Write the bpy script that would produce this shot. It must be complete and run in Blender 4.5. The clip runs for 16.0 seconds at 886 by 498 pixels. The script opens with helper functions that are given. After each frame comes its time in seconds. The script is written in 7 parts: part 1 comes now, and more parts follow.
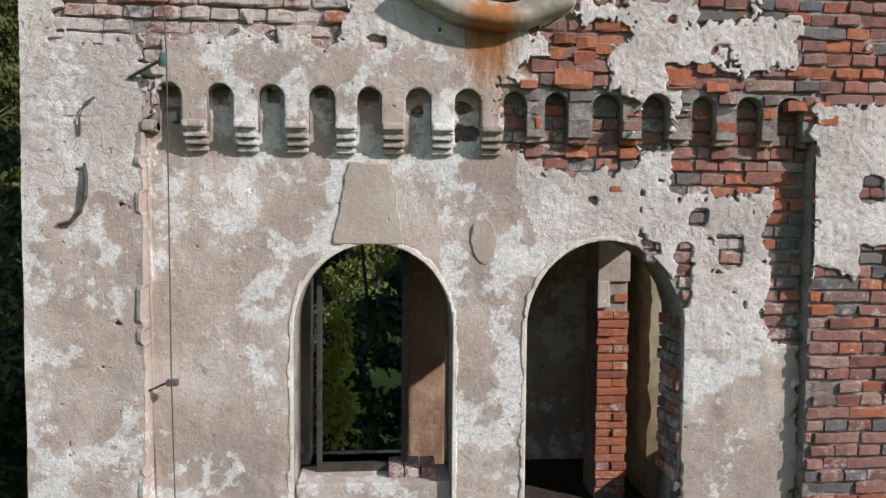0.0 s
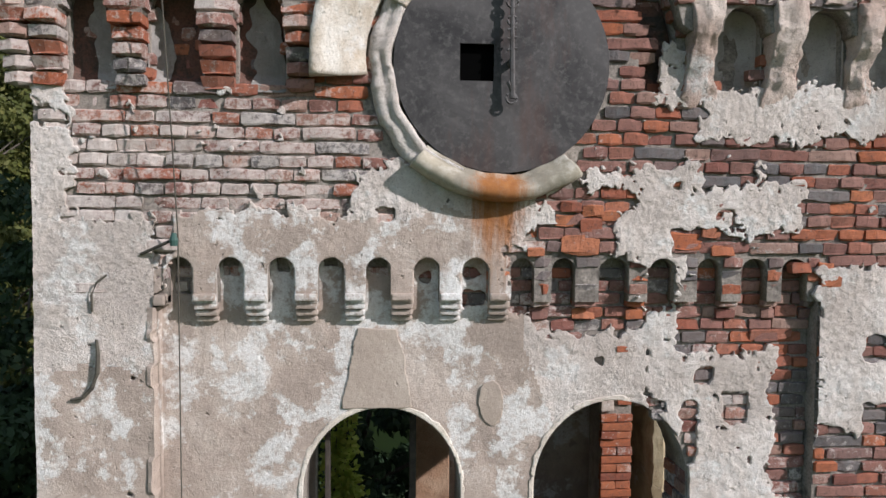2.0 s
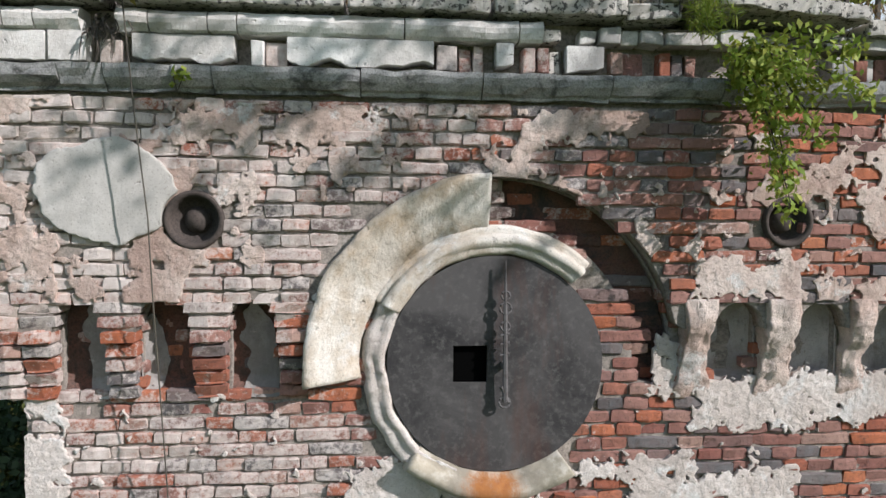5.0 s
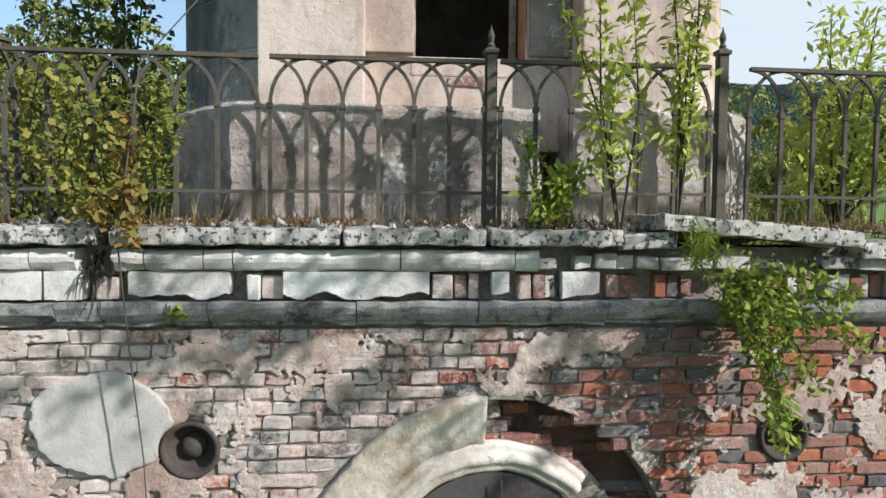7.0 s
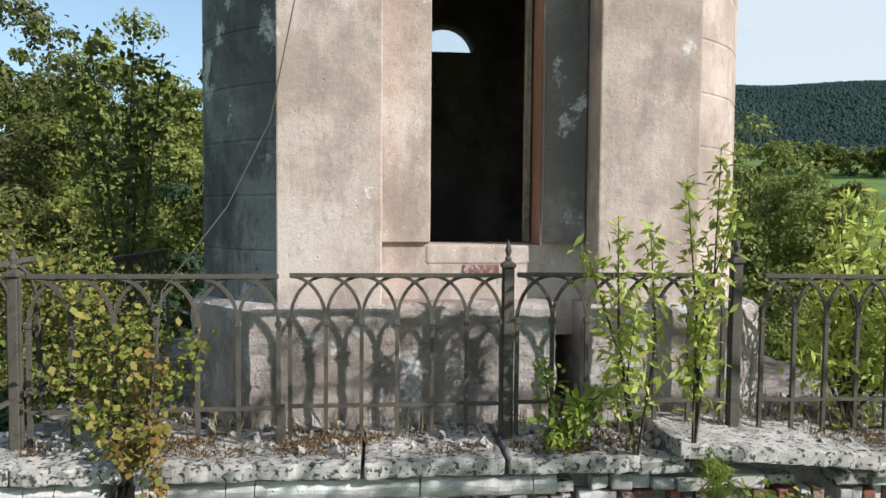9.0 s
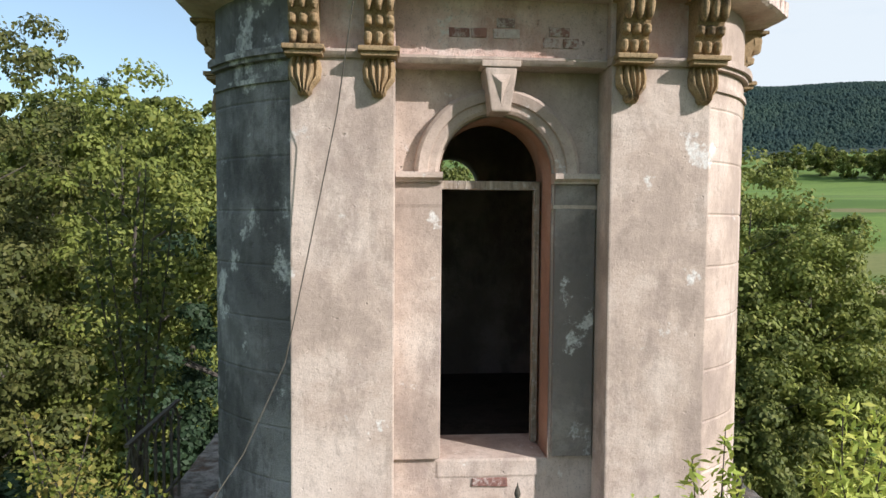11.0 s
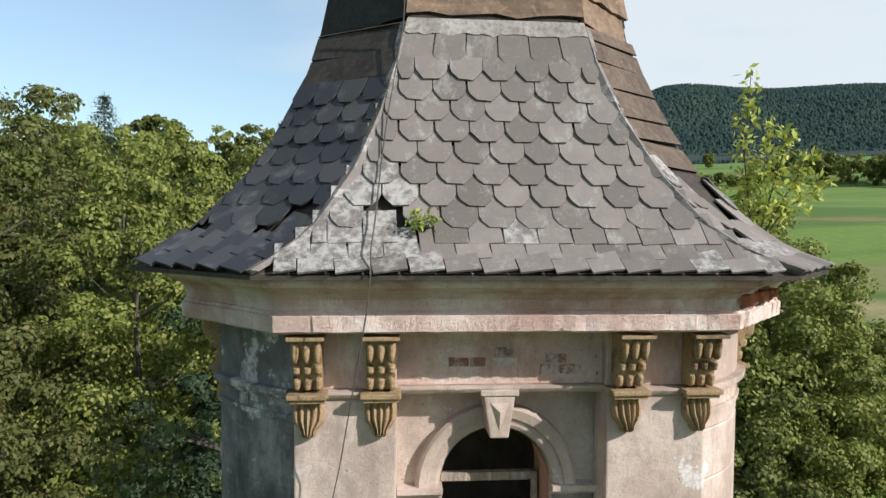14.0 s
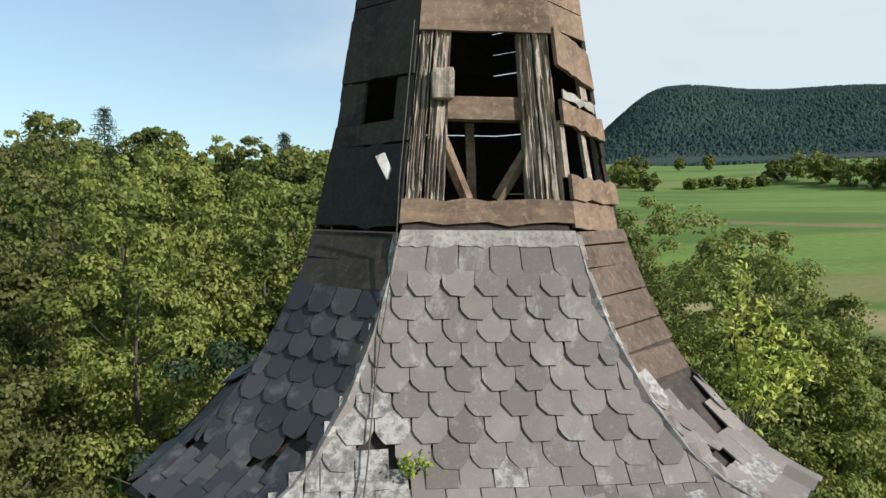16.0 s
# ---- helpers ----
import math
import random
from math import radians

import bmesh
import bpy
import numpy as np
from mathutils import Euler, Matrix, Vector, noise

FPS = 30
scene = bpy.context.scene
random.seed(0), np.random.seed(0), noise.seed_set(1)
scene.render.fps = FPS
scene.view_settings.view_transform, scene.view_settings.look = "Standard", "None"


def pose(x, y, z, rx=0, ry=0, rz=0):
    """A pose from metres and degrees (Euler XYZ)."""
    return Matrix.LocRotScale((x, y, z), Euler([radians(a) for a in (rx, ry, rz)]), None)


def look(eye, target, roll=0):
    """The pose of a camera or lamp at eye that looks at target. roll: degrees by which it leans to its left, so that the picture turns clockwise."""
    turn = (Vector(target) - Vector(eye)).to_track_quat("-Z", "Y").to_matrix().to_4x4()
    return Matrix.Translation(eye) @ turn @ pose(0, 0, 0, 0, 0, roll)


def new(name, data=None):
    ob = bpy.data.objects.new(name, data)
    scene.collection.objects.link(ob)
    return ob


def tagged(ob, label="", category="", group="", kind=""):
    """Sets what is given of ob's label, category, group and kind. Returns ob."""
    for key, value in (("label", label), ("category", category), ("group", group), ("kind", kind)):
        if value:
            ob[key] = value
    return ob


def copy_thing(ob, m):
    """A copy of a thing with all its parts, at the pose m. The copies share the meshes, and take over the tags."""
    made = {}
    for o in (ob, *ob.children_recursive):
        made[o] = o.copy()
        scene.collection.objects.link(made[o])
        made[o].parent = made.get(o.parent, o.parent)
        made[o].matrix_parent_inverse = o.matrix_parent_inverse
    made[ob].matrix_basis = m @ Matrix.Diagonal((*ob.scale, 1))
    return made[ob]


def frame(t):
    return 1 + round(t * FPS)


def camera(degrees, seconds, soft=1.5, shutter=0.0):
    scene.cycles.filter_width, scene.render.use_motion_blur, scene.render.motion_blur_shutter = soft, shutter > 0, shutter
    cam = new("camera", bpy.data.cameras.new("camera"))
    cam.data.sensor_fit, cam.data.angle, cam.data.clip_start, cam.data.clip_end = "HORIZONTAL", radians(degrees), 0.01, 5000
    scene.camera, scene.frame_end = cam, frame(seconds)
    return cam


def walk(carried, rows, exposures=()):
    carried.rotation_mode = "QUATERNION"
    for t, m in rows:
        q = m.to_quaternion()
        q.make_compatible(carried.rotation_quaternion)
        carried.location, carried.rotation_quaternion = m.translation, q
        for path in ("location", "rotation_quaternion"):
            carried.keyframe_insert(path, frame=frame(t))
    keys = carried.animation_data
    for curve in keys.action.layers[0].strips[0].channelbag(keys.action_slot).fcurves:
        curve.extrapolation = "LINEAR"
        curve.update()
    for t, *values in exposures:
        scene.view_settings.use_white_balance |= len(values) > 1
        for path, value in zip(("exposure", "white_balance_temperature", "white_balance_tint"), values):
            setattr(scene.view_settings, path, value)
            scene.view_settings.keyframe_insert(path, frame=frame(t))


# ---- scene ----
cam = camera(65.45, 16.0)
YAW, ROLL = -4.82, -0.47
PATH = [  # seconds, x, y, z, pitch
    (0.0, -0.508, -3.882, 12.000, -2.71),
    (0.5, -0.504, -3.903, 12.229, -2.71),
    (1.0, -0.542, -3.866, 12.445, -2.72),
    (1.5, -0.580, -3.863, 12.699, -2.72),
    (2.0, -0.560, -3.873, 12.950, -2.72),
    (2.5, -0.538, -3.860, 13.209, -2.72),
    (3.0, -0.515, -3.839, 13.481, -2.71),
    (3.5, -0.541, -3.837, 13.759, -2.71),
    (4.0, -0.524, -3.828, 14.032, -2.71),
    (6.5, -0.541, -3.772, 15.530, -2.72),
    (7.0, -0.513, -3.759, 15.818, -2.71),
    (7.5, -0.520, -3.756, 16.111, -2.70),
    (8.0, -0.565, -3.752, 16.400, -2.70),
    (8.5, -0.620, -3.743, 16.696, -2.70),
    (9.0, -0.621, -3.739, 17.010, -2.71),
    (11.5, -0.733, -3.773, 18.782, -2.72),
    (12.0, -0.759, -3.772, 19.131, -2.72),
    (12.5, -0.746, -3.777, 19.463, -2.73),
    (13.0, -0.750, -3.784, 19.799, -2.72),
    (13.5, -0.733, -3.783, 20.131, -2.70),
    (14.0, -0.715, -3.787, 20.456, -2.70),
    (14.5, -0.700, -3.792, 20.783, -2.69),
    (15.0, -0.676, -3.784, 21.132, -2.68),
    (15.5, -0.672, -3.784, 21.499, -2.69),
    (16.0, -0.676, -3.779, 21.860, -2.69),
]
EXPOSURE = [(0.0, -0.06, 6200, 15), (4.0, 0.02, 6200, 16), (6.5, 0.26, 6150, 11), (9.0, 0.22, 6150, 11), (11.5, 0.33, 6350, 14), (16.0, 0.15, 6350, 11)]   # seconds, stops, kelvin, tint
walk(cam, [(t, pose(x, y, z, 90 + p, ROLL, YAW)) for t, x, y, z, p in PATH], EXPOSURE)

# ---- world and sun ----
SUN_AZ, SUN_EL = 54.0, 31.0   # degrees to the right of the facade's normal, and up
toward = Vector((math.sin(radians(SUN_AZ)) * math.cos(radians(SUN_EL)), -math.cos(radians(SUN_AZ)) * math.cos(radians(SUN_EL)), math.sin(radians(SUN_EL))))
world = bpy.data.worlds.new("sky")
world.use_nodes = True
scene.world = world
wn, wl = world.node_tree.nodes, world.node_tree.links
sky = wn.new("ShaderNodeTexSky")
sky.sky_type, sky.sun_disc = "NISHITA", False
sky.sun_elevation, sky.sun_rotation = radians(SUN_EL), radians(180 - SUN_AZ)
sky.air_density, sky.dust_density, sky.ozone_density = 1.0, 1.2, 0.8
tc = wn.new("ShaderNodeTexCoord")
sep = wn.new("ShaderNodeSeparateXYZ")
wl.new(tc.outputs["Generated"], sep.inputs[0])
cn = wn.new("ShaderNodeTexNoise")
cn.inputs["Scale"].default_value, cn.inputs["Detail"].default_value = 2.2, 6
stretch = wn.new("ShaderNodeMapping")
stretch.inputs["Scale"].default_value = (1, 1, 3)
wl.new(tc.outputs["Generated"], stretch.inputs[0])
wl.new(stretch.outputs[0], cn.inputs["Vector"])
add = wn.new("ShaderNodeMath")
add.operation = "MULTIPLY_ADD"
wl.new(sep.outputs[0], add.inputs[0])
add.inputs[1].default_value = 0.9
wl.new(cn.outputs["Fac"], add.inputs[2])
cover = wn.new("ShaderNodeMapRange")
cover.inputs[1].default_value, cover.inputs[2].default_value, cover.inputs[3].default_value, cover.inputs[4].default_value = 0.42, 0.8, 0.24, 0.9
wl.new(add.outputs[0], cover.inputs[0])
cloud = wn.new("ShaderNodeMix")
cloud.data_type = "RGBA"
cloud.inputs[7].default_value = (5.0, 5.45, 5.6, 1)
wl.new(cover.outputs[0], cloud.inputs[0])
air = wn.new("ShaderNodeMix")
air.data_type, air.blend_type = "RGBA", "MULTIPLY"
air.inputs[0].default_value, air.inputs[7].default_value = 1.0, (0.86, 1.03, 1.04, 1)
wl.new(sky.outputs[0], air.inputs[6])
wl.new(air.outputs[2], cloud.inputs[6])
wl.new(cloud.outputs[2], wn["Background"].inputs[0])
wn["Background"].inputs[1].default_value = 0.138
sun = new("sun", bpy.data.lights.new("sun", "SUN"))
sun.data.energy, sun.data.angle, sun.data.color = 5.0, radians(0.6), (1.0, 0.955, 0.90)
sun.matrix_world = look(toward * 60, (0, 0, 0))


# ---- materials ----
class Mat:
    """A small node-graph helper."""

    def __init__(self, name, rough=0.9, metal=0.0):
        self.m = bpy.data.materials.new(name)
        self.m.use_nodes = True
        self.n, self.l = self.m.node_tree.nodes, self.m.node_tree.links
        self.b = self.n["Principled BSDF"]
        self.b.inputs["Roughness"].default_value = rough
        self.b.inputs["Metallic"].default_value = metal
        self.b.inputs["Specular IOR Level"].default_value = 0.3
        self.geo = None

    def coord(self, local=False):
        if local:
            return self.n.new("ShaderNodeTexCoord").outputs["Object"]
        if not self.geo:
            self.geo = self.n.new("ShaderNodeNewGeometry")
        return self.geo.outputs["Position"]

    def noise(self, scale, detail=6, rough=0.6, stretch=None, local=False, dist=0.0):
        t = self.n.new("ShaderNodeTexNoise")
        t.inputs["Scale"].default_value, t.inputs["Detail"].default_value, t.inputs["Roughness"].default_value = scale, detail, rough
        t.inputs["Distortion"].default_value = dist
        v = self.coord(local)
        if stretch:
            k = self.n.new("ShaderNodeMapping")
            k.inputs["Scale"].default_value = stretch
            self.l.new(v, k.inputs[0])
            v = k.outputs[0]
        self.l.new(v, t.inputs["Vector"])
        return t.outputs["Fac"]

    def voro(self, scale, feature="F1"):
        t = self.n.new("ShaderNodeTexVoronoi")
        t.feature = feature
        t.inputs["Scale"].default_value = scale
        self.l.new(self.coord(), t.inputs["Vector"])
        return t.outputs["Distance"]

    def ramp(self, fac, *stops):
        r = self.n.new("ShaderNodeValToRGB")
        e = r.color_ramp.elements
        while len(e) < len(stops):
            e.new(0.5)
        for el, (p, c) in zip(e, stops):
            el.position = p
            el.color = (*c, 1) if isinstance(c, tuple) else (c, c, c, 1)
        self.l.new(fac, r.inputs[0])
        return r.outputs[0]

    def mix(self, fac, a, b, mode="MIX"):
        k = self.n.new("ShaderNodeMix")
        k.data_type, k.blend_type = "RGBA", mode
        for s, v in ((0, fac), (6, a), (7, b)):
            if isinstance(v, (int, float)):
                k.inputs[s].default_value = v if s == 0 else (v, v, v, 1)
            elif isinstance(v, tuple):
                k.inputs[s].default_value = (*v, 1)
            else:
                self.l.new(v, k.inputs[s])
        return k.outputs[2]

    def math(self, op, a, b=0.0):
        k = self.n.new("ShaderNodeMath")
        k.operation = op
        for s, v in ((0, a), (1, b)):
            if isinstance(v, (int, float)):
                k.inputs[s].default_value = v
            else:
                self.l.new(v, k.inputs[s])
        return k.outputs[0]

    def rand(self):
        return self.n.new("ShaderNodeObjectInfo").outputs["Random"]

    def island(self):
        if not self.geo:
            self.coord()
        return self.geo.outputs["Random Per Island"]

    def axis(self, i):
        s = self.n.new("ShaderNodeSeparateXYZ")
        self.l.new(self.coord(), s.inputs[0])
        return s.outputs[i]

    def color(self, c):
        if isinstance(c, tuple):
            self.b.inputs["Base Color"].default_value = (*c, 1)
        else:
            self.l.new(c, self.b.inputs["Base Color"])
        return self

    def rough(self, fac, lo, hi):
        r = self.n.new("ShaderNodeMapRange")
        r.inputs[3].default_value, r.inputs[4].default_value = lo, hi
        self.l.new(fac, r.inputs[0])
        self.l.new(r.outputs[0], self.b.inputs["Roughness"])

    def bump(self, h, strength=0.5, dist=0.01):
        k = self.n.new("ShaderNodeBump")
        k.inputs["Strength"].default_value, k.inputs["Distance"].default_value = strength, dist
        self.l.new(h, k.inputs["Height"])
        if self.b.inputs["Normal"].is_linked:
            self.l.new(self.b.inputs["Normal"].links[0].from_socket, k.inputs["Normal"])
        self.l.new(k.outputs[0], self.b.inputs["Normal"])
        return self


def plaster_mat(name, base, pale, stain, white=0.5, relief=0.006, rust=False, patchy=False, smudge=0.0):
    m = Mat(name, 0.93)
    big = m.ramp(m.noise(1.3, 8, 0.66, dist=0.2), (0.40, tuple(x * 0.82 for x in base)), (0.48, base), (0.58 if patchy else 0.54, tuple((a + b) / 2 for a, b in zip(base, pale))), (0.70 if patchy else 0.64, pale))
    worn = m.ramp(m.noise(26, 5, 0.7), (0.34, 0.25), (0.52, 1.0))
    c = m.mix(m.math("MULTIPLY", m.ramp(m.noise(2.9, 10, 0.7), (white, 0.0), (white + 0.035, 0.9)), worn), big, (0.72, 0.70, 0.67))
    c = m.mix(m.ramp(m.noise(1.5, 8, 0.7, (1.3, 1.3, 0.7)), (0.5, 0.0), (0.62, 0.75)), c, stain)
    if patchy:
        # scaled-off limewash: pale islands with crisp edges, and a few darker scars
        isle = m.ramp(m.math("ADD", m.math("MULTIPLY", m.noise(3.4, 9, 0.66), 0.75), m.math("MULTIPLY", m.noise(0.9, 3, 0.5), 0.4)), (0.590, 0.0), (0.622, 0.8))
        c = m.mix(m.math("MULTIPLY", isle, worn), c, (0.74, 0.73, 0.71))
        scar = m.ramp(m.noise(4.6, 7, 0.62), (0.35, 0.75), (0.375, 0.0))
        c = m.mix(scar, c, tuple(x * 0.72 for x in base))
    c = m.mix(m.ramp(m.noise(38, 4, 0.7), (0.5, 0.0), (0.8, 0.30)), c, tuple(x * 0.62 for x in base))
    c = m.mix(m.ramp(m.noise(24, 3, 0.55), (0.20, 0.7), (0.29, 0.0)), c, (0.15, 0.125, 0.11))
    c = m.mix(m.ramp(m.noise(95, 4, 0.7), (0.30, 0.6), (0.45, 0.0)), c, (0.17, 0.145, 0.125))
    if smudge:
        c = m.mix(m.math("MULTIPLY", m.ramp(m.noise(4.5, 9, 0.74, (1.2, 1.2, 0.6)), (0.52, 0.0), (0.60, 1.0)), smudge), c, tuple(x * 0.5 for x in base))
        c = m.mix(m.math("MULTIPLY", m.ramp(m.noise(1.0, 7, 0.7, (11, 11, 0.9)), (0.54, 0.0), (0.64, 1.0)), smudge * 0.7), c, tuple(x * 0.6 for x in base))
    if rust:
        c = rust_run(m, c)
    m.color(c)
    pits = m.ramp(m.noise(24, 3, 0.55), (0.22, 0.0), (0.33, 1.0))
    m.bump(m.noise(9, 8, 0.7), 0.8, relief * 2.4)
    m.bump(m.noise(32, 6, 0.72), 0.9, relief * 0.9)
    m.bump(pits, 0.9, relief * 2.0)
    m.bump(m.noise(70, 5, 0.75), 0.8, relief * 0.7)
    return m.m


def rust_run(m, c):
    """Rust that has run down from the foot of the clock, in two streaks."""
    x = m.math("ABSOLUTE", m.math("SUBTRACT", m.axis(0), 0.075))
    side = m.math("MULTIPLY", m.math("MAXIMUM", m.math("SUBTRACT", x, 0.05), 0.0), 5.5)
    low = m.math("MULTIPLY", m.math("MAXIMUM", m.math("SUBTRACT", 12.97, m.axis(2)), 0.0), 1.7)
    up = m.math("MULTIPLY", m.math("MAXIMUM", m.math("SUBTRACT", m.axis(2), 13.14), 0.0), 6.0)
    w = m.math("ADD", m.math("ADD", side, low), m.math("ADD", up, m.math("MULTIPLY", m.noise(1.0, 8, 0.75, (34, 34, 3.0)), 1.3)))
    w = m.math("SUBTRACT", w, m.math("MULTIPLY", m.ramp(x, (0.02, 0.0), (0.07, 1.0)), 0.22))
    return m.mix(m.ramp(m.math("MULTIPLY", w, 0.7), (0.42, 0.95), (0.56, 0.75), (0.72, 0.3), (0.92, 0.0)), c, m.mix(m.noise(30, 5, 0.7), (0.20, 0.06, 0.018), (0.46, 0.19, 0.05)))


def brick_mat(name, per_island=False, raw=False, lime_off=0.0):
    m = Mat(name, 0.92)
    r = m.island() if per_island else m.rand()
    if raw:
        c = m.ramp(r, (0.0, (0.29, 0.095, 0.06)), (0.4, (0.43, 0.13, 0.058)), (0.75, (0.48, 0.175, 0.085)), (1.0, (0.33, 0.13, 0.09)))
    else:
        c = m.ramp(r, (0.0, (0.12, 0.12, 0.125)), (0.14, (0.20, 0.185, 0.18)), (0.26, (0.25, 0.12, 0.10)), (0.42, (0.35, 0.19, 0.155)),
                   (0.56, (0.25, 0.095, 0.075)), (0.70, (0.40, 0.265, 0.215)), (0.82, (0.36, 0.13, 0.085)), (0.94, (0.47, 0.15, 0.07)), (1.0, (0.33, 0.15, 0.115)))
    c = m.mix(m.ramp(m.noise(16, 6, 0.7), (0.35, 0.0), (0.8, 0.6)), c, (0.14, 0.075, 0.06))
    c = m.mix(m.ramp(m.noise(44, 5, 0.75), (0.33, 0.65), (0.47, 0.0)), c, (0.075, 0.055, 0.05))
    place = m.noise(1.0, 5, 0.6, dist=0.4)
    lime = m.math("ADD", m.math("MULTIPLY", place, 0.55), m.math("ADD", m.math("MULTIPLY", m.noise(6.5, 9, 0.78), 0.95), m.math("MULTIPLY", m.noise(26, 7, 0.8), 0.8)))
    lime = m.math("ADD", lime, m.math("MULTIPLY", m.math("FRACT", m.math("MULTIPLY", r, 7.3)), 0.22))
    lime = m.math("SUBTRACT", lime, m.math("MULTIPLY", m.math("ADD", m.axis(0), 0.5), 0.115))
    washed = m.math("ADD", m.axis(2), m.math("MULTIPLY", m.noise(1.3, 4, 0.6), 0.5))
    lime = m.math("SUBTRACT", lime, m.ramp(m.math("MULTIPLY", m.math("SUBTRACT", washed, 12.0), 0.25), (0.04, 0.0), (0.14, 0.2), (0.42, 0.2), (0.47, 0.34), (0.56, 0.30), (0.62, 0.12), (0.75, 0.10)))
    lime = m.math("ADD", lime, 0.05)
    lime = m.math("SUBTRACT", lime, lime_off)
    c = m.mix(m.ramp(m.math("MULTIPLY", lime, 0.5), (0.54, 0.0), (0.60, 0.55), (0.72, 0.88)), c, m.mix(m.noise(9, 5, 0.7), (0.50, 0.42, 0.375), (0.77, 0.71, 0.665)))
    c = m.mix(m.ramp(m.noise(0.9, 7, 0.68, dist=0.5), (0.57, 0.0), (0.72, 0.6)), c, (0.10, 0.09, 0.085))
    grime = m.ramp(m.math("ADD", m.math("MULTIPLY", m.axis(0), 0.09), m.math("ADD", m.math("MULTIPLY", m.axis(2), 0.16), m.noise(1.8, 8, 0.72))), (2.86, 0.0), (3.02, 0.72))
    c = m.mix(grime, c, m.mix(m.noise(19, 6, 0.75), (0.10, 0.092, 0.088), (0.30, 0.28, 0.265)))
    m.color(c)
    m.bump(m.noise(17, 6, 0.7), 0.8, 0.014)
    m.bump(m.noise(60, 6, 0.75), 0.8, 0.007)
    return m.m


def stone_mat(name, a, b, dark, scale=5.0, relief=0.006, darkness=0.56):
    m = Mat(name, 0.92)
    c = m.mix(m.ramp(m.noise(scale, 8, 0.65), (0.3, 0.0), (0.7, 1.0)), a, b)
    c = m.mix(m.ramp(m.noise(scale * 0.35, 8, 0.7, dist=0.7), (darkness, 0.0), (darkness + 0.1, 0.85)), c, dark)
    c = m.mix(m.ramp(m.noise(scale * 9, 4, 0.7), (0.35, 0.5), (0.55, 0.0)), c, tuple(x * 0.5 for x in dark))
    m.color(c)
    m.bump(m.noise(scale * 2.5, 8, 0.7), 0.6, relief * 2)
    m.bump(m.noise(scale * 14, 5, 0.7), 0.5, relief * 0.6)
    return m.m


def wood_mat(name, a, b, grain=(30, 30, 3), relief=0.004):
    m = Mat(name, 0.85)
    g = m.noise(1.0, 8, 0.7, grain)
    c = m.mix(m.ramp(g, (0.3, 0.0), (0.7, 1.0)), a, b)
    c = m.mix(m.ramp(m.noise(3, 7, 0.7, dist=0.5), (0.46, 0.0), (0.64, 0.8)), c, tuple(x * 0.3 for x in a))
    c = m.mix(m.ramp(m.noise(22, 6, 0.75), (0.52, 0.0), (0.7, 0.6)), c, tuple(min(0.6, x * 1.7) for x in a))
    m.color(c)
    m.bump(g, 0.8, relief)
    return m.m


def leaf_mat(name, a, b, c3):
    m = Mat(name, 0.6)
    c = m.ramp(m.island(), (0.0, a), (0.5, b), (1.0, c3))
    c = m.mix(m.ramp(m.noise(0.35, 3, 0.6), (0.35, 0.0), (0.7, 0.6)), c, tuple(x * 1.5 for x in b))
    m.color(c)
    m.b.inputs["Specular IOR Level"].default_value = 0.25
    t = m.n.new("ShaderNodeBsdfTranslucent")
    m.l.new(c, t.inputs[0])
    k = m.n.new("ShaderNodeMixShader")
    k.inputs[0].default_value = 0.28
    m.l.new(m.b.outputs[0], k.inputs[1])
    m.l.new(t.outputs[0], k.inputs[2])
    m.l.new(k.outputs[0], m.n["Material Output"].inputs[0])
    return m.m


PLASTER = plaster_mat("lime_plaster", (0.44, 0.355, 0.30), (0.60, 0.525, 0.465), (0.36, 0.295, 0.25), 0.59, rust=True, patchy=True)
ROUGHCAST = plaster_mat("roughcast", (0.64, 0.56, 0.505), (0.77, 0.715, 0.67), (0.53, 0.455, 0.405), 0.54, 0.012, rust=True)
PALE = plaster_mat("pale_plaster", (0.68, 0.60, 0.51), (0.80, 0.755, 0.69), (0.50, 0.41, 0.34), 0.55, 0.005)
GREYPATCH = plaster_mat("grey_repair", (0.49, 0.465, 0.43), (0.55, 0.525, 0.49), (0.43, 0.405, 0.375), 0.8, 0.002)
LANTERN = plaster_mat("lantern_plaster", (0.50, 0.395, 0.33), (0.64, 0.54, 0.47), (0.33, 0.26, 0.225), 0.635, 0.0035, smudge=0.35)
LEDGE = stone_mat("grey_ledge_stone", (0.47, 0.46, 0.45), (0.30, 0.295, 0.29), (0.07, 0.07, 0.068), 12, 0.010, 0.52)
MORTAR = stone_mat("old_mortar", (0.42, 0.37, 0.325), (0.21, 0.18, 0.155), (0.09, 0.08, 0.07), 7, 0.012, 0.55)
BRICK = brick_mat("fired_brick")
BRICKS = brick_mat("fired_brick_rest", True)
RAWBRICK = brick_mat("raw_brick", False, True, 0.07)
CORNICE = plaster_mat("limewashed_cornice", (0.62, 0.585, 0.55), (0.80, 0.785, 0.755), (0.22, 0.21, 0.20), 0.56, 0.004)
sl = Mat("weathered_slab", 0.93)
c = sl.mix(sl.ramp(sl.noise(7, 8, 0.7), (0.35, 0.0), (0.65, 1.0)), (0.36, 0.335, 0.30), (0.58, 0.55, 0.505))
c = sl.mix(sl.ramp(sl.noise(3, 7, 0.7), (0.5, 0.0), (0.62, 0.6)), c, (0.27, 0.25, 0.215))
c = sl.mix(sl.ramp(sl.noise(30, 5, 0.66), (0.545, 0.0), (0.575, 0.92)), c, (0.035, 0.035, 0.032))
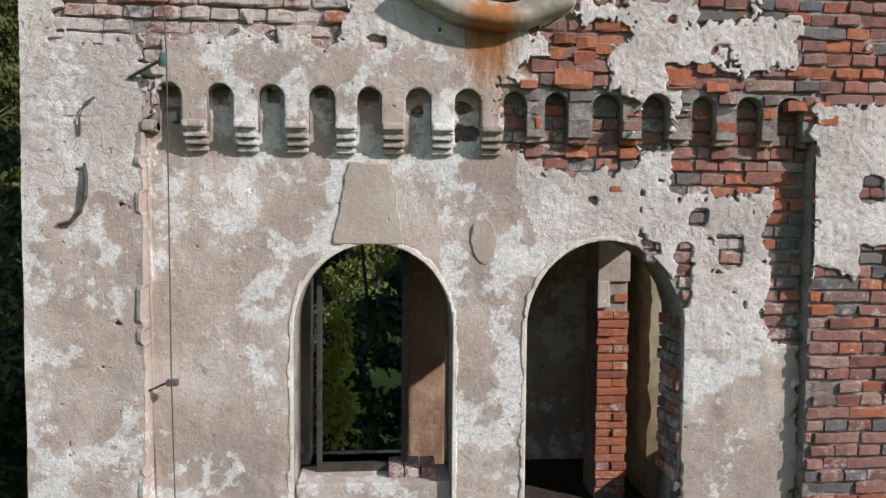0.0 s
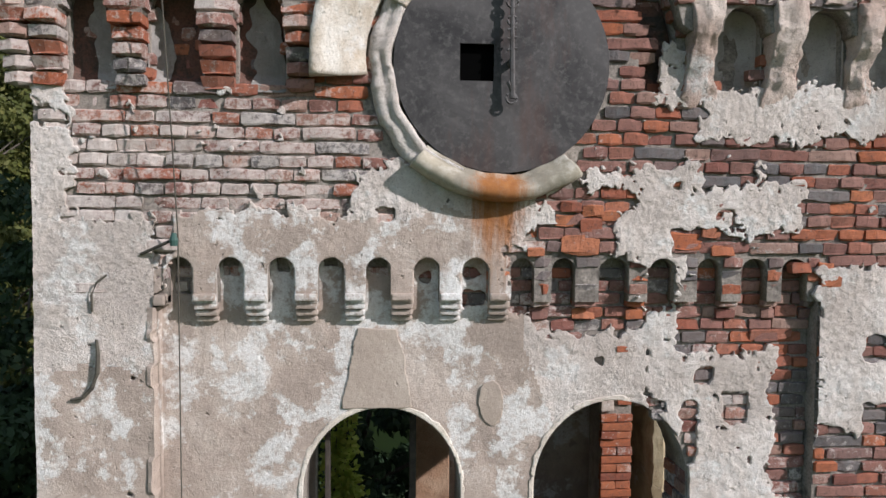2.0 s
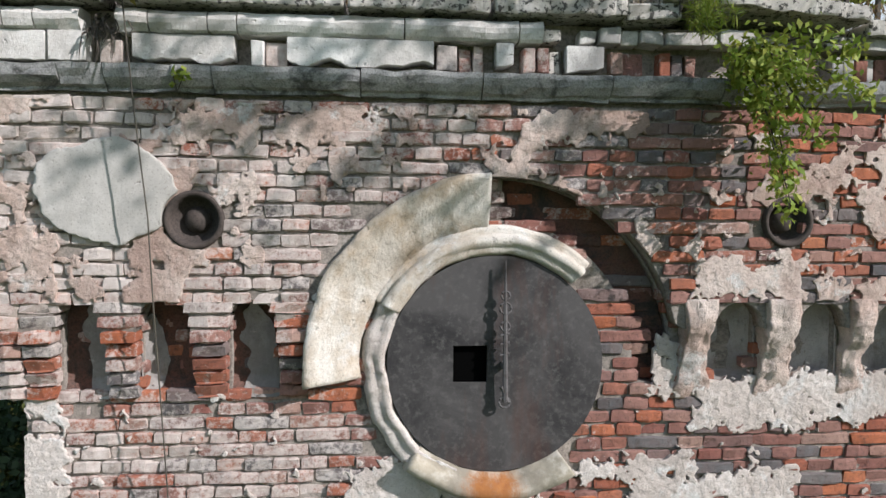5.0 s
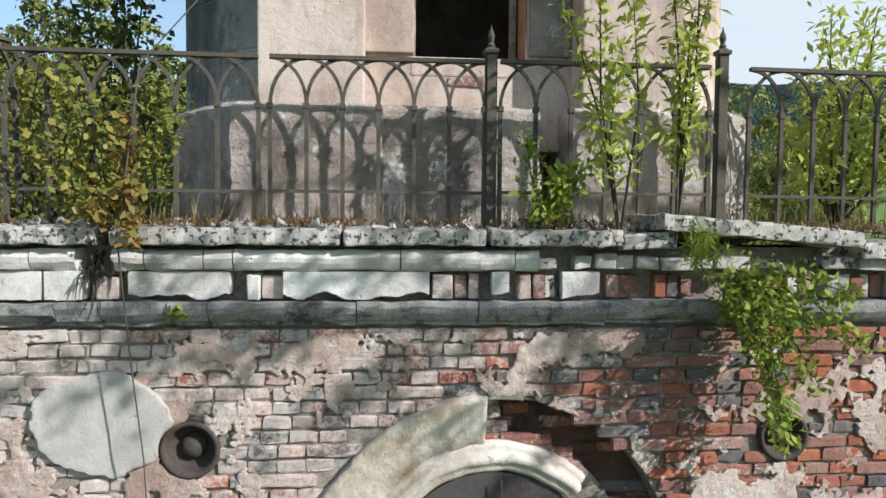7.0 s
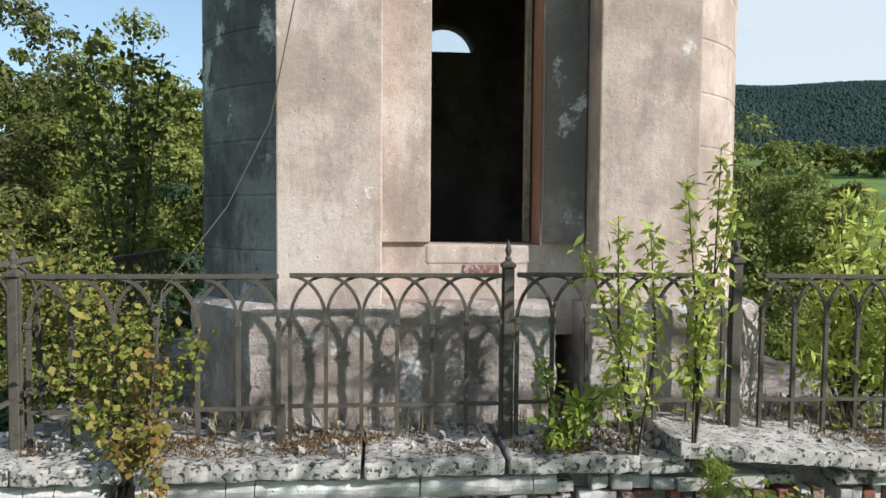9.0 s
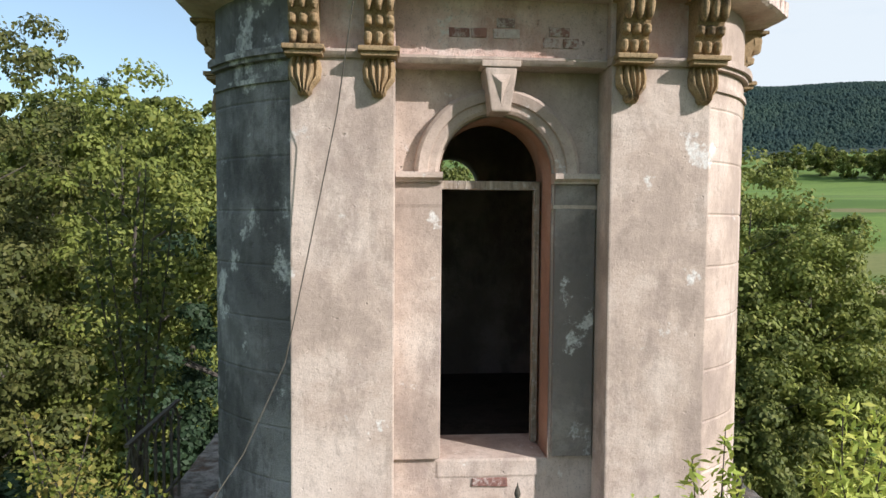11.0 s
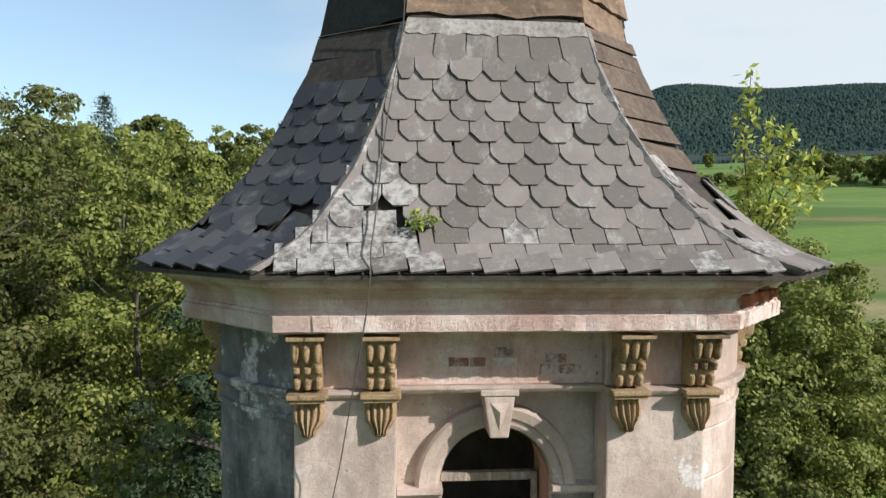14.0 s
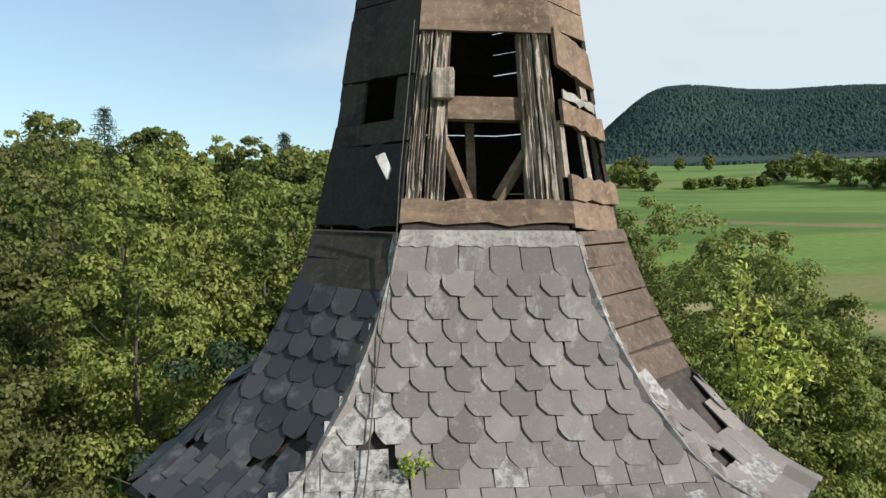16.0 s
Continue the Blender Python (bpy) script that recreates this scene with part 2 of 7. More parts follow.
c = sl.mix(sl.ramp(sl.noise(12, 6, 0.7), (0.59, 0.0), (0.63, 0.8)), c, (0.065, 0.063, 0.055))
sl.color(c)
sl.bump(sl.noise(16, 8, 0.75), 0.8, 0.014)
sl.bump(sl.noise(60, 6, 0.75), 0.7, 0.006)
SLAB = sl.m
SANDSTONE = stone_mat("sandstone", (0.32, 0.215, 0.115), (0.38, 0.275, 0.155), (0.10, 0.07, 0.045), 9, 0.005, 0.53)
IRON = stone_mat("painted_iron", (0.085, 0.074, 0.064), (0.12, 0.108, 0.082), (0.04, 0.035, 0.03), 14, 0.002)
TIN = stone_mat("rusty_sheet", (0.10, 0.095, 0.095), (0.14, 0.13, 0.13), (0.085, 0.055, 0.045), 3, 0.001, 0.55)
bk = Mat("hole_black", 1.0).color((0.003, 0.003, 0.003))
bk.b.inputs["Specular IOR Level"].default_value = 0.0
BLACK = bk.m
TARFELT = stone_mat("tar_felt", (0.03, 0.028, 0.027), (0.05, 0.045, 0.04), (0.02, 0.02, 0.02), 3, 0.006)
TIMBER = wood_mat("grey_timber", (0.50, 0.425, 0.34), (0.16, 0.12, 0.09), (34, 34, 1.6), 0.02)
BOARD = wood_mat("weathered_board", (0.26, 0.178, 0.118), (0.14, 0.10, 0.075), (2.2, 26, 26))
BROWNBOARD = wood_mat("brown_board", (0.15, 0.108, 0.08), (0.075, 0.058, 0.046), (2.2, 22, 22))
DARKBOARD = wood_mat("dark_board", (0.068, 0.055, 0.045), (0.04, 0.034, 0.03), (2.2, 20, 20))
LEAF = leaf_mat("leaf_green", (0.038, 0.056, 0.014), (0.095, 0.116, 0.027), (0.20, 0.205, 0.055))
LEAF_MID = leaf_mat("leaf_mid", (0.060, 0.085, 0.018), (0.15, 0.178, 0.038), (0.29, 0.29, 0.075))
LEAF_LIGHT = leaf_mat("leaf_light", (0.14, 0.21, 0.03), (0.22, 0.29, 0.045), (0.36, 0.34, 0.07))
LEAF_AUTUMN = leaf_mat("leaf_autumn", (0.13, 0.15, 0.03), (0.22, 0.17, 0.04), (0.22, 0.09, 0.035))
BARK = wood_mat("bark", (0.10, 0.085, 0.07), (0.06, 0.05, 0.04), (20, 20, 4), 0.01)


def link(name, bm, mat, parent=None, label=""):
    me = bpy.data.meshes.new(name)
    bm.to_mesh(me)
    bm.free()
    for k in (mat if isinstance(mat, (list, tuple)) else [mat]):
        me.materials.append(k)
    ob = new(name, me)
    if parent:
        ob.parent = parent
    if label:
        ob["label"] = label
    return ob


part = link


def thing(name, label, category, kind="", group="", at=(0, 0, 0)):
    ob = new(name)
    ob.location = at
    return tagged(ob, label, category, group, kind)


def box(bm, x0, x1, y0, y1, z0, z1, bevel=0.0, jit=0.0, rnd=random):
    vs = [bm.verts.new((x, y, z)) for x in (x0, x1) for y in (y0, y1) for z in (z0, z1)]
    fs = [bm.faces.new([vs[i] for i in q]) for q in ((0, 1, 3, 2), (4, 6, 7, 5), (0, 4, 5, 1), (2, 3, 7, 6), (0, 2, 6, 4), (1, 5, 7, 3))]
    if jit:
        for v in vs:
            v.co += Vector([rnd.uniform(-jit, jit) for _ in range(3)])
    if bevel:
        es = list({e for f in fs for e in f.edges})
        bmesh.ops.bevel(bm, geom=es, offset=bevel, segments=2, affect="EDGES", profile=0.6)
    return vs


def slab(outline, holes, y0, y1):
    """A sheet in the plane of the facade between depths y0 and y1, from an outline of (x, z) and holes."""
    cu = bpy.data.curves.new("tmp", "CURVE")
    cu.dimensions, cu.fill_mode, cu.extrude = "2D", "BOTH", (y1 - y0) / 2
    for pts in [outline, *holes]:
        sp = cu.splines.new("POLY")
        sp.points.add(len(pts) - 1)
        for p, (x, z) in zip(sp.points, pts):
            p.co = (x, z, 0, 1)
        sp.use_cyclic_u = True
    ob = bpy.data.objects.new("tmp", cu)
    me = bpy.data.meshes.new_from_object(ob)
    bpy.data.objects.remove(ob)
    bpy.data.curves.remove(cu)
    bm = bmesh.new()
    bm.from_mesh(me)
    bpy.data.meshes.remove(me)
    for v in bm.verts:
        x, z, d = v.co
        v.co = (x, (y0 + y1) / 2 - d, z)
    bmesh.ops.remove_doubles(bm, verts=bm.verts[:], dist=1e-5)
    bmesh.ops.recalc_face_normals(bm, faces=bm.faces[:])
    return bm


def arch(x0, x1, zs, ztop, z0, n=14, k=1.0):
    """An arched outline from z0 up the left side, over and down the right side."""
    cx, r = (x0 + x1) / 2, (x1 - x0) / 2
    return [(x0, z0)] + [(cx - r * math.cos(math.pi * i / n), zs + (ztop - zs) * math.sin(math.pi * i / n) ** k) for i in range(n + 1)] + [(x1, z0)]


def circle(cx, cz, r, n=48, a0=0.0, a1=360.0, ends=False):
    m = n + 1 if ends else n
    return [(cx + r * math.cos(radians(a0 + (a1 - a0) * i / n)), cz + r * math.sin(radians(a0 + (a1 - a0) * i / n))) for i in range(m)]


def tube(bm, pts, rad, n=6):
    """A round bar along points; rad a number or one per point."""
    rad = rad if isinstance(rad, (list, tuple)) else [rad] * len(pts)
    pts = [Vector(p) for p in pts]
    rings = []
    for i, p in enumerate(pts):
        d = (pts[min(i + 1, len(pts) - 1)] - pts[max(i - 1, 0)]).normalized()
        a = d.orthogonal().normalized() if abs(d.z) > 0.95 else d.cross(Vector((0, 0, 1))).normalized()
        b = d.cross(a)
        rings.append([bm.verts.new(p + rad[i] * (a * math.cos(2 * math.pi * k / n) + b * math.sin(2 * math.pi * k / n))) for k in range(n)])
    for r0, r1 in zip(rings, rings[1:]):
        for k in range(n):
            bm.faces.new((r0[k], r0[(k + 1) % n], r1[(k + 1) % n], r1[k]))
    bm.faces.new(rings[0][::-1])
    bm.faces.new(rings[-1])
    return rings

# ---- the tower's shell ----
XL, XR = -2.44, 2.64           # corners of the shaft
FL, FR = -1.82, 2.02           # edges of the recessed field between the corner strips
FIELD, UPPER = 0.10, -0.12     # depths of the recessed field and of the overhanging upper band
CLOCK = (0.09, 13.80)
WINDOWS = [(-1.025, -0.11, 11.345, 11.84), (0.325, 1.285, 11.345, 11.865)]   # left, right, springing, crown
LOWER_ARCHES = [(-1.75, -1.61), (-1.48, -1.335), (-1.205, -1.06), (-0.93, -0.785), (-0.665, -0.525), (-0.395, -0.25), (-0.122, 0.03),
                (0.16, 0.30), (0.40, 0.54), (0.68, 0.86), (0.97, 1.13), (1.27, 1.42), (1.54, 1.70), (1.79, 1.95)]
UPPER_ARCHES = [(-2.25, -2.0), (-1.83, -1.55), (-1.365, -1.10), (1.33, 1.61), (1.82, 2.11), (2.28, 2.55)]

tower = thing("wall_front", "weathered brick tower front with crumbling lime plaster", "tower wall", "structure")
win_holes = [arch(a, b, s, t, 9.6) for a, b, s, t in WINDOWS]
part("field_core", slab([(FL - 0.05, 8), (FR + 0.05, 8), (FR + 0.05, 15.2), (FL - 0.05, 15.2)], win_holes, FIELD + 0.024, 0.42), MORTAR, tower)
bm = bmesh.new()
box(bm, XL, FL, 0.024, 0.42, 8, 12.46)
part("corner_strip", bm, MORTAR, tower)
bm = bmesh.new()
box(bm, FR, XR, 0.024, 0.42, 8, 12.46)
part("corner_strip", bm, MORTAR, tower)
out = [(XL, 13.62), (XL, 12.46)]
for a, b in LOWER_ARCHES:
    out += arch(a, b, 12.645, 12.715, 12.46, 10)
out += [(FR, 12.46), (XR, 12.46), (XR, 15.2), (XL, 15.2)]
worn = circle(*CLOCK, 1.03, 20, -8, 88, True) + circle(*CLOCK, 0.80, 20, 88, -8, True)
niches = [arch(a + 0.004, b - 0.004, 14.02, 14.19, 13.66, 10) for a, b in UPPER_ARCHES]
part("frieze_core", slab(out, [worn, *niches], 0.024, FIELD + 0.025), MORTAR, tower)
out = [(XL - 0.12, 14.0)]
hood = [(CLOCK[0] - 1.03, 13.62)] + [(CLOCK[0] - 1.03 * math.cos(math.pi * i / 28), 13.80 + 1.04 * math.sin(math.pi * i / 28)) for i in range(29)] + [(CLOCK[0] + 1.05, 13.62)]
for a, b in UPPER_ARCHES[:3]:
    out += arch(a, b, 14.05, 14.17, 14.0, 10)
out += [(CLOCK[0] - 1.03, 14.0)] + [p for p in hood if p[1] > 14.0] + [(CLOCK[0] + 1.05, 14.0)]
for a, b in UPPER_ARCHES[3:]:
    out += arch(a, b, 14.02, 14.15, 14.0, 10)
out += [(XR + 0.12, 14.0), (XR + 0.12, 15.22), (XL - 0.12, 15.22)]
part("upper_core", slab(out, [circle(-1.52, 14.59, 0.14, 24), circle(1.72, 14.605, 0.13, 24)], UPPER + 0.024, 0.025), MORTAR, tower)

side = thing("wall_left", "plastered side wall of the tower", "tower wall", "structure")
bm = bmesh.new()
box(bm, XL, XL + 0.5, 0.42, 4.4, 8, 15.2)
box(bm, XL - 0.12, XL + 0.02, -0.10, 4.5, 14.0, 15.22)
part("masonry", bm, PLASTER, side)
side = thing("wall_right", "plastered side wall of the tower", "tower wall", "structure")
bm = bmesh.new()
box(bm, XR - 0.5, XR, 0.42, 0.85, 8, 15.2)
box(bm, XR - 0.5, XR, 2.12, 4.4, 8, 15.2)
box(bm, XR - 0.5, XR, 0.85, 2.12, 8, 10.0)
box(bm, XR - 0.5, XR, 0.85, 2.12, 12.42, 15.2)
part("masonry", bm, PLASTER, side)
back = thing("wall_back", "shaded rear wall with an open window", "tower wall", "structure")
part("masonry", slab([(XL, 8), (XR, 8), (XR, 15.2), (XL, 15.2)], [[(-1.28, 9.4), (-1.28, 12.6), (-0.25, 12.6), (-0.25, 9.4)]], 3.3, 3.7), PLASTER, back)

base = thing("wall_base", "plain lower walls of the tower down to the grass", "tower wall", "structure")
for a, b, c, d in ((XL, XR, 0.03, 0.45), (XL, XR, 3.95, 4.4), (XL, XL + 0.45, 0.452, 3.948), (XR - 0.45, XR, 0.452, 3.948)):
    bm = bmesh.new()
    box(bm, a, b, c, d, -0.4, 7.998)
    part("masonry", bm, PLASTER, base)

# ---- lantern ----
CY = 2.30


def octagon(front, xf0, xf1, xs0, xs1, k0=1.0):
    """Plan of an octagon: front depth, ends of the front edge, outermost sides; mirrored about CY."""
    c0, c1 = (xf0 - xs0) * k0, xs1 - xf1
    bk = 2 * CY - front
    return [(xf0, front), (xf1, front), (xs1, front + c1), (xs1, bk - c1), (xf1, bk), (xf0, bk), (xs0, bk - c0), (xs0, front + c0)]


def loft(bm, rings, cap=(False, False)):
    vs = [[bm.verts.new(p) for p in r] for r in rings]
    for a, b in zip(vs, vs[1:]):
        for i in range(len(a)):
            j = (i + 1) % len(a)
            bm.faces.new((a[i], a[j], b[j], b[i]))
    if cap[0]:
        bm.faces.new(vs[0][::-1])
    if cap[1]:
        bm.faces.new(vs[-1])
    return vs


lantern = thing("lantern_wall", "eight-sided plastered lantern with pilasters on the tower", "lantern", "structure")
BODY = octagon(0.70, -1.05, 1.15, -1.84, 1.88)
bm = bmesh.new()
O0, O1 = [(x, y, 16.5) for x, y in BODY], [(x, y, 19.85) for x, y in BODY]
vs = loft(bm, [O0, O1])
bm.faces.remove([f for f in bm.faces if all(abs(v.co.y - 2 * CY + 0.70) < 1e-4 for v in f.verts)][0])
bm.faces.remove([f for f in bm.faces if all(abs(v.co.y - 0.70) < 1e-4 for v in f.verts)][0])
part("chamfer_walls", bm, LANTERN, lantern)
DOOR = arch(-0.345, 0.405, 18.74, 19.13, 16.87, 20)
part("front_wall", slab([(-1.05, 16.3), (1.15, 16.3), (1.15, 19.85), (-1.05, 19.85)], [DOOR], 0.70, 1.18), LANTERN, lantern)
for a, b in ((-1.272, -0.635), (0.72, 1.372)):
    bm = bmesh.new()
    box(bm, a, b, 0.50, 0.777, 16.5, 19.425, 0.012)
    part("pilaster", bm, LANTERN, lantern)
# the room's gloom is put into this darker plaster colour
DIMMED = plaster_mat("dimmed_plaster", (0.22, 0.185, 0.16), (0.30, 0.265, 0.235), (0.12, 0.10, 0.09), 0.75)
part("back_wall", slab([(-1.27, 16.3), (1.37, 16.3), (1.37, 19.85), (-1.27, 19.85)], [arch(-0.29, 0.345, 18.78, 19.10, 18.77)], 3.6, 3.99), DIMMED, lantern)
CORNICE_PINK = plaster_mat("pinkish_moulding", (0.70, 0.525, 0.46), (0.80, 0.70, 0.64), (0.48, 0.28, 0.215), 0.60, 0.012, smudge=0.2)
lc = thing("lantern_cornice", "moulded pinkish cornice crumbling at a corner", "cornice", "structure")
prof = [(0.55, 19.80), (0.28, 19.835), (0.25, 19.85), (0.245, 19.94), (0.268, 19.946), (0.272, 19.962), (0.285, 19.968), (0.288, 19.99), (0.28, 20.03), (0.24, 20.07), (0.17, 20.10), (0.12, 20.115), (0.09, 20.2), (0.4, 20.21)]
bm = bmesh.new()
rings = []
for y, z in prof:
    o = 0.60 - y
    rings.append([(px, py, z) for px, py in octagon(y, -1.27 - 0.25 * o, 1.37 + 0.25 * o, -1.84 - 0.70 * o, 1.88 + 0.68 * o)])
loft(bm, rings, (True, True))
bmesh.ops.subdivide_edges(bm, edges=[e for e in bm.edges if e.calc_length() > 0.5], cuts=40, use_grid_fill=True)
for v in bm.verts:
    if v.co.y < 1.0:
        k = 0.5 + noise.noise(v.co * 2.2)
        chip = (0.016 if v.co.z < 19.945 or v.co.x > 1.2 else 0.006) * max(0.0, 0.6 * noise.noise(v.co * 11) + 0.8 * noise.noise(v.co * 31) + 0.4 * noise.noise(v.co * 60) - 0.05) * (1.6 if v.co.z < 20.02 else 0.5) * (2.2 if v.co.x > 1.2 else 1.0)
        v.co.y += chip
        v.co.z += 0.004 * noise.noise(v.co * 17)
part("moulding", bm, CORNICE_PINK, lc)

# ---- ground and distance ----
def height(x, y):
    d = max(0.0, math.hypot(x, y) - 25)
    a = math.atan2(x, y)
    h = 0.115 * d if d < 640 else 73.6 + 0.02 * (d - 640)
    hill = max(0.0, min(1.0, (d - 760) / 420))
    s = max(0.0, min(1.0, (a - 0.215) / 0.18))
    k = math.sin(hill * math.pi / 2) * 142 * s * s * (3 - 2 * s) * (1 - 0.10 * max(0.0, a - 0.42) / 0.2 + 0.02 * math.sin(a * 31 + 1.0))
    return h + k + 6 * noise.noise(Vector((x, y, 0)) * 0.006) * min(1, d / 200)


gm = Mat("meadow", 0.95)
g = gm.mix(gm.ramp(gm.noise(0.04, 5, 0.6, (0.2, 1, 1)), (0.42, 0.0), (0.56, 1.0)), (0.065, 0.125, 0.018), (0.125, 0.20, 0.034))
g = gm.mix(gm.ramp(gm.noise(0.011, 3, 0.5, (0.2, 1.3, 1)), (0.56, 0.0), (0.6, 0.8)), g, (0.20, 0.19, 0.07))
dist = gm.math("SQRT", gm.math("ADD", gm.math("POWER", gm.axis(0), 2.0), gm.math("POWER", gm.axis(1), 2.0)))
path = gm.ramp(gm.math("MULTIPLY", gm.math("ABSOLUTE", gm.math("SUBTRACT", gm.math("ADD", dist, gm.math("MULTIPLY", gm.noise(0.02, 2), 30.0)), 205.0)), 0.1), (0.15, 1.0), (0.3, 0.0))
g = gm.mix(gm.math("MULTIPLY", path, 0.75), g, (0.20, 0.15, 0.08))
dry = gm.math("ADD", gm.math("MULTIPLY", gm.math("ABSOLUTE", gm.math("SUBTRACT", dist, 99.0)), 0.06), gm.noise(0.08, 5, 0.6))
g = gm.mix(gm.ramp(dry, (0.6, 0.9), (1.05, 0.0)), g, (0.30, 0.24, 0.12))
g = gm.mix(gm.ramp(gm.math("ADD", gm.math("MULTIPLY", dist, 0.01), gm.math("MULTIPLY", gm.noise(0.15, 4), 0.3)), (0.42, 1.0), (0.62, 0.0)), g, (0.035, 0.042, 0.02))
gm.color(gm.mix(gm.ramp(gm.noise(0.6, 6, 0.7), (0.4, 0.0), (0.7, 0.5)), g, (0.06, 0.10, 0.02)))
bm = bmesh.new()
RAD = [0, 6, 15, 25, 35, 50, 70, 95, 125, 160, 210, 270, 340, 420, 520, 640, 700, 760, 820, 880, 940, 1000, 1060, 1120, 1200, 1400, 1800, 2500, 3600]
grid = []
for r in RAD:
    grid.append([bm.verts.new((r * math.sin(2 * math.pi * k / 180), r * math.cos(2 * math.pi * k / 180), height(r * math.sin(2 * math.pi * k / 180), r * math.cos(2 * math.pi * k / 180)))) for k in range(180)])
for r0, r1 in zip(grid, grid[1:]):
    for k in range(180):
        bm.faces.new((r0[k], r0[(k + 1) % 180], r1[(k + 1) % 180], r1[k]))
bmesh.ops.remove_doubles(bm, verts=bm.verts[:], dist=0.001)
wood_floor = Mat("wood_floor", 1.0).color((0.030, 0.048, 0.042)).m
ground = link("ground", bm, [gm.m, wood_floor])
for pl in ground.data.polygons:
    if math.hypot(pl.center.x, pl.center.y) > 745:
        pl.material_index = 1
tagged(ground, "green rolling meadow rising to a wooded hill", "ground", kind="structure")

# ---- plaster left on the facade ----
def fbm(x, z, s, seed=0.0, o=4):
    v = Vector((x * s, seed, z * s))
    return sum(noise.noise(v * 2 ** i) * 0.55 ** i for i in range(o))


def inside(x, z, r, soft=1.0):
    """Signed distance into the rectangle (x0, x1, z0, z1), with rounded corners."""
    dx, dz = abs(x - (r[0] + r[1]) / 2) - (r[1] - r[0]) / 2, abs(z - (r[2] + r[3]) / 2) - (r[3] - r[2]) / 2
    return -(math.hypot(max(dx, 0), max(dz, 0)) + min(max(dx, dz), 0))


def in_arch(x, z, a, b, zs, zt, z0):
    cx, r = (a + b) / 2, (b - a) / 2
    if z < zs:
        return min(r - abs(x - cx), z - z0)
    k = (zt - zs) / r
    return (r - math.hypot(x - cx, (z - zs) / k)) * min(1.0, k * 1.2)


def field_open(x, z):
    return max(in_arch(x, z, a, b, s, t, 9.0) for a, b, s, t in WINDOWS)


def frieze_open(x, z):
    if z > 12.8:
        return -1
    return max(in_arch(x, z, a, b, 12.645, 12.715, 12.0) for a, b in LOWER_ARCHES)


def upper_open(x, z):
    n = max(in_arch(x, z, a, b, 14.05, 14.165, 13.0) for a, b in UPPER_ARCHES)
    h = 1.035 - math.hypot(x - CLOCK[0], z - CLOCK[1])
    o = max(0.15 - math.hypot(x + 1.52, z - 14.59), 0.14 - math.hypot(x - 1.72, z - 14.605))
    return max(n, h, o)


# rectangles (x0, x1, z0, z1): + where plaster clings, - where it has fallen
ON_FIELD = [(-1.9, 0.12, 8.0, 12.9), (-1.9, 0.30, 8.0, 12.4), (0.17, 1.03, 10.0, 12.26), (1.10, 1.80, 11.15, 12.15), (1.25, 2.02, 8.0, 11.28), (0.98, 1.17, 11.75, 12.40)]
OFF_FIELD = [(-1.73, -1.63, 12.50, 12.72), (-1.47, -1.37, 12.60, 12.73), (-1.17, -1.1, 12.62, 12.70), (-0.90, -0.82, 12.66, 12.72), (-0.65, -0.54, 12.61, 12.73), (-0.37, -0.30, 12.56, 12.62), (-0.11, 0.02, 12.43, 12.53), (-0.10, -0.02, 12.58, 12.66), (1.22, 1.32, 11.45, 11.85), (1.83, 2.1, 11.24, 12.3), (1.48, 1.64, 11.7, 11.9), (1.30, 1.42, 11.95, 12.05), (1.2, 1.3, 10.30, 10.52), (0.68, 0.74, 12.08, 12.13), (1.02, 1.14, 11.78, 11.86)]
ON_LEFT = [(-2.6, -1.7, 8.0, 12.95)]
ON_RIGHT = [(2.0, 2.62, 11.66, 12.66)]
OFF_RIGHT = [(2.30, 2.46, 12.10, 12.26), (2.03, 2.2, 11.6, 11.72), (2.3, 2.5, 11.5, 11.85)]
ON_FRIEZE = [(-1.75, 0.16, 12.3, 12.98), (-0.75, 0.22, 12.7, 13.22), (-2.6, -1.8, 12.2, 12.93), (-2.6, -2.24, 12.6, 13.42), (0.86, 1.24, 12.80, 13.24), (0.62, 0.9, 13.1, 13.2), (0.74, 1.12, 12.70, 13.0),
             (1.16, 1.86, 12.88, 13.14), (1.24, 2.7, 13.43, 13.72), (0.95, 1.155, 12.32, 12.75), (-2.42, -2.26, 13.5, 13.66), (2.0, 2.7, 12.2, 12.66), (1.05, 1.16, 13.6, 13.9), (0.0, 0.27, 12.72, 13.1)]
OFF_FRIEZE = [(-1.80, -1.70, 12.76, 12.98), (-0.62, -0.5, 12.92, 13.0), (-0.92, -0.86, 12.93, 12.98), (1.10, 1.30, 12.74, 12.88), (0.45, 0.76, 12.74, 13.06), (-2.1, -1.9, 12.97, 13.1), (1.36, 1.46, 12.9, 13.0), (1.0, 1.08, 12.5, 12.6)]
ON_UPPER = [(1.2, 1.82, 14.19, 14.40), (1.9, 2.3, 14.15, 14.3), (-1.05, -0.55, 15.0, 15.16), (0.3, 0.9, 15.06, 15.2), (-1.62, -1.5, 15.0, 15.15)]


def value(x, z, on, off, rough=0.055, seed=0.0, pits=0.0):
    f = max((inside(x, z, r) for r in on), default=-1.0)
    f += rough * (fbm(x, z, 4.5, seed) + 0.75 * fbm(x, z, 15, seed + 7, 4) + 0.55 * fbm(x, z, 44, seed + 5, 3))
    for r in off:
        f = min(f, -inside(x, z, r) + 0.4 * rough * fbm(x, z, 12, seed + 3))
    if pits:
        f = min(f, 0.05 * (pits - fbm(x, z, 11, seed + 13, 3)))
    return f


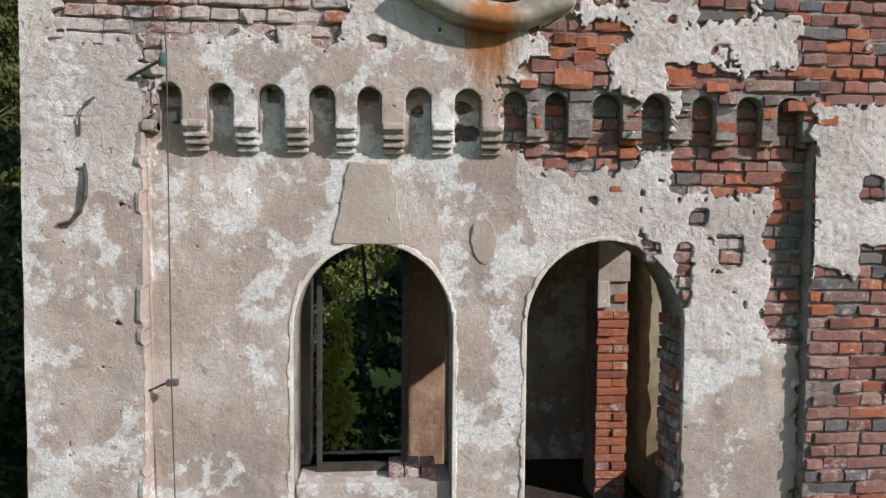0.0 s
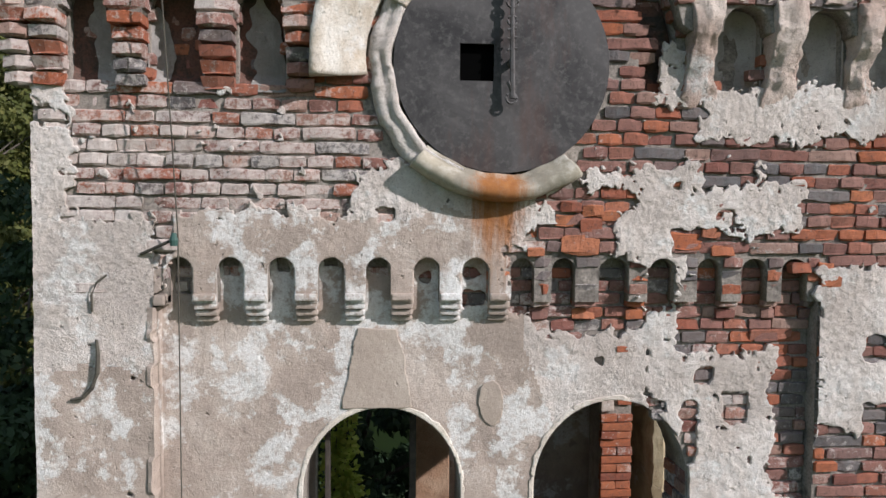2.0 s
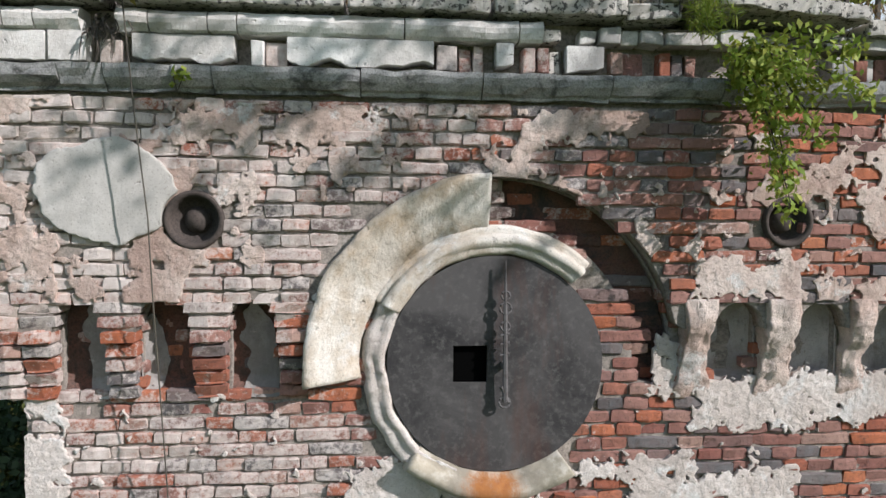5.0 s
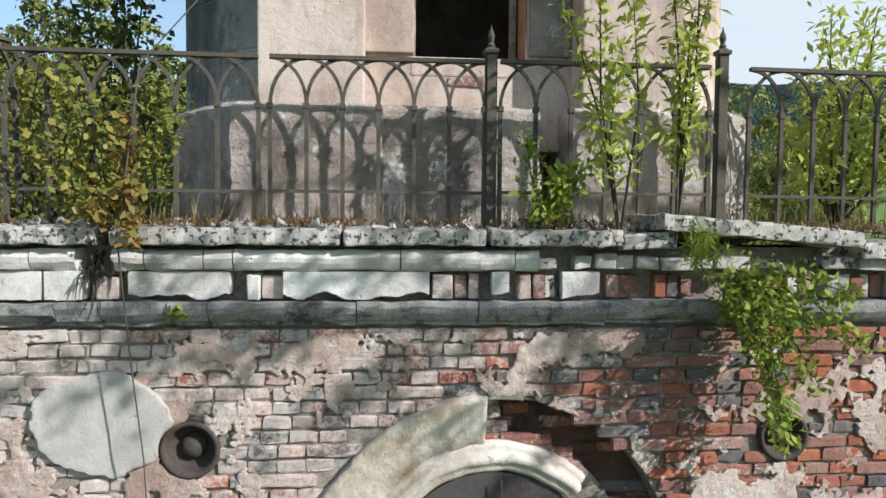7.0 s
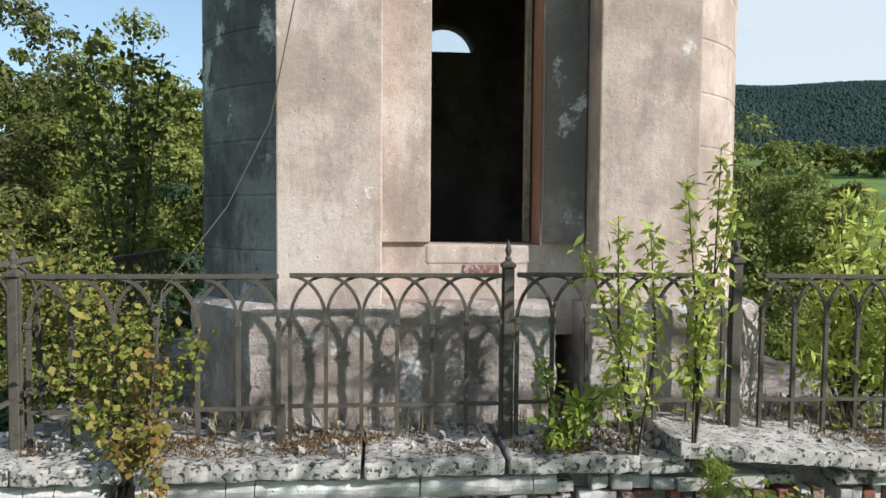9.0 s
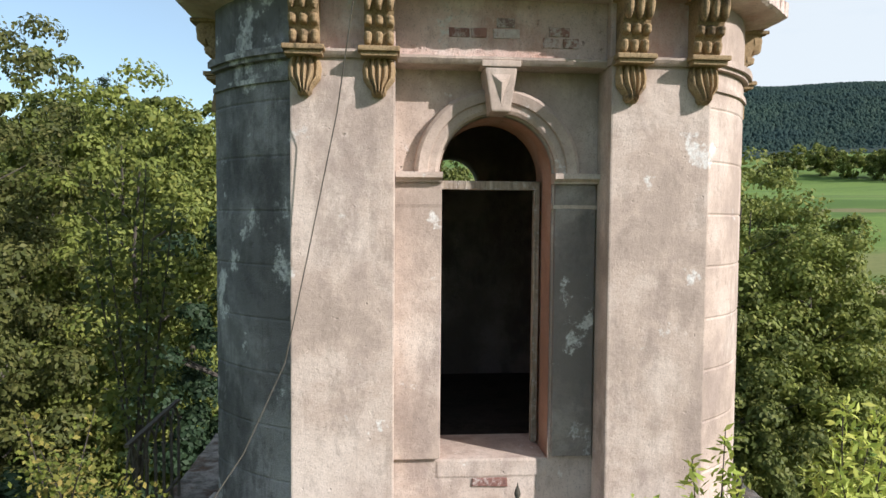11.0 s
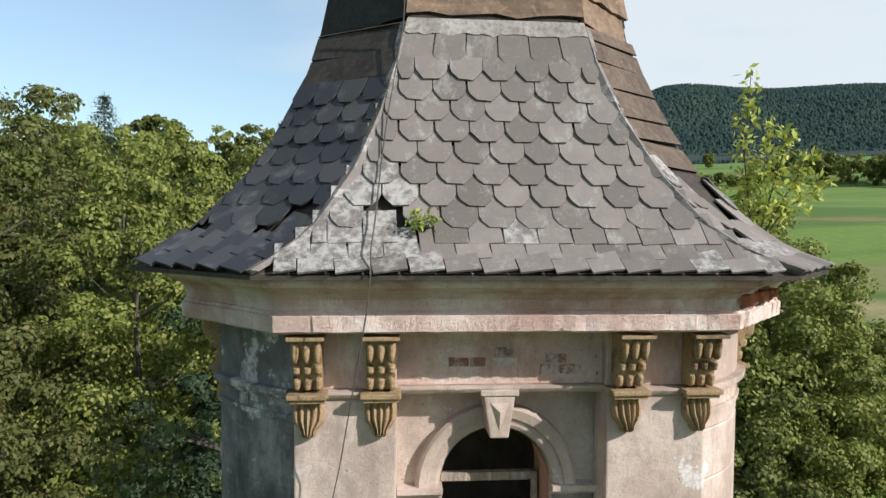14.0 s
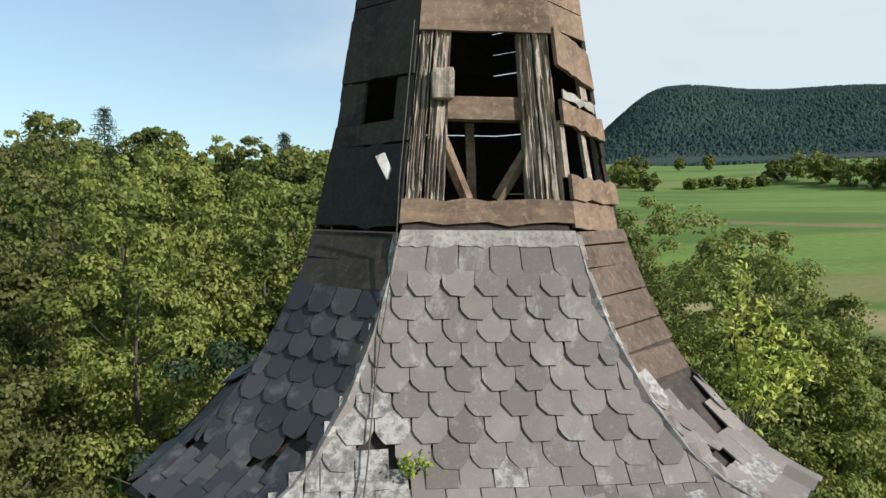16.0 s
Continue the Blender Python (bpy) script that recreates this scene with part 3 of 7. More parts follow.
def field_value(x, z):
    return value(x, z, ON_FIELD, OFF_FIELD, 0.06, 1.0, 0.62 if x > 1.1 and z > 11.3 else 1.0)


def left_value(x, z):
    return value(x, z, ON_LEFT, [], 0.03, 2.0, 0.78)


def right_value(x, z):
    return value(x, z, ON_RIGHT, OFF_RIGHT, 0.05, 3.0, 0.8)


def frieze_value(x, z):
    f = value(x, z, ON_FRIEZE, OFF_FRIEZE, 0.075, 4.0, 0.72 if z > 12.95 else 1.1)
    if 12.9 < z < 13.7:
        f = max(f, 0.05 * (0.6 * fbm(x, z, 2.0, 15.0, 3) + 0.7 * fbm(x, z, 7, 3.0, 3) + 0.25 * fbm(x, z, 34, 6.0, 3) - 0.5))
    return f


def upper_value(x, z):
    j = abs(((z - 8) / 0.0777) % 1.0 - 0.5)
    smear = 0.06 * (fbm(x, z, 1.6, 5.0, 3) + 0.9 * fbm(x, z, 6, 3.0, 3) + 0.33 * fbm(x, z, 30, 6.0, 3) - 0.2 - 0.9 * max(0.0, 0.16 - j) * (x < 0) + (0.12 if x < 0.3 and z < 14.45 else 0.0) - 0.22 * max(0.0, x - 0.2))
    return max(value(x, z, ON_UPPER, [], 0.07, 5.0), smear)


def sheet(name, rect, depth, val, cut, thick, parent, mats, is_rough=lambda x, z: False, step=0.02, label=""):
    """A crust of plaster over the part of rect where val is positive and cut is negative, with broken edges."""
    x0, x1, z0, z1 = rect
    nx, nz = max(2, round((x1 - x0) / step)), max(2, round((z1 - z0) / step))
    X = [x0 + (x1 - x0) * i / nx for i in range(nx + 1)]
    Z = [z0 + (z1 - z0) * j / nz for j in range(nz + 1)]
    V = [[min(val(x, z), -cut(x, z) if cut else 9.0) for z in Z] for x in X]
    verts, faces, mi, flat, cache, rim = [], [], [], [], {}, {}

    def top(x, z, edge):
        r = is_rough(x, z)
        h = thick * (0.8 + 0.5 * fbm(x, z, 2.3, 9.0, 3)) + (0.007 * fbm(x, z, 26, 11.0, 4) if r else 0.0025 * fbm(x, z, 14, 11.0, 3))
        return depth - max(0.004, h * (0.85 if edge else 1.0))

    def node(i, j):
        k = (i, j)
        if k not in cache:
            cache[k] = len(verts)
            verts.append((X[i], top(X[i], Z[j], V[i][j] < 0.012), Z[j]))
        return cache[k]

    def cross(i, j, k, l):
        key = (i, j, k, l) if (i, j) < (k, l) else (k, l, i, j)
        if key not in cache:
            a, b = V[i][j], V[k][l]
            t = a / (a - b)
            x, z = X[i] + t * (X[k] - X[i]), Z[j] + t * (Z[l] - Z[j])
            cache[key] = len(verts)
            verts.append((x, top(x, z, True), z))
            rim[cache[key]] = len(verts)
            verts.append((x, depth + 0.016, z))
        return cache[key]

    for i in range(nx):
        for j in range(nz):
            cs = [(i, j), (i + 1, j), (i + 1, j + 1), (i, j + 1)]
            s = [V[a][b] > 0 for a, b in cs]
            if not any(s):
                continue
            poly, ins = [], []
            for q in range(4):
                (a, b), (c, d) = cs[q], cs[(q + 1) % 4]
                if s[q]:
                    poly.append(node(a, b)), ins.append(False)
                if s[q] != s[(q + 1) % 4]:
                    poly.append(cross(a, b, c, d)), ins.append(True)
            m = 1 if is_rough(X[i], Z[j]) else 0
            if len(poly) > 2:
                faces.append(poly), mi.append(m), flat.append(True)
            for q in range(len(poly)):
                r = (q + 1) % len(poly)
                if ins[q] and ins[r] and poly[q] in rim and poly[r] in rim:
                    faces.append([poly[q], rim[poly[q]], rim[poly[r]], poly[r]]), mi.append(1), flat.append(False)
    me = bpy.data.meshes.new(name)
    me.from_pydata(verts, [], faces)
    for k in mats:
        me.materials.append(k)
    me.polygons.foreach_set("material_index", mi)
    me.polygons.foreach_set("use_smooth", flat)
    ob = new(name, me)
    ob.parent = parent
    if label:
        ob["label"] = label
    return ob


LIME = plaster_mat("smeared_lime", (0.60, 0.455, 0.385), (0.74, 0.63, 0.56), (0.42, 0.285, 0.235), 0.56, 0.016)


def rough_field(x, z):
    return (x > 0.25 and z > 11.55 + 0.2 * fbm(x, z, 3) and x > 0.2 + 0.4 * (12.3 - z)) or (x > 1.25 and z > 11.2)


sheet("plaster", (FL, FR, 9.6, 12.73), FIELD, field_value, field_open, 0.018, tower, [PLASTER, ROUGHCAST], rough_field, 0.017)
sheet("plaster", (XL, FL, 9.6, 12.476), 0.0, left_value, None, 0.02, tower, [PLASTER, ROUGHCAST], lambda x, z: z > 12.1 + 0.3 * fbm(x, z, 2))
sheet("plaster", (FR, XR, 9.6, 12.476), 0.0, right_value, None, 0.016, tower, [ROUGHCAST, ROUGHCAST], lambda x, z: True, 0.015)
sheet("plaster", (XL, XR, 12.462, 14.1), 0.0, frieze_value, lambda x, z: max(frieze_open(x, z), 0.66 - math.hypot(x - CLOCK[0], z - CLOCK[1])), 0.011, tower, [PLASTER, ROUGHCAST],
      lambda x, z: x > 0.12 or z > 12.95 + 0.1 * fbm(x, z, 3) or x < FL, 0.0145)
sheet("plaster", (XL - 0.12, XR + 0.12, 14.16, 15.2), UPPER, upper_value, upper_open, 0.008, tower, [ROUGHCAST, LIME], lambda x, z: True, 0.0145)


def grey_value(x, z):
    return 0.33 - math.hypot((x + 1.96) * 0.93, (z - 14.73) * 1.25) + 0.05 * fbm(x, z, 5, 2.2)


sheet("repair_patch", (-2.5, -1.5, 14.3, 15.15), UPPER - 0.012, grey_value, lambda x, z: 0.16 - math.hypot(x + 1.52, z - 14.59), 0.024, tower, [GREYPATCH, GREYPATCH], label="smooth grey cement repair patch")


# two smoother repairs over the windows
MEND = plaster_mat("tan_repair", (0.42, 0.345, 0.285), (0.50, 0.43, 0.37), (0.38, 0.31, 0.26), 0.66, 0.003)


def wedge_value(x, z):
    return min(0.115 + 0.20 * max(0.0, 12.3 - z) - abs(x + 0.60), 0.235 - abs(z - 12.07)) + 0.014 * fbm(x, z, 6, 3.3)


def oval_value(x, z):
    return 0.07 - math.hypot(x - 0.065, (z - 11.87) * 0.5) + 0.012 * fbm(x, z, 8, 1.3)


for rect, val in (((-0.9, -0.3, 11.82, 12.34), wedge_value), ((-0.03, 0.17, 11.68, 12.06), oval_value)):
    sheet("plaster_repair", rect, FIELD - 0.019, val, field_open, 0.003, tower, [MEND, MEND], step=0.012, label="smooth tan plaster repair")


# whitewashed edges of the window arches and the lit return of the corner strip
def edge_value(x, z):
    return 0.027 + field_open(x, z) + 0.014 * fbm(x, z, 6, 8.0) + 0.010 * fbm(x, z, 26, 4.0) - max(0.0, x - 0.86) * 0.5


sheet("arch_edge", (-1.14, 1.0, 10.2, 12.0), FIELD - 0.013, edge_value, field_open, 0.009, tower, [PALE, PALE], lambda x, z: False, 0.014)
bm = bmesh.new()
rings = []
for i in range(121):
    z = 9.6 + 2.84 * i / 120
    k = 0.006 * fbm(0.3, z, 5, 3.0) + (-0.012 if fbm(0.1, z, 2.6, 8.0) > 0.35 else 0.0)
    rings.append([(FL - 0.03, -0.012 + k, z), (FL + 0.004 + k, -0.019 + k, z), (FL + 0.016 + k, -0.008, z), (FL + 0.019, 0.094, z), (FL - 0.03, 0.10, z)])
loft(bm, rings, (True, True))
bmesh.ops.recalc_face_normals(bm, faces=bm.faces[:])
part("strip_edge", bm, PLASTER, tower)

# lower arched band: rounded corbels between the arches
for i, (a, b) in enumerate(zip(LOWER_ARCHES, LOWER_ARCHES[1:])):
    if i > 6:
        break
    x0, x1 = a[1] + 0.004, b[0] - 0.004
    bm = bmesh.new()
    for z0, z1, d in ((12.475, 12.515, 0.014), (12.425, 12.468, -0.02), (12.385, 12.42, -0.045), (12.35, 12.38, -0.075)):
        box(bm, x0, x1, -0.022 - d, 0.09, z0, z1, 0.012, 0.002)
    part("corbel", bm, PLASTER, tower)
bm = bmesh.new()
box(bm, FL + 0.004, LOWER_ARCHES[0][0], -0.03, 0.09, 12.45, 12.51, 0.012)
part("corbel", bm, PLASTER, tower)

# plastered corbels of the overhanging band
for x0, x1 in ((1.14, 1.325), (1.615, 1.815), (2.115, 2.275), (2.555, 2.76)):
    bm = bmesh.new()
    rows = [(14.17, UPPER - 0.012, 0.0), (14.02, UPPER - 0.012, 0.01), (13.94, UPPER + 0.02, 0.02), (13.86, -0.065, 0.02), (13.76, -0.035, 0.015), (13.66, -0.012, 0.0), (13.58, 0.01, -0.03)]
    rings = [[(x0 + s, 0.03, z), (x0 + s, y, z), ((x0 + x1) / 2, y - 0.012, z), (x1 - s, y, z), (x1 - s, 0.03, z)] for z, y, s in rows[::-1]]
    loft(bm, rings, (True, True))
    bmesh.ops.subdivide_edges(bm, edges=bm.edges[:], cuts=5, use_grid_fill=True)
    for v in bm.verts:
        v.co += Vector((fbm(v.co.x, v.co.z, 8, 1), fbm(v.co.x, v.co.z, 9, 2, 5), 0)) * 0.022
    for f in bm.faces:
        f.smooth = True
    part("corbel", bm, LIME, tower)


# hollow niches under the overhanging band, with scraps of plaster left in them
def niche_shell(x0, x1, off, keep, seed, y0=0.02, depth=0.075, z0=13.62, zs=14.0, zt=14.2):
    """A concave niche; off lifts it off the masonry, keep(u, v) tells which faces remain."""
    bm = bmesh.new()
    nu, nv, cx, r = 26, 44, (x0 + x1) / 2, (x1 - x0) / 2
    gridv = []
    for j in range(nv + 1):
        z = z0 + (zt - z0) * j / nv
        k = math.sqrt(max(0.0, 1 - max(0.0, (z - zs) / (zt - zs)) ** 2))
        foot = min(1.0, (z - z0) / 0.10)
        row = []
        for i in range(nu + 1):
            a = math.pi * i / nu
            d = (depth * abs(math.sin(a)) ** 0.7 * k * foot - off) + 0.008 * fbm(a * 0.3 + seed, z, 9, seed, 3)
            row.append(bm.verts.new((cx - (r - off * 0.5) * math.cos(a) * max(k, 0.02), y0 + d, z)))
        gridv.append(row)
    for j in range(nv):
        for i in range(nu):
            if keep((i + 0.5) / nu, (j + 0.5) / nv):
                f = bm.faces.new((gridv[j][i], gridv[j][i + 1], gridv[j + 1][i + 1], gridv[j + 1][i]))
                f.smooth = True
    bmesh.ops.delete(bm, geom=[v for v in bm.verts if not v.link_faces], context="VERTS")
    for _ in range(4):
        near = {v: [e.other_vert(v) for e in v.link_edges if e.is_boundary] for v in bm.verts if v.is_boundary}
        goal = {v: sum((o.co for o in vs), Vector()) / len(vs) for v, vs in near.items() if len(vs) > 1}
        for v, p in goal.items():
            v.co = v.co.lerp(p, 0.6)
    return bm


# recess shade is put into this brick colour along with soot
SOOT_SHADE = stone_mat("sooty_shaded_brick", (0.20, 0.085, 0.06), (0.13, 0.085, 0.07), (0.055, 0.05, 0.046), 9, 0.012, 0.5)
# niche shadow is put into this grey together with damp staining
DAMP_SHADE = plaster_mat("damp_shaded_plaster", (0.33, 0.305, 0.285), (0.50, 0.475, 0.45), (0.20, 0.185, 0.175), 0.62, 0.008)
LEFTOVER = [lambda u, v: 0.17 - abs(u - 0.62 - 0.25 * (0.45 - v)) - 0.5 * max(0.0, v - 0.62), lambda u, v: 0.20 - abs(u - 0.18) - 0.6 * max(0.0, v - 0.5), lambda u, v: 0.24 - abs(u - 0.66 + 0.25 * v) - 0.6 * max(0.0, v - 0.62),
            lambda u, v: 0.42 - 0.4 * v, lambda u, v: 0.9, lambda u, v: 0.9]
for k, ((a, b), rest) in enumerate(zip(UPPER_ARCHES, LEFTOVER)):
    part("niche", niche_shell(a - 0.012, b + 0.012, 0.0, lambda u, v: True, k * 3.1, depth=0.09 if k < 3 else 0.12), SOOT_SHADE, tower, "sooty brick niche with shade in its colour")
    part("niche_plaster", niche_shell(a - 0.010, b + 0.010, 0.013, lambda u, v: rest(u, v) + 0.10 * fbm(u + k, v * 2, 3.2, k, 4) > 0, k * 3.1, depth=0.09 if k < 3 else 0.12), DAMP_SHADE, tower, "leftover scrap of smooth plaster")


# ---- clock ----
def revolve(bm, prof, a0, a1, n, wob=0.0):
    """Sweep a profile of (radius, y) round the clock's axis between two angles."""
    rings = []
    for i in range(n + 1):
        a = radians(a0 + (a1 - a0) * i / n)
        k = wob * fbm(math.cos(a) * 2, math.sin(a) * 2, 1.5, 0.0, 2)
        rings.append([bm.verts.new((CLOCK[0] + (r + k) * math.cos(a), y + 0.5 * k, CLOCK[1] + (r + k) * math.sin(a))) for r, y in prof])
    for p, q in zip(rings, rings[1:]):
        for j in range(len(prof) - 1):
            bm.faces.new((p[j], q[j], q[j + 1], p[j + 1]))
    bm.faces.new(rings[0]), bm.faces.new(rings[-1][::-1])
    bmesh.ops.recalc_face_normals(bm, faces=bm.faces[:])


def roughen(bm, amp):
    """Uneven, worn surface."""
    for v in bm.verts:
        v.co += Vector((fbm(v.co.x, v.co.z, 5, 1.7), 0.8 * fbm(v.co.x, v.co.z, 10, 4.1, 5), fbm(v.co.x, v.co.z, 5, 6.3))) * amp
    for f in bm.faces:
        f.smooth = True


HOOD = plaster_mat("stained_hood_plaster", (0.64, 0.58, 0.50), (0.78, 0.745, 0.69), (0.42, 0.31, 0.20), 0.57, 0.008)
clock = thing("tower_clock", "round sheet-metal clock face with one stopped hand", "clock")
fm = Mat("clock_sheet", 0.62, 0.25)
c = fm.mix(fm.ramp(fm.noise(2.2, 8, 0.68, dist=0.6), (0.38, 0.0), (0.6, 1.0)), (0.034, 0.032, 0.033), (0.088, 0.082, 0.081))
c = fm.mix(fm.ramp(fm.noise(26, 5, 0.7), (0.5, 0.0), (0.72, 0.7)), c, (0.135, 0.128, 0.122))
c = fm.mix(fm.ramp(fm.noise(1.0, 6, 0.65, (5, 5, 1.2)), (0.52, 0.0), (0.68, 0.6)), c, (0.10, 0.055, 0.045))
fm.color(c)
fm.bump(fm.noise(60, 5, 0.7), 0.3, 0.002)
FACE = fm.m
hx0, hx1, hz0, hz1 = -0.150, 0.040, 13.70, 13.905
part("face", slab(circle(*CLOCK, 0.605, 72), [[(hx0, hz0), (hx1, hz0), (hx1, hz1), (hx0, hz1)]], -0.045, -0.03), FACE, clock)
# black plate behind the opening; the hole's darkness is its colour
bm = bmesh.new()
box(bm, hx0 - 0.03, hx1 + 0.03, 0.0, 0.012, hz0 - 0.03, hz1 + 0.03)
part("hole_backing", bm, BLACK, clock, "black plate painted as the dark of the square hole")
bm = bmesh.new()
tube(bm, [(0.135, -0.10, 13.60), (0.13, -0.10, 14.05)], [0.016, 0.011])
tube(bm, [(0.13, -0.10, 14.05), (0.128, -0.10, 14.38)], [0.012, 0.005])
for z, r in ((14.12, 0.032), (14.02, 0.026), (14.19, 0.024), (13.60, 0.03)):
    tube(bm, [(0.13 + r * math.cos(t * math.pi / 5), -0.10, z + r * math.sin(t * math.pi / 5)) for t in range(11)], 0.007)
for z in (13.86, 13.92, 13.97):
    tube(bm, [(0.105, -0.10, z), (0.155, -0.10, z + 0.012)], 0.008)
tube(bm, [(0.13, -0.10, 13.80), (0.13, -0.04, 13.80)], 0.02)
tube(bm, [(0.11, -0.10, 13.69), (0.15, -0.10, 13.60)], 0.012)
part("hour_hand", bm, TIN, clock, "rusty wrought-iron hand pointing up")

# dark sheet in the recess: its colour holds shade as well as soot
part("sooty_recess", slab(worn, [], 0.110, 0.118), SOOT_SHADE, tower, "masonry where the hood has fallen, soot and shade in its colour")
surround = thing("clock_surround", "broken moulded plaster ring round the clock, rust-stained below", "surround", "structure")
bm = bmesh.new()
revolve(bm, [(0.76, 0.02), (0.76, -0.035), (0.88, -0.07), (0.99, -0.125), (1.02, -0.15), (1.055, -0.15), (1.06, -0.10)], 93, 186, 80, 0.006)
roughen(bm, 0.012)
part("hood", bm, HOOD, surround, "pale splayed plaster hood")
bm = bmesh.new()
revolve(bm, [(0.61, 0.02), (0.612, -0.05), (0.635, -0.075), (0.66, -0.07), (0.668, -0.09), (0.70, -0.10), (0.72, -0.07), (0.725, -0.04), (0.745, -0.05), (0.77, -0.03), (0.775, 0.02)], 47, 152, 90, 0.010)
roughen(bm, 0.005)
part("upper_moulding", bm, HOOD, surround)
bm = bmesh.new()
revolve(bm, [(0.61, 0.02), (0.612, -0.04), (0.63, -0.065), (0.655, -0.055), (0.672, -0.035), (0.70, -0.045), (0.735, -0.03), (0.75, 0.02)], 150, 250, 130, 0.012)
roughen(bm, 0.018)
part("side_moulding", bm, ROUGHCAST, surround)
rm = Mat("rusty_plaster", 0.9)
c = rm.mix(rm.ramp(rm.noise(5, 7, 0.7), (0.4, 0.0), (0.65, 1.0)), (0.42, 0.37, 0.29), (0.30, 0.27, 0.21))
c = rm.mix(rm.ramp(rm.noise(9, 7, 0.7), (0.46, 0.0), (0.6, 0.7)), c, (0.56, 0.52, 0.45))
c = rm.mix(rm.ramp(rm.noise(3, 7, 0.7), (0.5, 0.0), (0.62, 0.6)), c, (0.19, 0.165, 0.13))
rm.color(rust_run(rm, c))
rm.bump(rm.noise(30, 6, 0.7), 0.5, 0.006)
bm = bmesh.new()
revolve(bm, [(0.61, 0.02), (0.612, -0.05), (0.64, -0.06), (0.655, -0.10), (0.70, -0.135), (0.75, -0.12), (0.765, -0.07), (0.77, 0.02)], 228, 306, 70, 0.012)
roughen(bm, 0.007)
part("lower_moulding", bm, rm.m, surround, "rust-stained lower moulding")


# ---- clay pipes in the upper band ----
def pipe(x, z, r):
    ob = thing("clay_pipe", "dark round clay pipe socket set in the brickwork", "pipe", group="clay pipes", at=(x, UPPER, z))
    bm = bmesh.new()
    prof = [(r + 0.02, 0.02), (r + 0.018, -0.012), (r, -0.015), (r - 0.012, 0.0), (r - 0.02, 0.06), (0.06, 0.10)]
    rings = [[(q * math.cos(2 * math.pi * k / 28), y, q * math.sin(2 * math.pi * k / 28)) for k in range(28)] for q, y in prof]
    loft(bm, rings, (False, True))
    part("socket", bm, CLAY, ob)
    bm = bmesh.new()
    rings = [[(q * math.cos(2 * math.pi * k / 20), y, q * math.sin(2 * math.pi * k / 20)) for k in range(20)] for q, y in ((0.075, 0.10), (0.06, 0.05), (0.035, 0.03), (0.012, 0.022))]
    loft(bm, rings, (False, True))
    part("plug", bm, CLAY, ob)
    for f in ob.children:
        for p in f.data.polygons:
            p.use_smooth = True
    return ob


CLAY = stone_mat("sooty_clay", (0.06, 0.05, 0.045), (0.09, 0.07, 0.06), (0.03, 0.028, 0.026), 8, 0.002)
pipe(-1.52, 14.59, 0.135)
tagged(pipe(1.72, 14.605, 0.125), "grey clay pipe socket half hidden by a plant")

# ---- rooms behind the windows ----
YELLOWED = plaster_mat("yellowed_plaster", (0.50, 0.41, 0.26), (0.60, 0.52, 0.36), (0.30, 0.20, 0.12), 0.6, 0.012)
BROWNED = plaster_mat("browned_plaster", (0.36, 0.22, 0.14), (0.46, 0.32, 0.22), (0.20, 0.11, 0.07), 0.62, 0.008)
inner = thing("wall_inner", "inner brick pier and plastered cross wall", "inner wall", "structure")
bm = bmesh.new()
box(bm, 1.43, 1.71, 2.235, 2.6, 9.4, 11.42, 0.01)
part("brick_pier", bm, MORTAR, inner)
bm = bmesh.new()
box(bm, 1.42, 1.72, 2.205, 2.6, 11.42, 13.2, 0.01)
box(bm, 1.418, 1.53, 2.196, 2.3, 11.18, 11.43, 0.012, 0.01)
part("pier_head", bm, PLASTER, inner)
bm = bmesh.new()
rings = []
for i in range(90):
    z = 9.4 + 3.8 * i / 89
    k = 0.03 * fbm(0.7, z, 5, 3.0)
    rings.append([(1.905 + k, 2.16, z), (1.99 + 0.6 * k, 2.14 + 0.3 * k, z), (2.03 + 0.5 * k, 2.2, z), (2.02, 3.3, z), (1.92, 3.3, z)])
loft(bm, rings, (True, True))
bmesh.ops.recalc_face_normals(bm, faces=bm.faces[:])
part("partition", bm, YELLOWED, inner)
bm = bmesh.new()
box(bm, -0.27, 0.10, 2.95, 3.28, 9.4, 13.2, 0.015)
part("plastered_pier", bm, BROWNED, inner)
for j in range(13):
    z = 10.4 + j * 0.0777
    for k in range(2):
        bm = bmesh.new()
        box(bm, 1.262 + random.uniform(-0.012, 0.008), 1.32, 0.145 + 0.135 * k, 0.272 + 0.135 * k, z, z + 0.067, 0.004, 0.003)
        part("brick", bm, BRICK, inner)
for j in range(25):
    z = 9.45 + j * 0.0777
    for k in range(2 if j % 2 else 1):
        bm = bmesh.new()
        w = 0.138 if j % 2 else 0.285
        if z > 11.15 and (k == 0 or j % 2 == 0):
            continue
        box(bm, 1.426 + k * 0.147 + random.uniform(-0.008, 0.008), 1.426 + k * 0.147 + w + random.uniform(-0.012, 0.01), 2.2 + random.uniform(-0.016, 0.014), 2.26, z, z + 0.066, 0.006, 0.005)
        part("brick", bm, RAWBRICK, inner)
floor = thing("floor", "dusty timber floor inside the tower", "floor", "structure")
bm = bmesh.new()
box(bm, XL + 0.3, XR - 0.3, 0.42, 3.6, 9.2, 9.4)
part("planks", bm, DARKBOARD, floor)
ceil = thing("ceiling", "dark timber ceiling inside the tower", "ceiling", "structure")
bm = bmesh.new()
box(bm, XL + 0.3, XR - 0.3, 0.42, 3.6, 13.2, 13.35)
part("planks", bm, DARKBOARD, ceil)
win = thing("window_1", "old timber window frame without glass", "window", "structure")
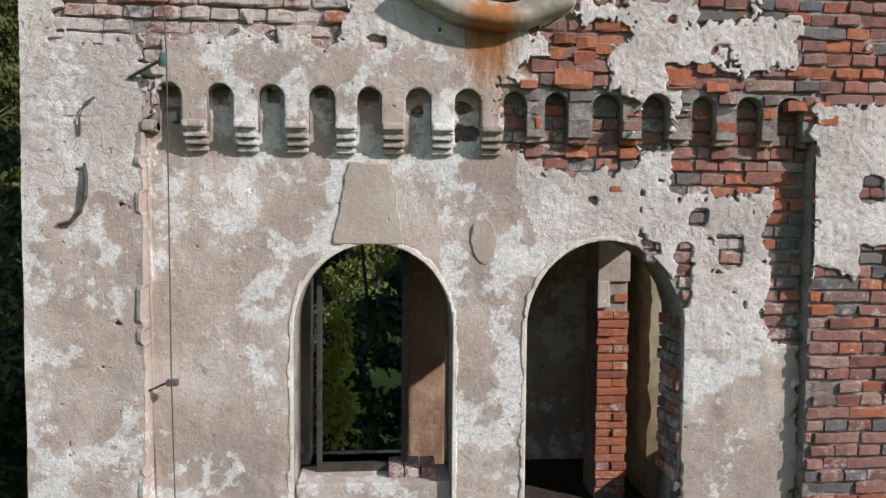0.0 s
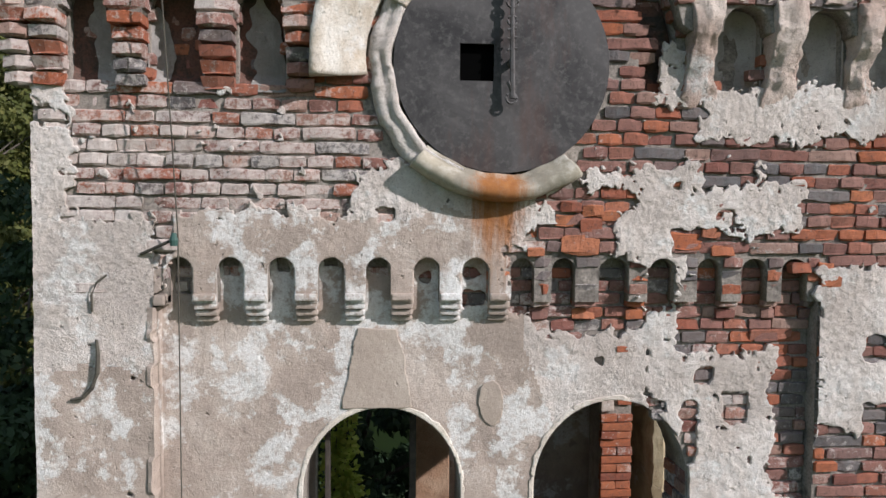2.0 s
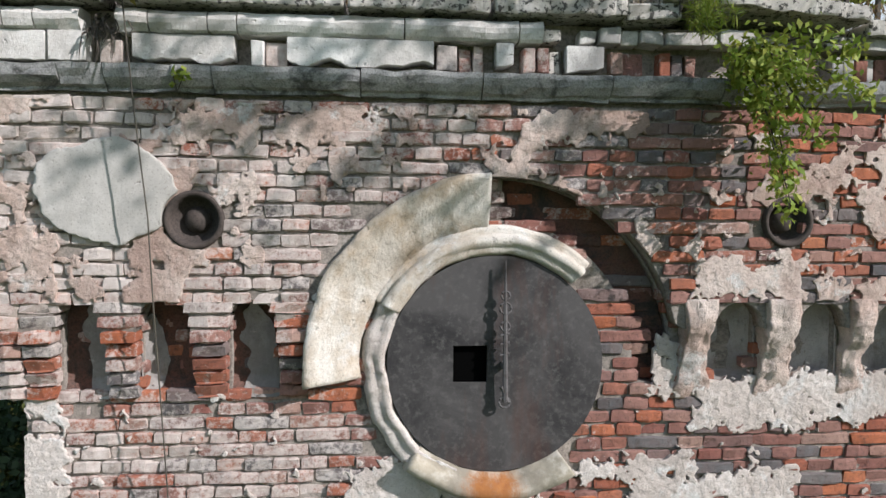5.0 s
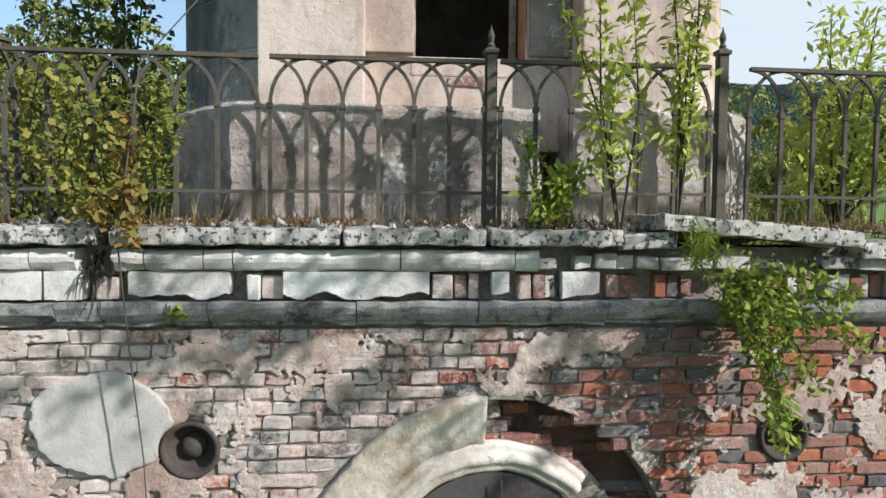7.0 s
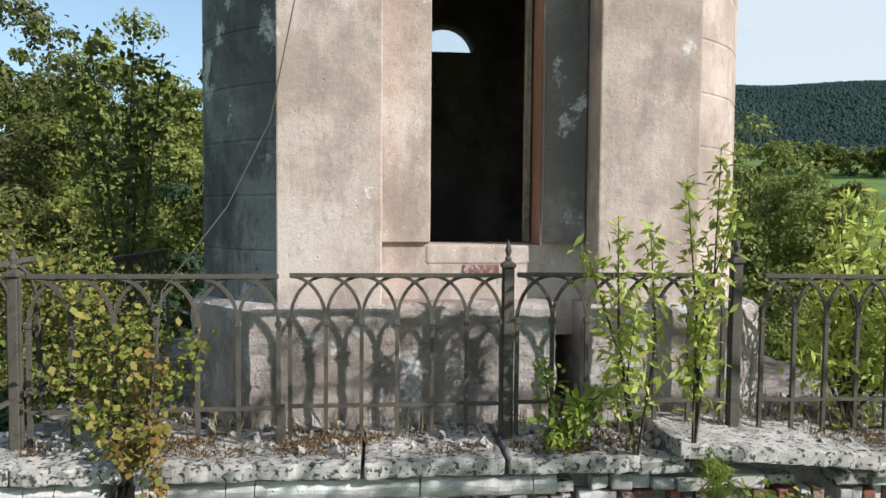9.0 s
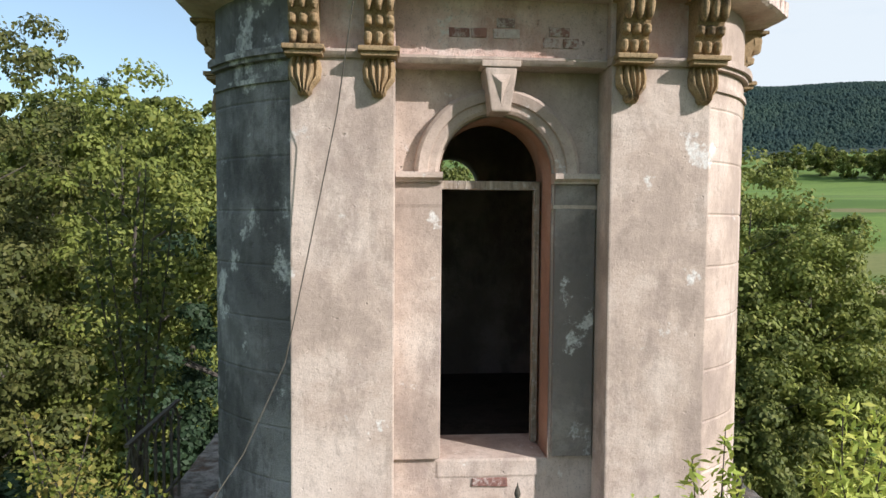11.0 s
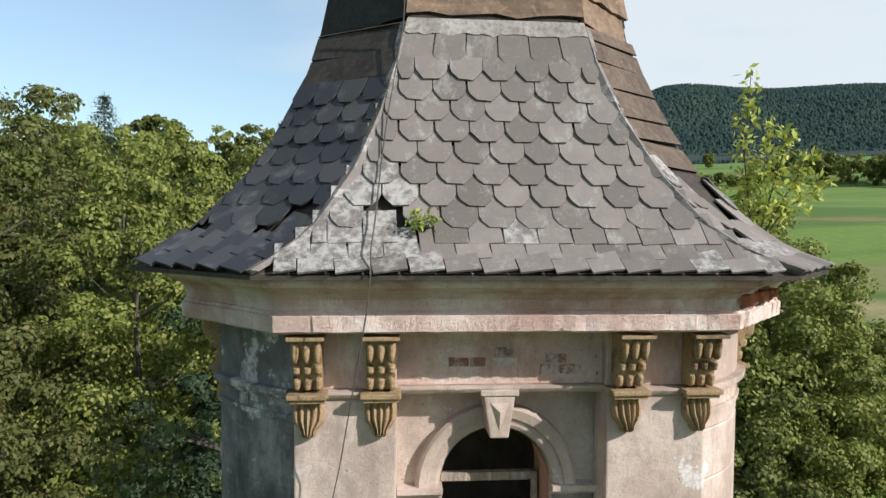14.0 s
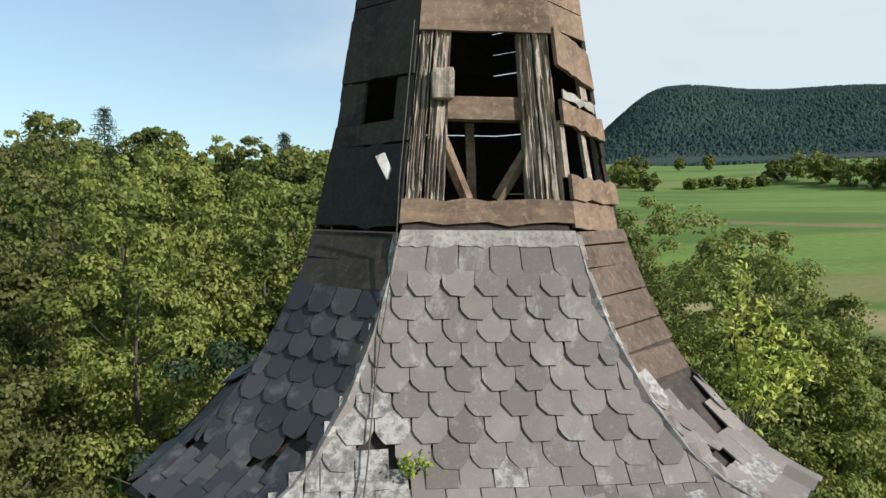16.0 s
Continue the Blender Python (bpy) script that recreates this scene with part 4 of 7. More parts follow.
for a, b, c, d in ((-0.92, -0.89, 10.45, 11.8), (-0.40, -0.36, 10.45, 11.8), (-0.92, -0.36, 10.42, 10.46)):
    bm = bmesh.new()
    box(bm, a, b, 0.34, 0.41, c, d, 0.004)
    part("frame", bm, DARKBOARD, win)
bm = bmesh.new()
box(bm, -1.02, -0.11, 0.14, 0.45, 10.25, 10.42, 0.01)
part("sill", bm, PLASTER, win)
for k in range(3):
    bm = bmesh.new()
    box(bm, -0.48 + k * 0.1, -0.39 + k * 0.1, 0.22, 0.44, 10.42, 10.475, 0.006, 0.004)
    part("brick", bm, BRICK, win)

# ---- cornice ----
cornice = thing("cornice", "broken limewashed brick cornice under stone slabs", "cornice", "structure")


def strip(bm, x0, x1, prof, n=None, wob=0.004):
    """A moulding along x with a profile of (y, z), slightly uneven."""
    n = n or max(2, round((x1 - x0) / 0.06))
    rings = [[(x0 + (x1 - x0) * i / n, y + wob * fbm(x0 + i * 0.05, z, 9, 1), z + wob * fbm(x0 + i * 0.05, y * 9, 7, 2)) for y, z in prof] for i in range(n + 1)]
    loft(bm, rings, (True, True))
    bmesh.ops.recalc_face_normals(bm, faces=bm.faces[:])


def tangle(name, label, at, n, reach):
    """Dry roots hanging out of a gap."""
    ob = thing(name, label, "roots", at=at)
    rr = random.Random(31)
    for _ in range(n):
        bm = bmesh.new()
        x, y, z = rr.uniform(-0.08, 0.08), 0.0, rr.uniform(-0.02, 0.06)
        dx, dz = rr.uniform(-0.6, 0.6), -rr.uniform(0.4, 1.0)
        l = reach * rr.uniform(0.4, 1.0)
        tube(bm, [(x, 0.06, z), (x + dx * l * 0.3, -0.03, z + dz * l * 0.3), (x + dx * l * 0.5 + 0.02, -0.06, z + dz * l * 0.7), (x + dx * l * 0.4, -0.05, z + dz * l)], [0.006, 0.005, 0.003, 0.001], 4)
        part("root", bm, BARK, ob)
    return ob


tangle("roots", "dry brown roots in a gap of the broken cornice", (-1.92, -0.18, 15.58), 22, 0.3)
LOWER = [(0.0, 15.245), (-0.13, 15.245), (-0.135, 15.262), (-0.16, 15.275), (-0.19, 15.31), (-0.205, 15.345), (-0.205, 15.372), (0.0, 15.372)]
ROLL = [(0.0, 15.535), (-0.185, 15.535), (-0.20, 15.548), (-0.215, 15.575), (-0.22, 15.6), (-0.21, 15.625), (-0.195, 15.64), (0.0, 15.64)]
x = XL - 0.32
while x < 2.6:
    w = random.uniform(0.35, 0.8) if x > -1.5 else random.uniform(0.18, 0.4)
    bm = bmesh.new()
    sag = random.uniform(-0.004, 0.004)
    strip(bm, x, min(x + w, 2.9) - 0.006, [(y + random.uniform(0, 0.02) * (x < -1.7), z + sag) for y, z in LOWER], wob=0.011)
    part("lower_moulding", bm, LEDGE, cornice)
    x += w
x = XL - 0.32
while x < 0.26:
    w = random.uniform(0.25, 0.9) if x > -1.4 else random.uniform(0.12, 0.3)
    if not -2.0 < x + w / 2 < -1.83:
        bm = bmesh.new()
        strip(bm, x, min(x + w, 0.3) - 0.007, ROLL, wob=0.009)
        part("roll_moulding", bm, CORNICE, cornice)
    x += w
x = 0.3
while x < 2.7:
    w = random.choice((0.10, 0.13, 0.2))
    if random.random() < 0.85:
        bm = bmesh.new()
        box(bm, x, x + w - 0.012, -0.21 + random.uniform(-0.02, 0.06), 0.0, 15.545, 15.61 + random.uniform(-0.01, 0.02), 0.012, 0.008)
        part("loose_brick", bm, CORNICE if random.random() < 0.6 else SLAB, cornice)
    x += w
bm = bmesh.new()
box(bm, XL - 0.25, XR + 0.25, -0.07, 0.3, 15.2, 15.66)
part("cornice_core", bm, MORTAR, cornice)
WHITE = [(-2.76, -2.22), (-2.20, -2.02), (-1.80, -1.30), (-1.03, -0.28), (0.43, 0.63), (0.05, 0.14)]
x = XL - 0.3
while x < 2.7:
    w = random.choice((0.066, 0.075, 0.075, 0.12))
    if not any(a - 0.03 < x + w / 2 < b + 0.03 for a, b in WHITE) and random.random() < 0.84:
        bm = bmesh.new()
        box(bm, x, x + w - 0.011, -0.165 + random.uniform(-0.015, 0.05), -0.05, 15.385, 15.52 - random.uniform(0, 0.02), 0.007, 0.005)
        part("upright_brick", bm, random.choice((BRICK, BRICK, CORNICE, SLAB)), cornice)
    x += w
for a, b in WHITE:
    bm = bmesh.new()
    n = max(3, round((b - a) / 0.012))
    top, low = [], []
    for i in range(n + 1):
        x = a + (b - a) * i / n
        z0 = 15.385 + (0.05 * max(0.0, 0.35 + fbm(x, 3, 4, 8, 2) + 0.12 * fbm(x, 3, 26, 2)) if a > -1.9 else 0.01 * fbm(x, 2, 20, 3))
        top.append((x, z0))
    part("limewashed_block", slab(top + [(b, 15.528), (a, 15.528)], [], -0.185 + random.uniform(-0.01, 0.01), -0.05), CORNICE, cornice)


def paving_slab(x0, x1, z, tilt=0.0, y0=-0.265, lift=0.0):
    bm = bmesh.new()
    box(bm, -(x1 - x0) / 2, (x1 - x0) / 2 - 0.01, 0, 0.62, -0.085, 0, 0.014)
    bmesh.ops.subdivide_edges(bm, edges=[e for e in bm.edges if e.calc_length() > 0.3], cuts=24, use_grid_fill=True)
    for v in bm.verts:
        v.co += Vector((0, fbm(v.co.x + x0, v.co.z, 9, 3, 5) * 0.02, fbm(v.co.x + x0, v.co.y * 0.6, 7, 4, 5) * 0.014))
    ob = part("slab", bm, SLAB, cornice)
    ob.matrix_basis = pose((x0 + x1) / 2, y0, z + lift, random.uniform(-0.6, 0.6), tilt, random.uniform(-0.6, 0.6))
    return ob


for a, b in ((-2.9, -2.45), (-2.45, -1.92), (-1.86, -0.73), (-0.72, 0.02), (0.03, 0.74)):
    paving_slab(a, b, 15.752)
paving_slab(0.72, 1.02, 15.74, -3)
paving_slab(0.92, 2.05, 15.785, 4.5, -0.32, 0.012)
paving_slab(2.05, 2.95, 15.70, -1.5, -0.27)

terrace = thing("terrace_floor", "mossy cracked stone terrace littered with rubble", "terrace", "structure")
bm = bmesh.new()
n = 60
gv = [[bm.verts.new((XL - 0.3 + (XR - XL + 0.6) * i / n, 0.25 + 4.45 * j / n, 15.745 + 0.035 * fbm(i * 0.085, j * 0.085, 3.0, 5))) for j in range(n + 1)] for i in range(n + 1)]
for i in range(n):
    for j in range(n):
        bm.faces.new((gv[i][j], gv[i + 1][j], gv[i + 1][j + 1], gv[i][j + 1]))
tm = Mat("terrace_dirt", 0.95)
c = tm.mix(tm.ramp(tm.noise(7, 8, 0.7), (0.4, 0.0), (0.6, 1.0)), (0.30, 0.27, 0.24), (0.11, 0.10, 0.085))
c = tm.mix(tm.ramp(tm.noise(2.5, 7, 0.7), (0.5, 0.0), (0.6, 0.8)), c, (0.10, 0.055, 0.03))
tm.color(c)
tm.bump(tm.noise(30, 7, 0.7), 0.9, 0.02)
part("paving", bm, tm.m, terrace)

rubble = thing("rubble", "small broken stones and brick bits on the terrace", "rubble", "stuff")
bm = bmesh.new()
for _ in range(420):
    x, y, s = random.uniform(XL - 0.1, XR + 0.1), random.uniform(-0.15, 0.9), random.uniform(0.008, 0.035)
    m = pose(x, y, 15.762, random.uniform(0, 90), random.uniform(0, 90), random.uniform(0, 180))
    vs = box(bm, -s, s, -s * 0.7, s * 0.7, -s * 0.5, s * 0.5, 0, s * 0.3)
    for v in vs:
        v.co = m @ v.co
part("stones", bm, SLAB, rubble)

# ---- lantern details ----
# left chamfer faces away from the sun: its shade is in this stained grey
SHADED_ASH = plaster_mat("shaded_weathered_ashlar", (0.19, 0.18, 0.177), (0.37, 0.355, 0.345), (0.06, 0.058, 0.058), 0.57, 0.012, smudge=0.6)
for sgn, xa, xb, mat in ((-1, -1.27, -1.84, SHADED_ASH), (1, 1.37, 1.88, LANTERN)):
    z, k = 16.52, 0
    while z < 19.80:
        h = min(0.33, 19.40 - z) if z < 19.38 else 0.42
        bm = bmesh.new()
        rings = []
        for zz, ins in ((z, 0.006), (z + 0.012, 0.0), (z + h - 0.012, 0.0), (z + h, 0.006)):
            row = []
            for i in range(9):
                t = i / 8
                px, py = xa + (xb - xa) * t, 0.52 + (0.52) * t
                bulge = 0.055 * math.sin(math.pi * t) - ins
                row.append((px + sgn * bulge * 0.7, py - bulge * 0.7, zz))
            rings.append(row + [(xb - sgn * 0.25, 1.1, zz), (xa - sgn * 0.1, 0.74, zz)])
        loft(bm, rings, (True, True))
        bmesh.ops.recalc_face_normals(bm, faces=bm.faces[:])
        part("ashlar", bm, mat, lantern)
        z += h
for sgn, xa, xb, mat in ((-1, -1.27, -1.84, SHADED_ASH), (1, 1.37, 1.88, LANTERN)):
    for z0, z1, o in ((19.40, 19.425, 0.035), (19.425, 19.465, 0.06), (19.27, 19.30, 0.02)):
        bm = bmesh.new()
        rings = []
        for i in range(9):
            t = i / 8
            bulge = 0.055 * math.sin(math.pi * t) + o
            px, py = xa + (xb - xa) * t, 0.52 + 0.52 * t
            rings.append([(px, py + 0.1, z0), (px + sgn * bulge * 0.7, py - bulge * 0.7, z0), (px + sgn * bulge * 0.7, py - bulge * 0.7, z1), (px, py + 0.1, z1)])
        loft(bm, rings, (True, True))
        bmesh.ops.recalc_face_normals(bm, faces=bm.faces[:])
        part("string_band", bm, mat, lantern)
# band under the frieze, following pilasters and panel
for a, b, y in ((-1.30, -0.62, 0.47), (-0.62, 0.71, 0.572), (0.71, 1.40, 0.47)):
    bm = bmesh.new()
    strip(bm, a, b, [(0.80, 19.405), (y + 0.012, 19.405), (y, 19.418), (y - 0.012, 19.435), (y - 0.012, 19.45), (0.80, 19.465)], wob=0.003)
    part("string_band", bm, LANTERN, lantern)
for a, b, y in ((-1.27, -0.635, 0.53), (0.72, 1.372, 0.53), (-0.635, 0.72, 0.60)):
    bm = bmesh.new()
    box(bm, a, b, y, 0.80, 19.455, 19.83, 0.006)
    part("frieze", bm, CORNICE_PINK, lantern)
for i, (x, z, w) in enumerate(((-0.30, 19.60, 0.13), (-0.16, 19.60, 0.1), (-0.02, 19.60, 0.17), (0.0, 19.665, 0.12), (0.34, 19.62, 0.13), (0.30, 19.55, 0.1), (0.43, 19.55, 0.1))):
    bm = bmesh.new()
    box(bm, x, x + w, 0.589, 0.62, z - 0.03, z + 0.028, 0.006, 0.003)
    part("brick", bm, BRICK, lantern)
# right jamb only: the pilaster's shadow is put into this mottled colour
SHADED_JAMB = plaster_mat("shaded_mouldy_plaster", (0.24, 0.205, 0.185), (0.40, 0.35, 0.31), (0.11, 0.10, 0.095), 0.6, 0.008)
# arch moulding, keystone and imposts
DX, DZ = 0.03, 18.755
bm = bmesh.new()
prof = [(0.385, 0.72), (0.385, 0.665), (0.405, 0.655), (0.45, 0.655), (0.455, 0.635), (0.515, 0.625), (0.535, 0.64), (0.545, 0.72)]
rings = [[(DX + r * math.cos(math.pi * i / 32), y, DZ + r * math.sin(math.pi * i / 32)) for r, y in prof] for i in range(33)]
loft(bm, [[p for p in r] for r in rings])
part("archivolt", bm, LANTERN, lantern, "moulded plaster arch")
bm = bmesh.new()
vs = box(bm, -0.085, 0.085, 0.56, 0.80, 19.12, 19.39, 0.012)
for v in bm.verts:
    v.co.x = DX + v.co.x * (0.72 + 0.5 * (v.co.z - 19.12) / 0.27)
box(bm, DX - 0.125, DX + 0.125, 0.55, 0.72, 19.39, 19.43, 0.008)
part("keystone", bm, LANTERN, lantern)
bm = bmesh.new()
vs = [bm.verts.new(p) for p in ((DX - 0.06, 0.558, 19.345), (DX + 0.06, 0.558, 19.345), (DX, 0.558, 19.17), (DX, 0.535, 19.29))]
for q in ((0, 1, 3), (1, 2, 3), (2, 0, 3)):
    bm.faces.new([vs[i] for i in q][::-1])
part("keystone_ornament", bm, LANTERN, lantern)
for a, b in ((-0.63, -0.33), (0.40, 0.70)):
    bm = bmesh.new()
    strip(bm, a, b, [(0.72, 18.69), (0.64, 18.69), (0.635, 18.705), (0.60, 18.72), (0.60, 18.755), (0.72, 18.76)], wob=0.002)
    part("impost", bm, LANTERN, lantern)
    bm = bmesh.new()
    strip(bm, a, b, [(0.72, 18.53), (0.665, 18.53), (0.66, 18.555), (0.72, 18.56)], wob=0.002)
    part("impost_fillet", bm, LANTERN, lantern)
    bm = bmesh.new()
    box(bm, a - 0.03 if a < 0 else a + 0.015, b - 0.015 if a > 0 else b, 0.665, 0.705, 16.9, 18.69, 0.006)
    part("jamb_strip", bm, LANTERN if a < 0 else SHADED_JAMB, lantern)
PINK = plaster_mat("raw_pink_plaster", (0.42, 0.24, 0.17), (0.48, 0.33, 0.26), (0.28, 0.19, 0.15), 0.72)
bm = bmesh.new()
loft(bm, [[(x, y, z) for x, z in arch(-0.338, 0.398, 18.745, 19.12, 16.88, 20)] for y in (0.715, 1.16)])
bm.faces.ensure_lookup_table()
part("reveal", bm, PINK, lantern, "raw pinkish plaster reveal")
# the panel round the doorway lies deep behind the pilasters
for ob in lantern.children:
    if ob.name.split(".")[0] in ("front_wall", "archivolt", "impost", "impost_fillet", "jamb_strip", "reveal"):
        ob.data.transform(Matrix.Translation((-0.72, 0.08, 0)) @ Matrix.Diagonal((1.017, 1, 1, 1)) @ Matrix.Translation((0.72, 0, 0)))
door = thing("door_1", "arched doorway with a weathered transom, no leaf", "doorway", "structure")
bm = bmesh.new()
box(bm, -0.34, 0.40, 1.05, 1.11, 18.66, 18.72, 0.006)
part("transom", bm, TIMBER, door)
for a, b in ((-0.34, -0.30), (0.36, 0.40)):
    bm = bmesh.new()
    box(bm, a, b, 1.05, 1.11, 16.9, 18.66, 0.005)
    part("jamb", bm, TIMBER, door)
bm = bmesh.new()
box(bm, -0.345, 0.415, 0.772, 1.3, 16.76, 16.885, 0.015, 0.004)
part("sill", bm, LANTERN, door)
bm = bmesh.new()
box(bm, -0.10, 0.14, 0.764, 0.84, 16.70, 16.76, 0.008, 0.005)
part("brick", bm, BRICK, door)
room = thing("lantern_room", "dark boarded inside of the lantern", "room", "structure")
bm = bmesh.new()
box(bm, -1.7, 1.75, 1.2, 3.6, 16.6, 16.8)
box(bm, -1.7, 1.75, 1.2, 3.9, 19.85, 20.0)
part("boards", bm, DARKBOARD, room)

# pedestals
ped = thing("lantern_base", "scarred plaster pedestals under the lantern", "pedestal", "structure")
PED = plaster_mat("scarred_plaster", (0.42, 0.345, 0.30), (0.64, 0.57, 0.515), (0.17, 0.14, 0.125), 0.55, 0.02)
for plan in ([(-1.42, 0.45), (-0.52, 0.45), (-0.52, 1.2), (-1.95, 1.2), (-1.90, 0.95)], [(0.64, 0.46), (1.66, 0.46), (1.86, 0.62), (1.96, 1.2), (0.64, 1.2)], [(-0.52, 0.52), (0.46, 0.52), (0.46, 1.2), (-0.52, 1.2)]):
    bm = bmesh.new()
    loft(bm, [[(x, y, z) for x, y in plan] for z in (15.6, 15.8, 16.0, 16.2, 16.4, 16.5)] + [[((x - 0.2) * 0.985 + 0.2, y + 0.03 * (y < 1.1), 16.535) for x, y in plan]], (True, True))
    bmesh.ops.subdivide_edges(bm, edges=[e for e in bm.edges if e.calc_length() > 0.15], cuts=11, use_grid_fill=True)
    for v in bm.verts:
        v.co += Vector((fbm(v.co.x, v.co.z, 6, 1), fbm(v.co.x + v.co.y, v.co.z, 6, 2), 0.6 * fbm(v.co.x, v.co.y, 6, 3))) * 0.016
    part("pedestal", bm, PED, ped)


# brackets
def bracket(x, y=0.53):
    ob = thing("bracket", "carved sandstone bracket with scrolls and leaf", "bracket", group="brackets under the eaves", at=(x, y, 0))
    bm = bmesh.new()
    rings = [[(-0.088, 0.05, z), (0.088, 0.05, z), (0.088, -d, z), (-0.088, -d, z)] for z, d in ((19.47, 0.065), (19.55, 0.09), (19.66, 0.13), (19.74, 0.18), (19.79, 0.19))]
    loft(bm, rings, (True, True))
    bmesh.ops.recalc_face_normals(bm, faces=bm.faces[:])
    blk = part("block", bm, SANDSTONE, ob)
    for c in (-0.066, 0.0, 0.066):
        for z, d, h, taper in ((19.508, 0.085, 0.040, 0.3), (19.602, 0.12, 0.030, 0.0), (19.717, 0.175, 0.066, 0.45)):
            bm = bmesh.new()
            rings = []
            for k in range(9):
                t = -1 + 2 * k / 8
                r = 0.026 * (1 - taper * max(0.0, -t)) * (1 - 0.35 * abs(t) ** 4)
                lift = 0.034 * math.sqrt(max(0.02, 1 - abs(t) ** 3)) + 0.014 * max(0.0, t)
                rings.append([(c + r * math.cos(a), -d + 0.02 - (0.02 + lift) * math.sin(a) ** 0.6 if 0 < q < 7 else -d + 0.03, z + t * h) for q, a in enumerate([math.pi * q / 7 for q in range(8)])])
            loft(bm, rings, (True, True))
            bmesh.ops.recalc_face_normals(bm, faces=bm.faces[:])
            part("scroll", bm, SANDSTONE, blk)
    bm = bmesh.new()
    box(bm, -0.112, 0.112, -0.245, 0.05, 19.79, 19.815, 0.006)
    part("cap", bm, SANDSTONE, ob)
    bm = bmesh.new()
    box(bm, -0.125, 0.125, -0.155, 0.05, 19.425, 19.455, 0.008)
    box(bm, -0.11, 0.11, -0.135, 0.05, 19.40, 19.425, 0.005)
    part("abacus", bm, SANDSTONE, ob)
    bm = bmesh.new()
    n = 12
    rings = []
    n = 24
    for z, w, d in ((19.40, 0.082, 0.07), (19.37, 0.088, 0.085), (19.33, 0.094, 0.098), (19.29, 0.088, 0.112), (19.26, 0.070, 0.120), (19.23, 0.050, 0.124), (19.205, 0.042, 0.128), (19.19, 0.028, 0.125)):
        row = []
        for i in range(n + 1):
            u = -1 + 2 * i / n
            rib = abs(math.cos(u * math.pi * 2.5))
            row.append((w * u * (1 + 0.08 * math.sin(z * 160) * abs(u)), -d * (0.62 + 0.38 * rib) * (1 - 0.35 * u * u), z - 0.02 * abs(u) * (z < 19.3) + 0.012 * rib))
        rings.append(row + [(w, 0.03, z), (-w, 0.03, z)])
    loft(bm, rings, (True, True))
    bmesh.ops.recalc_face_normals(bm, faces=bm.faces[:])
    part("leaf_ornament", bm, SANDSTONE, ob)
    return ob


first = bracket(-1.18)
for x in (-0.735, 0.84, 1.31):
    copy_thing(first, pose(x, 0.53, 0))
copy_thing(first, pose(-1.82, 1.35, 0, 0, 0, -90))
copy_thing(first, pose(1.86, 1.22, 0, 0, 0, 90))

# ---- roof ----
PROFILE = [(20.19, 0.05, -1.44, 1.73, -2.33, 2.25), (20.24, 0.13, -1.36, 1.58, -2.22, 2.13), (20.34, 0.22, -1.21, 1.38, -2.05, 1.98), (20.45, 0.30, -1.10, 1.23, -1.9, 1.87),
           (20.75, 0.48, -0.90, 1.01, -1.62, 1.62), (21.1, 0.66, -0.75, 0.83, -1.42, 1.41), (21.45, 0.80, -0.64, 0.70, -1.28, 1.26), (21.76, 0.88, -0.57, 0.62, -1.2, 1.16)]
PROFILE = [(z - 0.055 * k, f - 0.12 * k, *[-0.74 + (x + 0.74) * (1 - 0.028 * k) for x in xs]) for z, f, *xs in PROFILE for k in [(21.76 - z) / 1.57]]
roof = thing("lantern_roof", "bell-shaped slate roof with missing and slipped slates", "roof", "structure")
bm = bmesh.new()
loft(bm, [[(x, y + 0.012, z - 0.01) for x, y in octagon(f, a, b, c, d, 0.8)] for z, f, a, b, c, d in PROFILE], (True, False))
part("deck", bm, DARKBOARD, roof)
sm = Mat("slate", 0.78)
r = sm.rand()
c = sm.ramp(r, (0.0, (0.125, 0.108, 0.094)), (0.35, (0.172, 0.150, 0.132)), (0.75, (0.20, 0.176, 0.156)), (1.0, (0.24, 0.212, 0.19)))
c = sm.mix(sm.ramp(sm.noise(6, 7, 0.7), (0.35, 0.0), (0.7, 0.5)), c, (0.12, 0.11, 0.11))
c = sm.mix(sm.ramp(sm.noise(2.2, 8, 0.78, (3, 3, 1)), (0.54, 0.0), (0.66, 0.6)), c, (0.36, 0.345, 0.325))
c = sm.mix(sm.ramp(sm.noise(45, 4, 0.7), (0.58, 0.0), (0.7, 0.5)), c, (0.30, 0.28, 0.24))
sm.color(c)
sm.bump(sm.noise(40, 6, 0.7), 0.4, 0.003)
SLATE = sm.m
sm = Mat("limed_slate", 0.85)
c = sm.mix(sm.ramp(sm.noise(9, 8, 0.75), (0.42, 0.0), (0.56, 1.0)), sm.ramp(sm.rand(), (0.0, (0.15, 0.135, 0.125)), (1.0, (0.24, 0.22, 0.205))), (0.36, 0.345, 0.32))
c = sm.mix(sm.ramp(sm.noise(18, 7, 0.78), (0.42, 0.55), (0.56, 0.0)), c, (0.09, 0.082, 0.076))
sm.color(c)
sm.bump(sm.noise(40, 6, 0.7), 0.6, 0.006)
LIMED = sm.m
# slates of the left slopes: shade put into the colour, with some moss
sm = Mat("shaded_mossy_slate", 0.6)
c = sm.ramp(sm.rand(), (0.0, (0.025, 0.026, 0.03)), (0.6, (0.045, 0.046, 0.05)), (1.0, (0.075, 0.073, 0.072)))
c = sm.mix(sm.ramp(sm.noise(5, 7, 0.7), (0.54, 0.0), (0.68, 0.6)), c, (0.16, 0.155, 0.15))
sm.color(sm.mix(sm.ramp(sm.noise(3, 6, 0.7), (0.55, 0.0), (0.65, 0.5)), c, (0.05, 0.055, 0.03)))
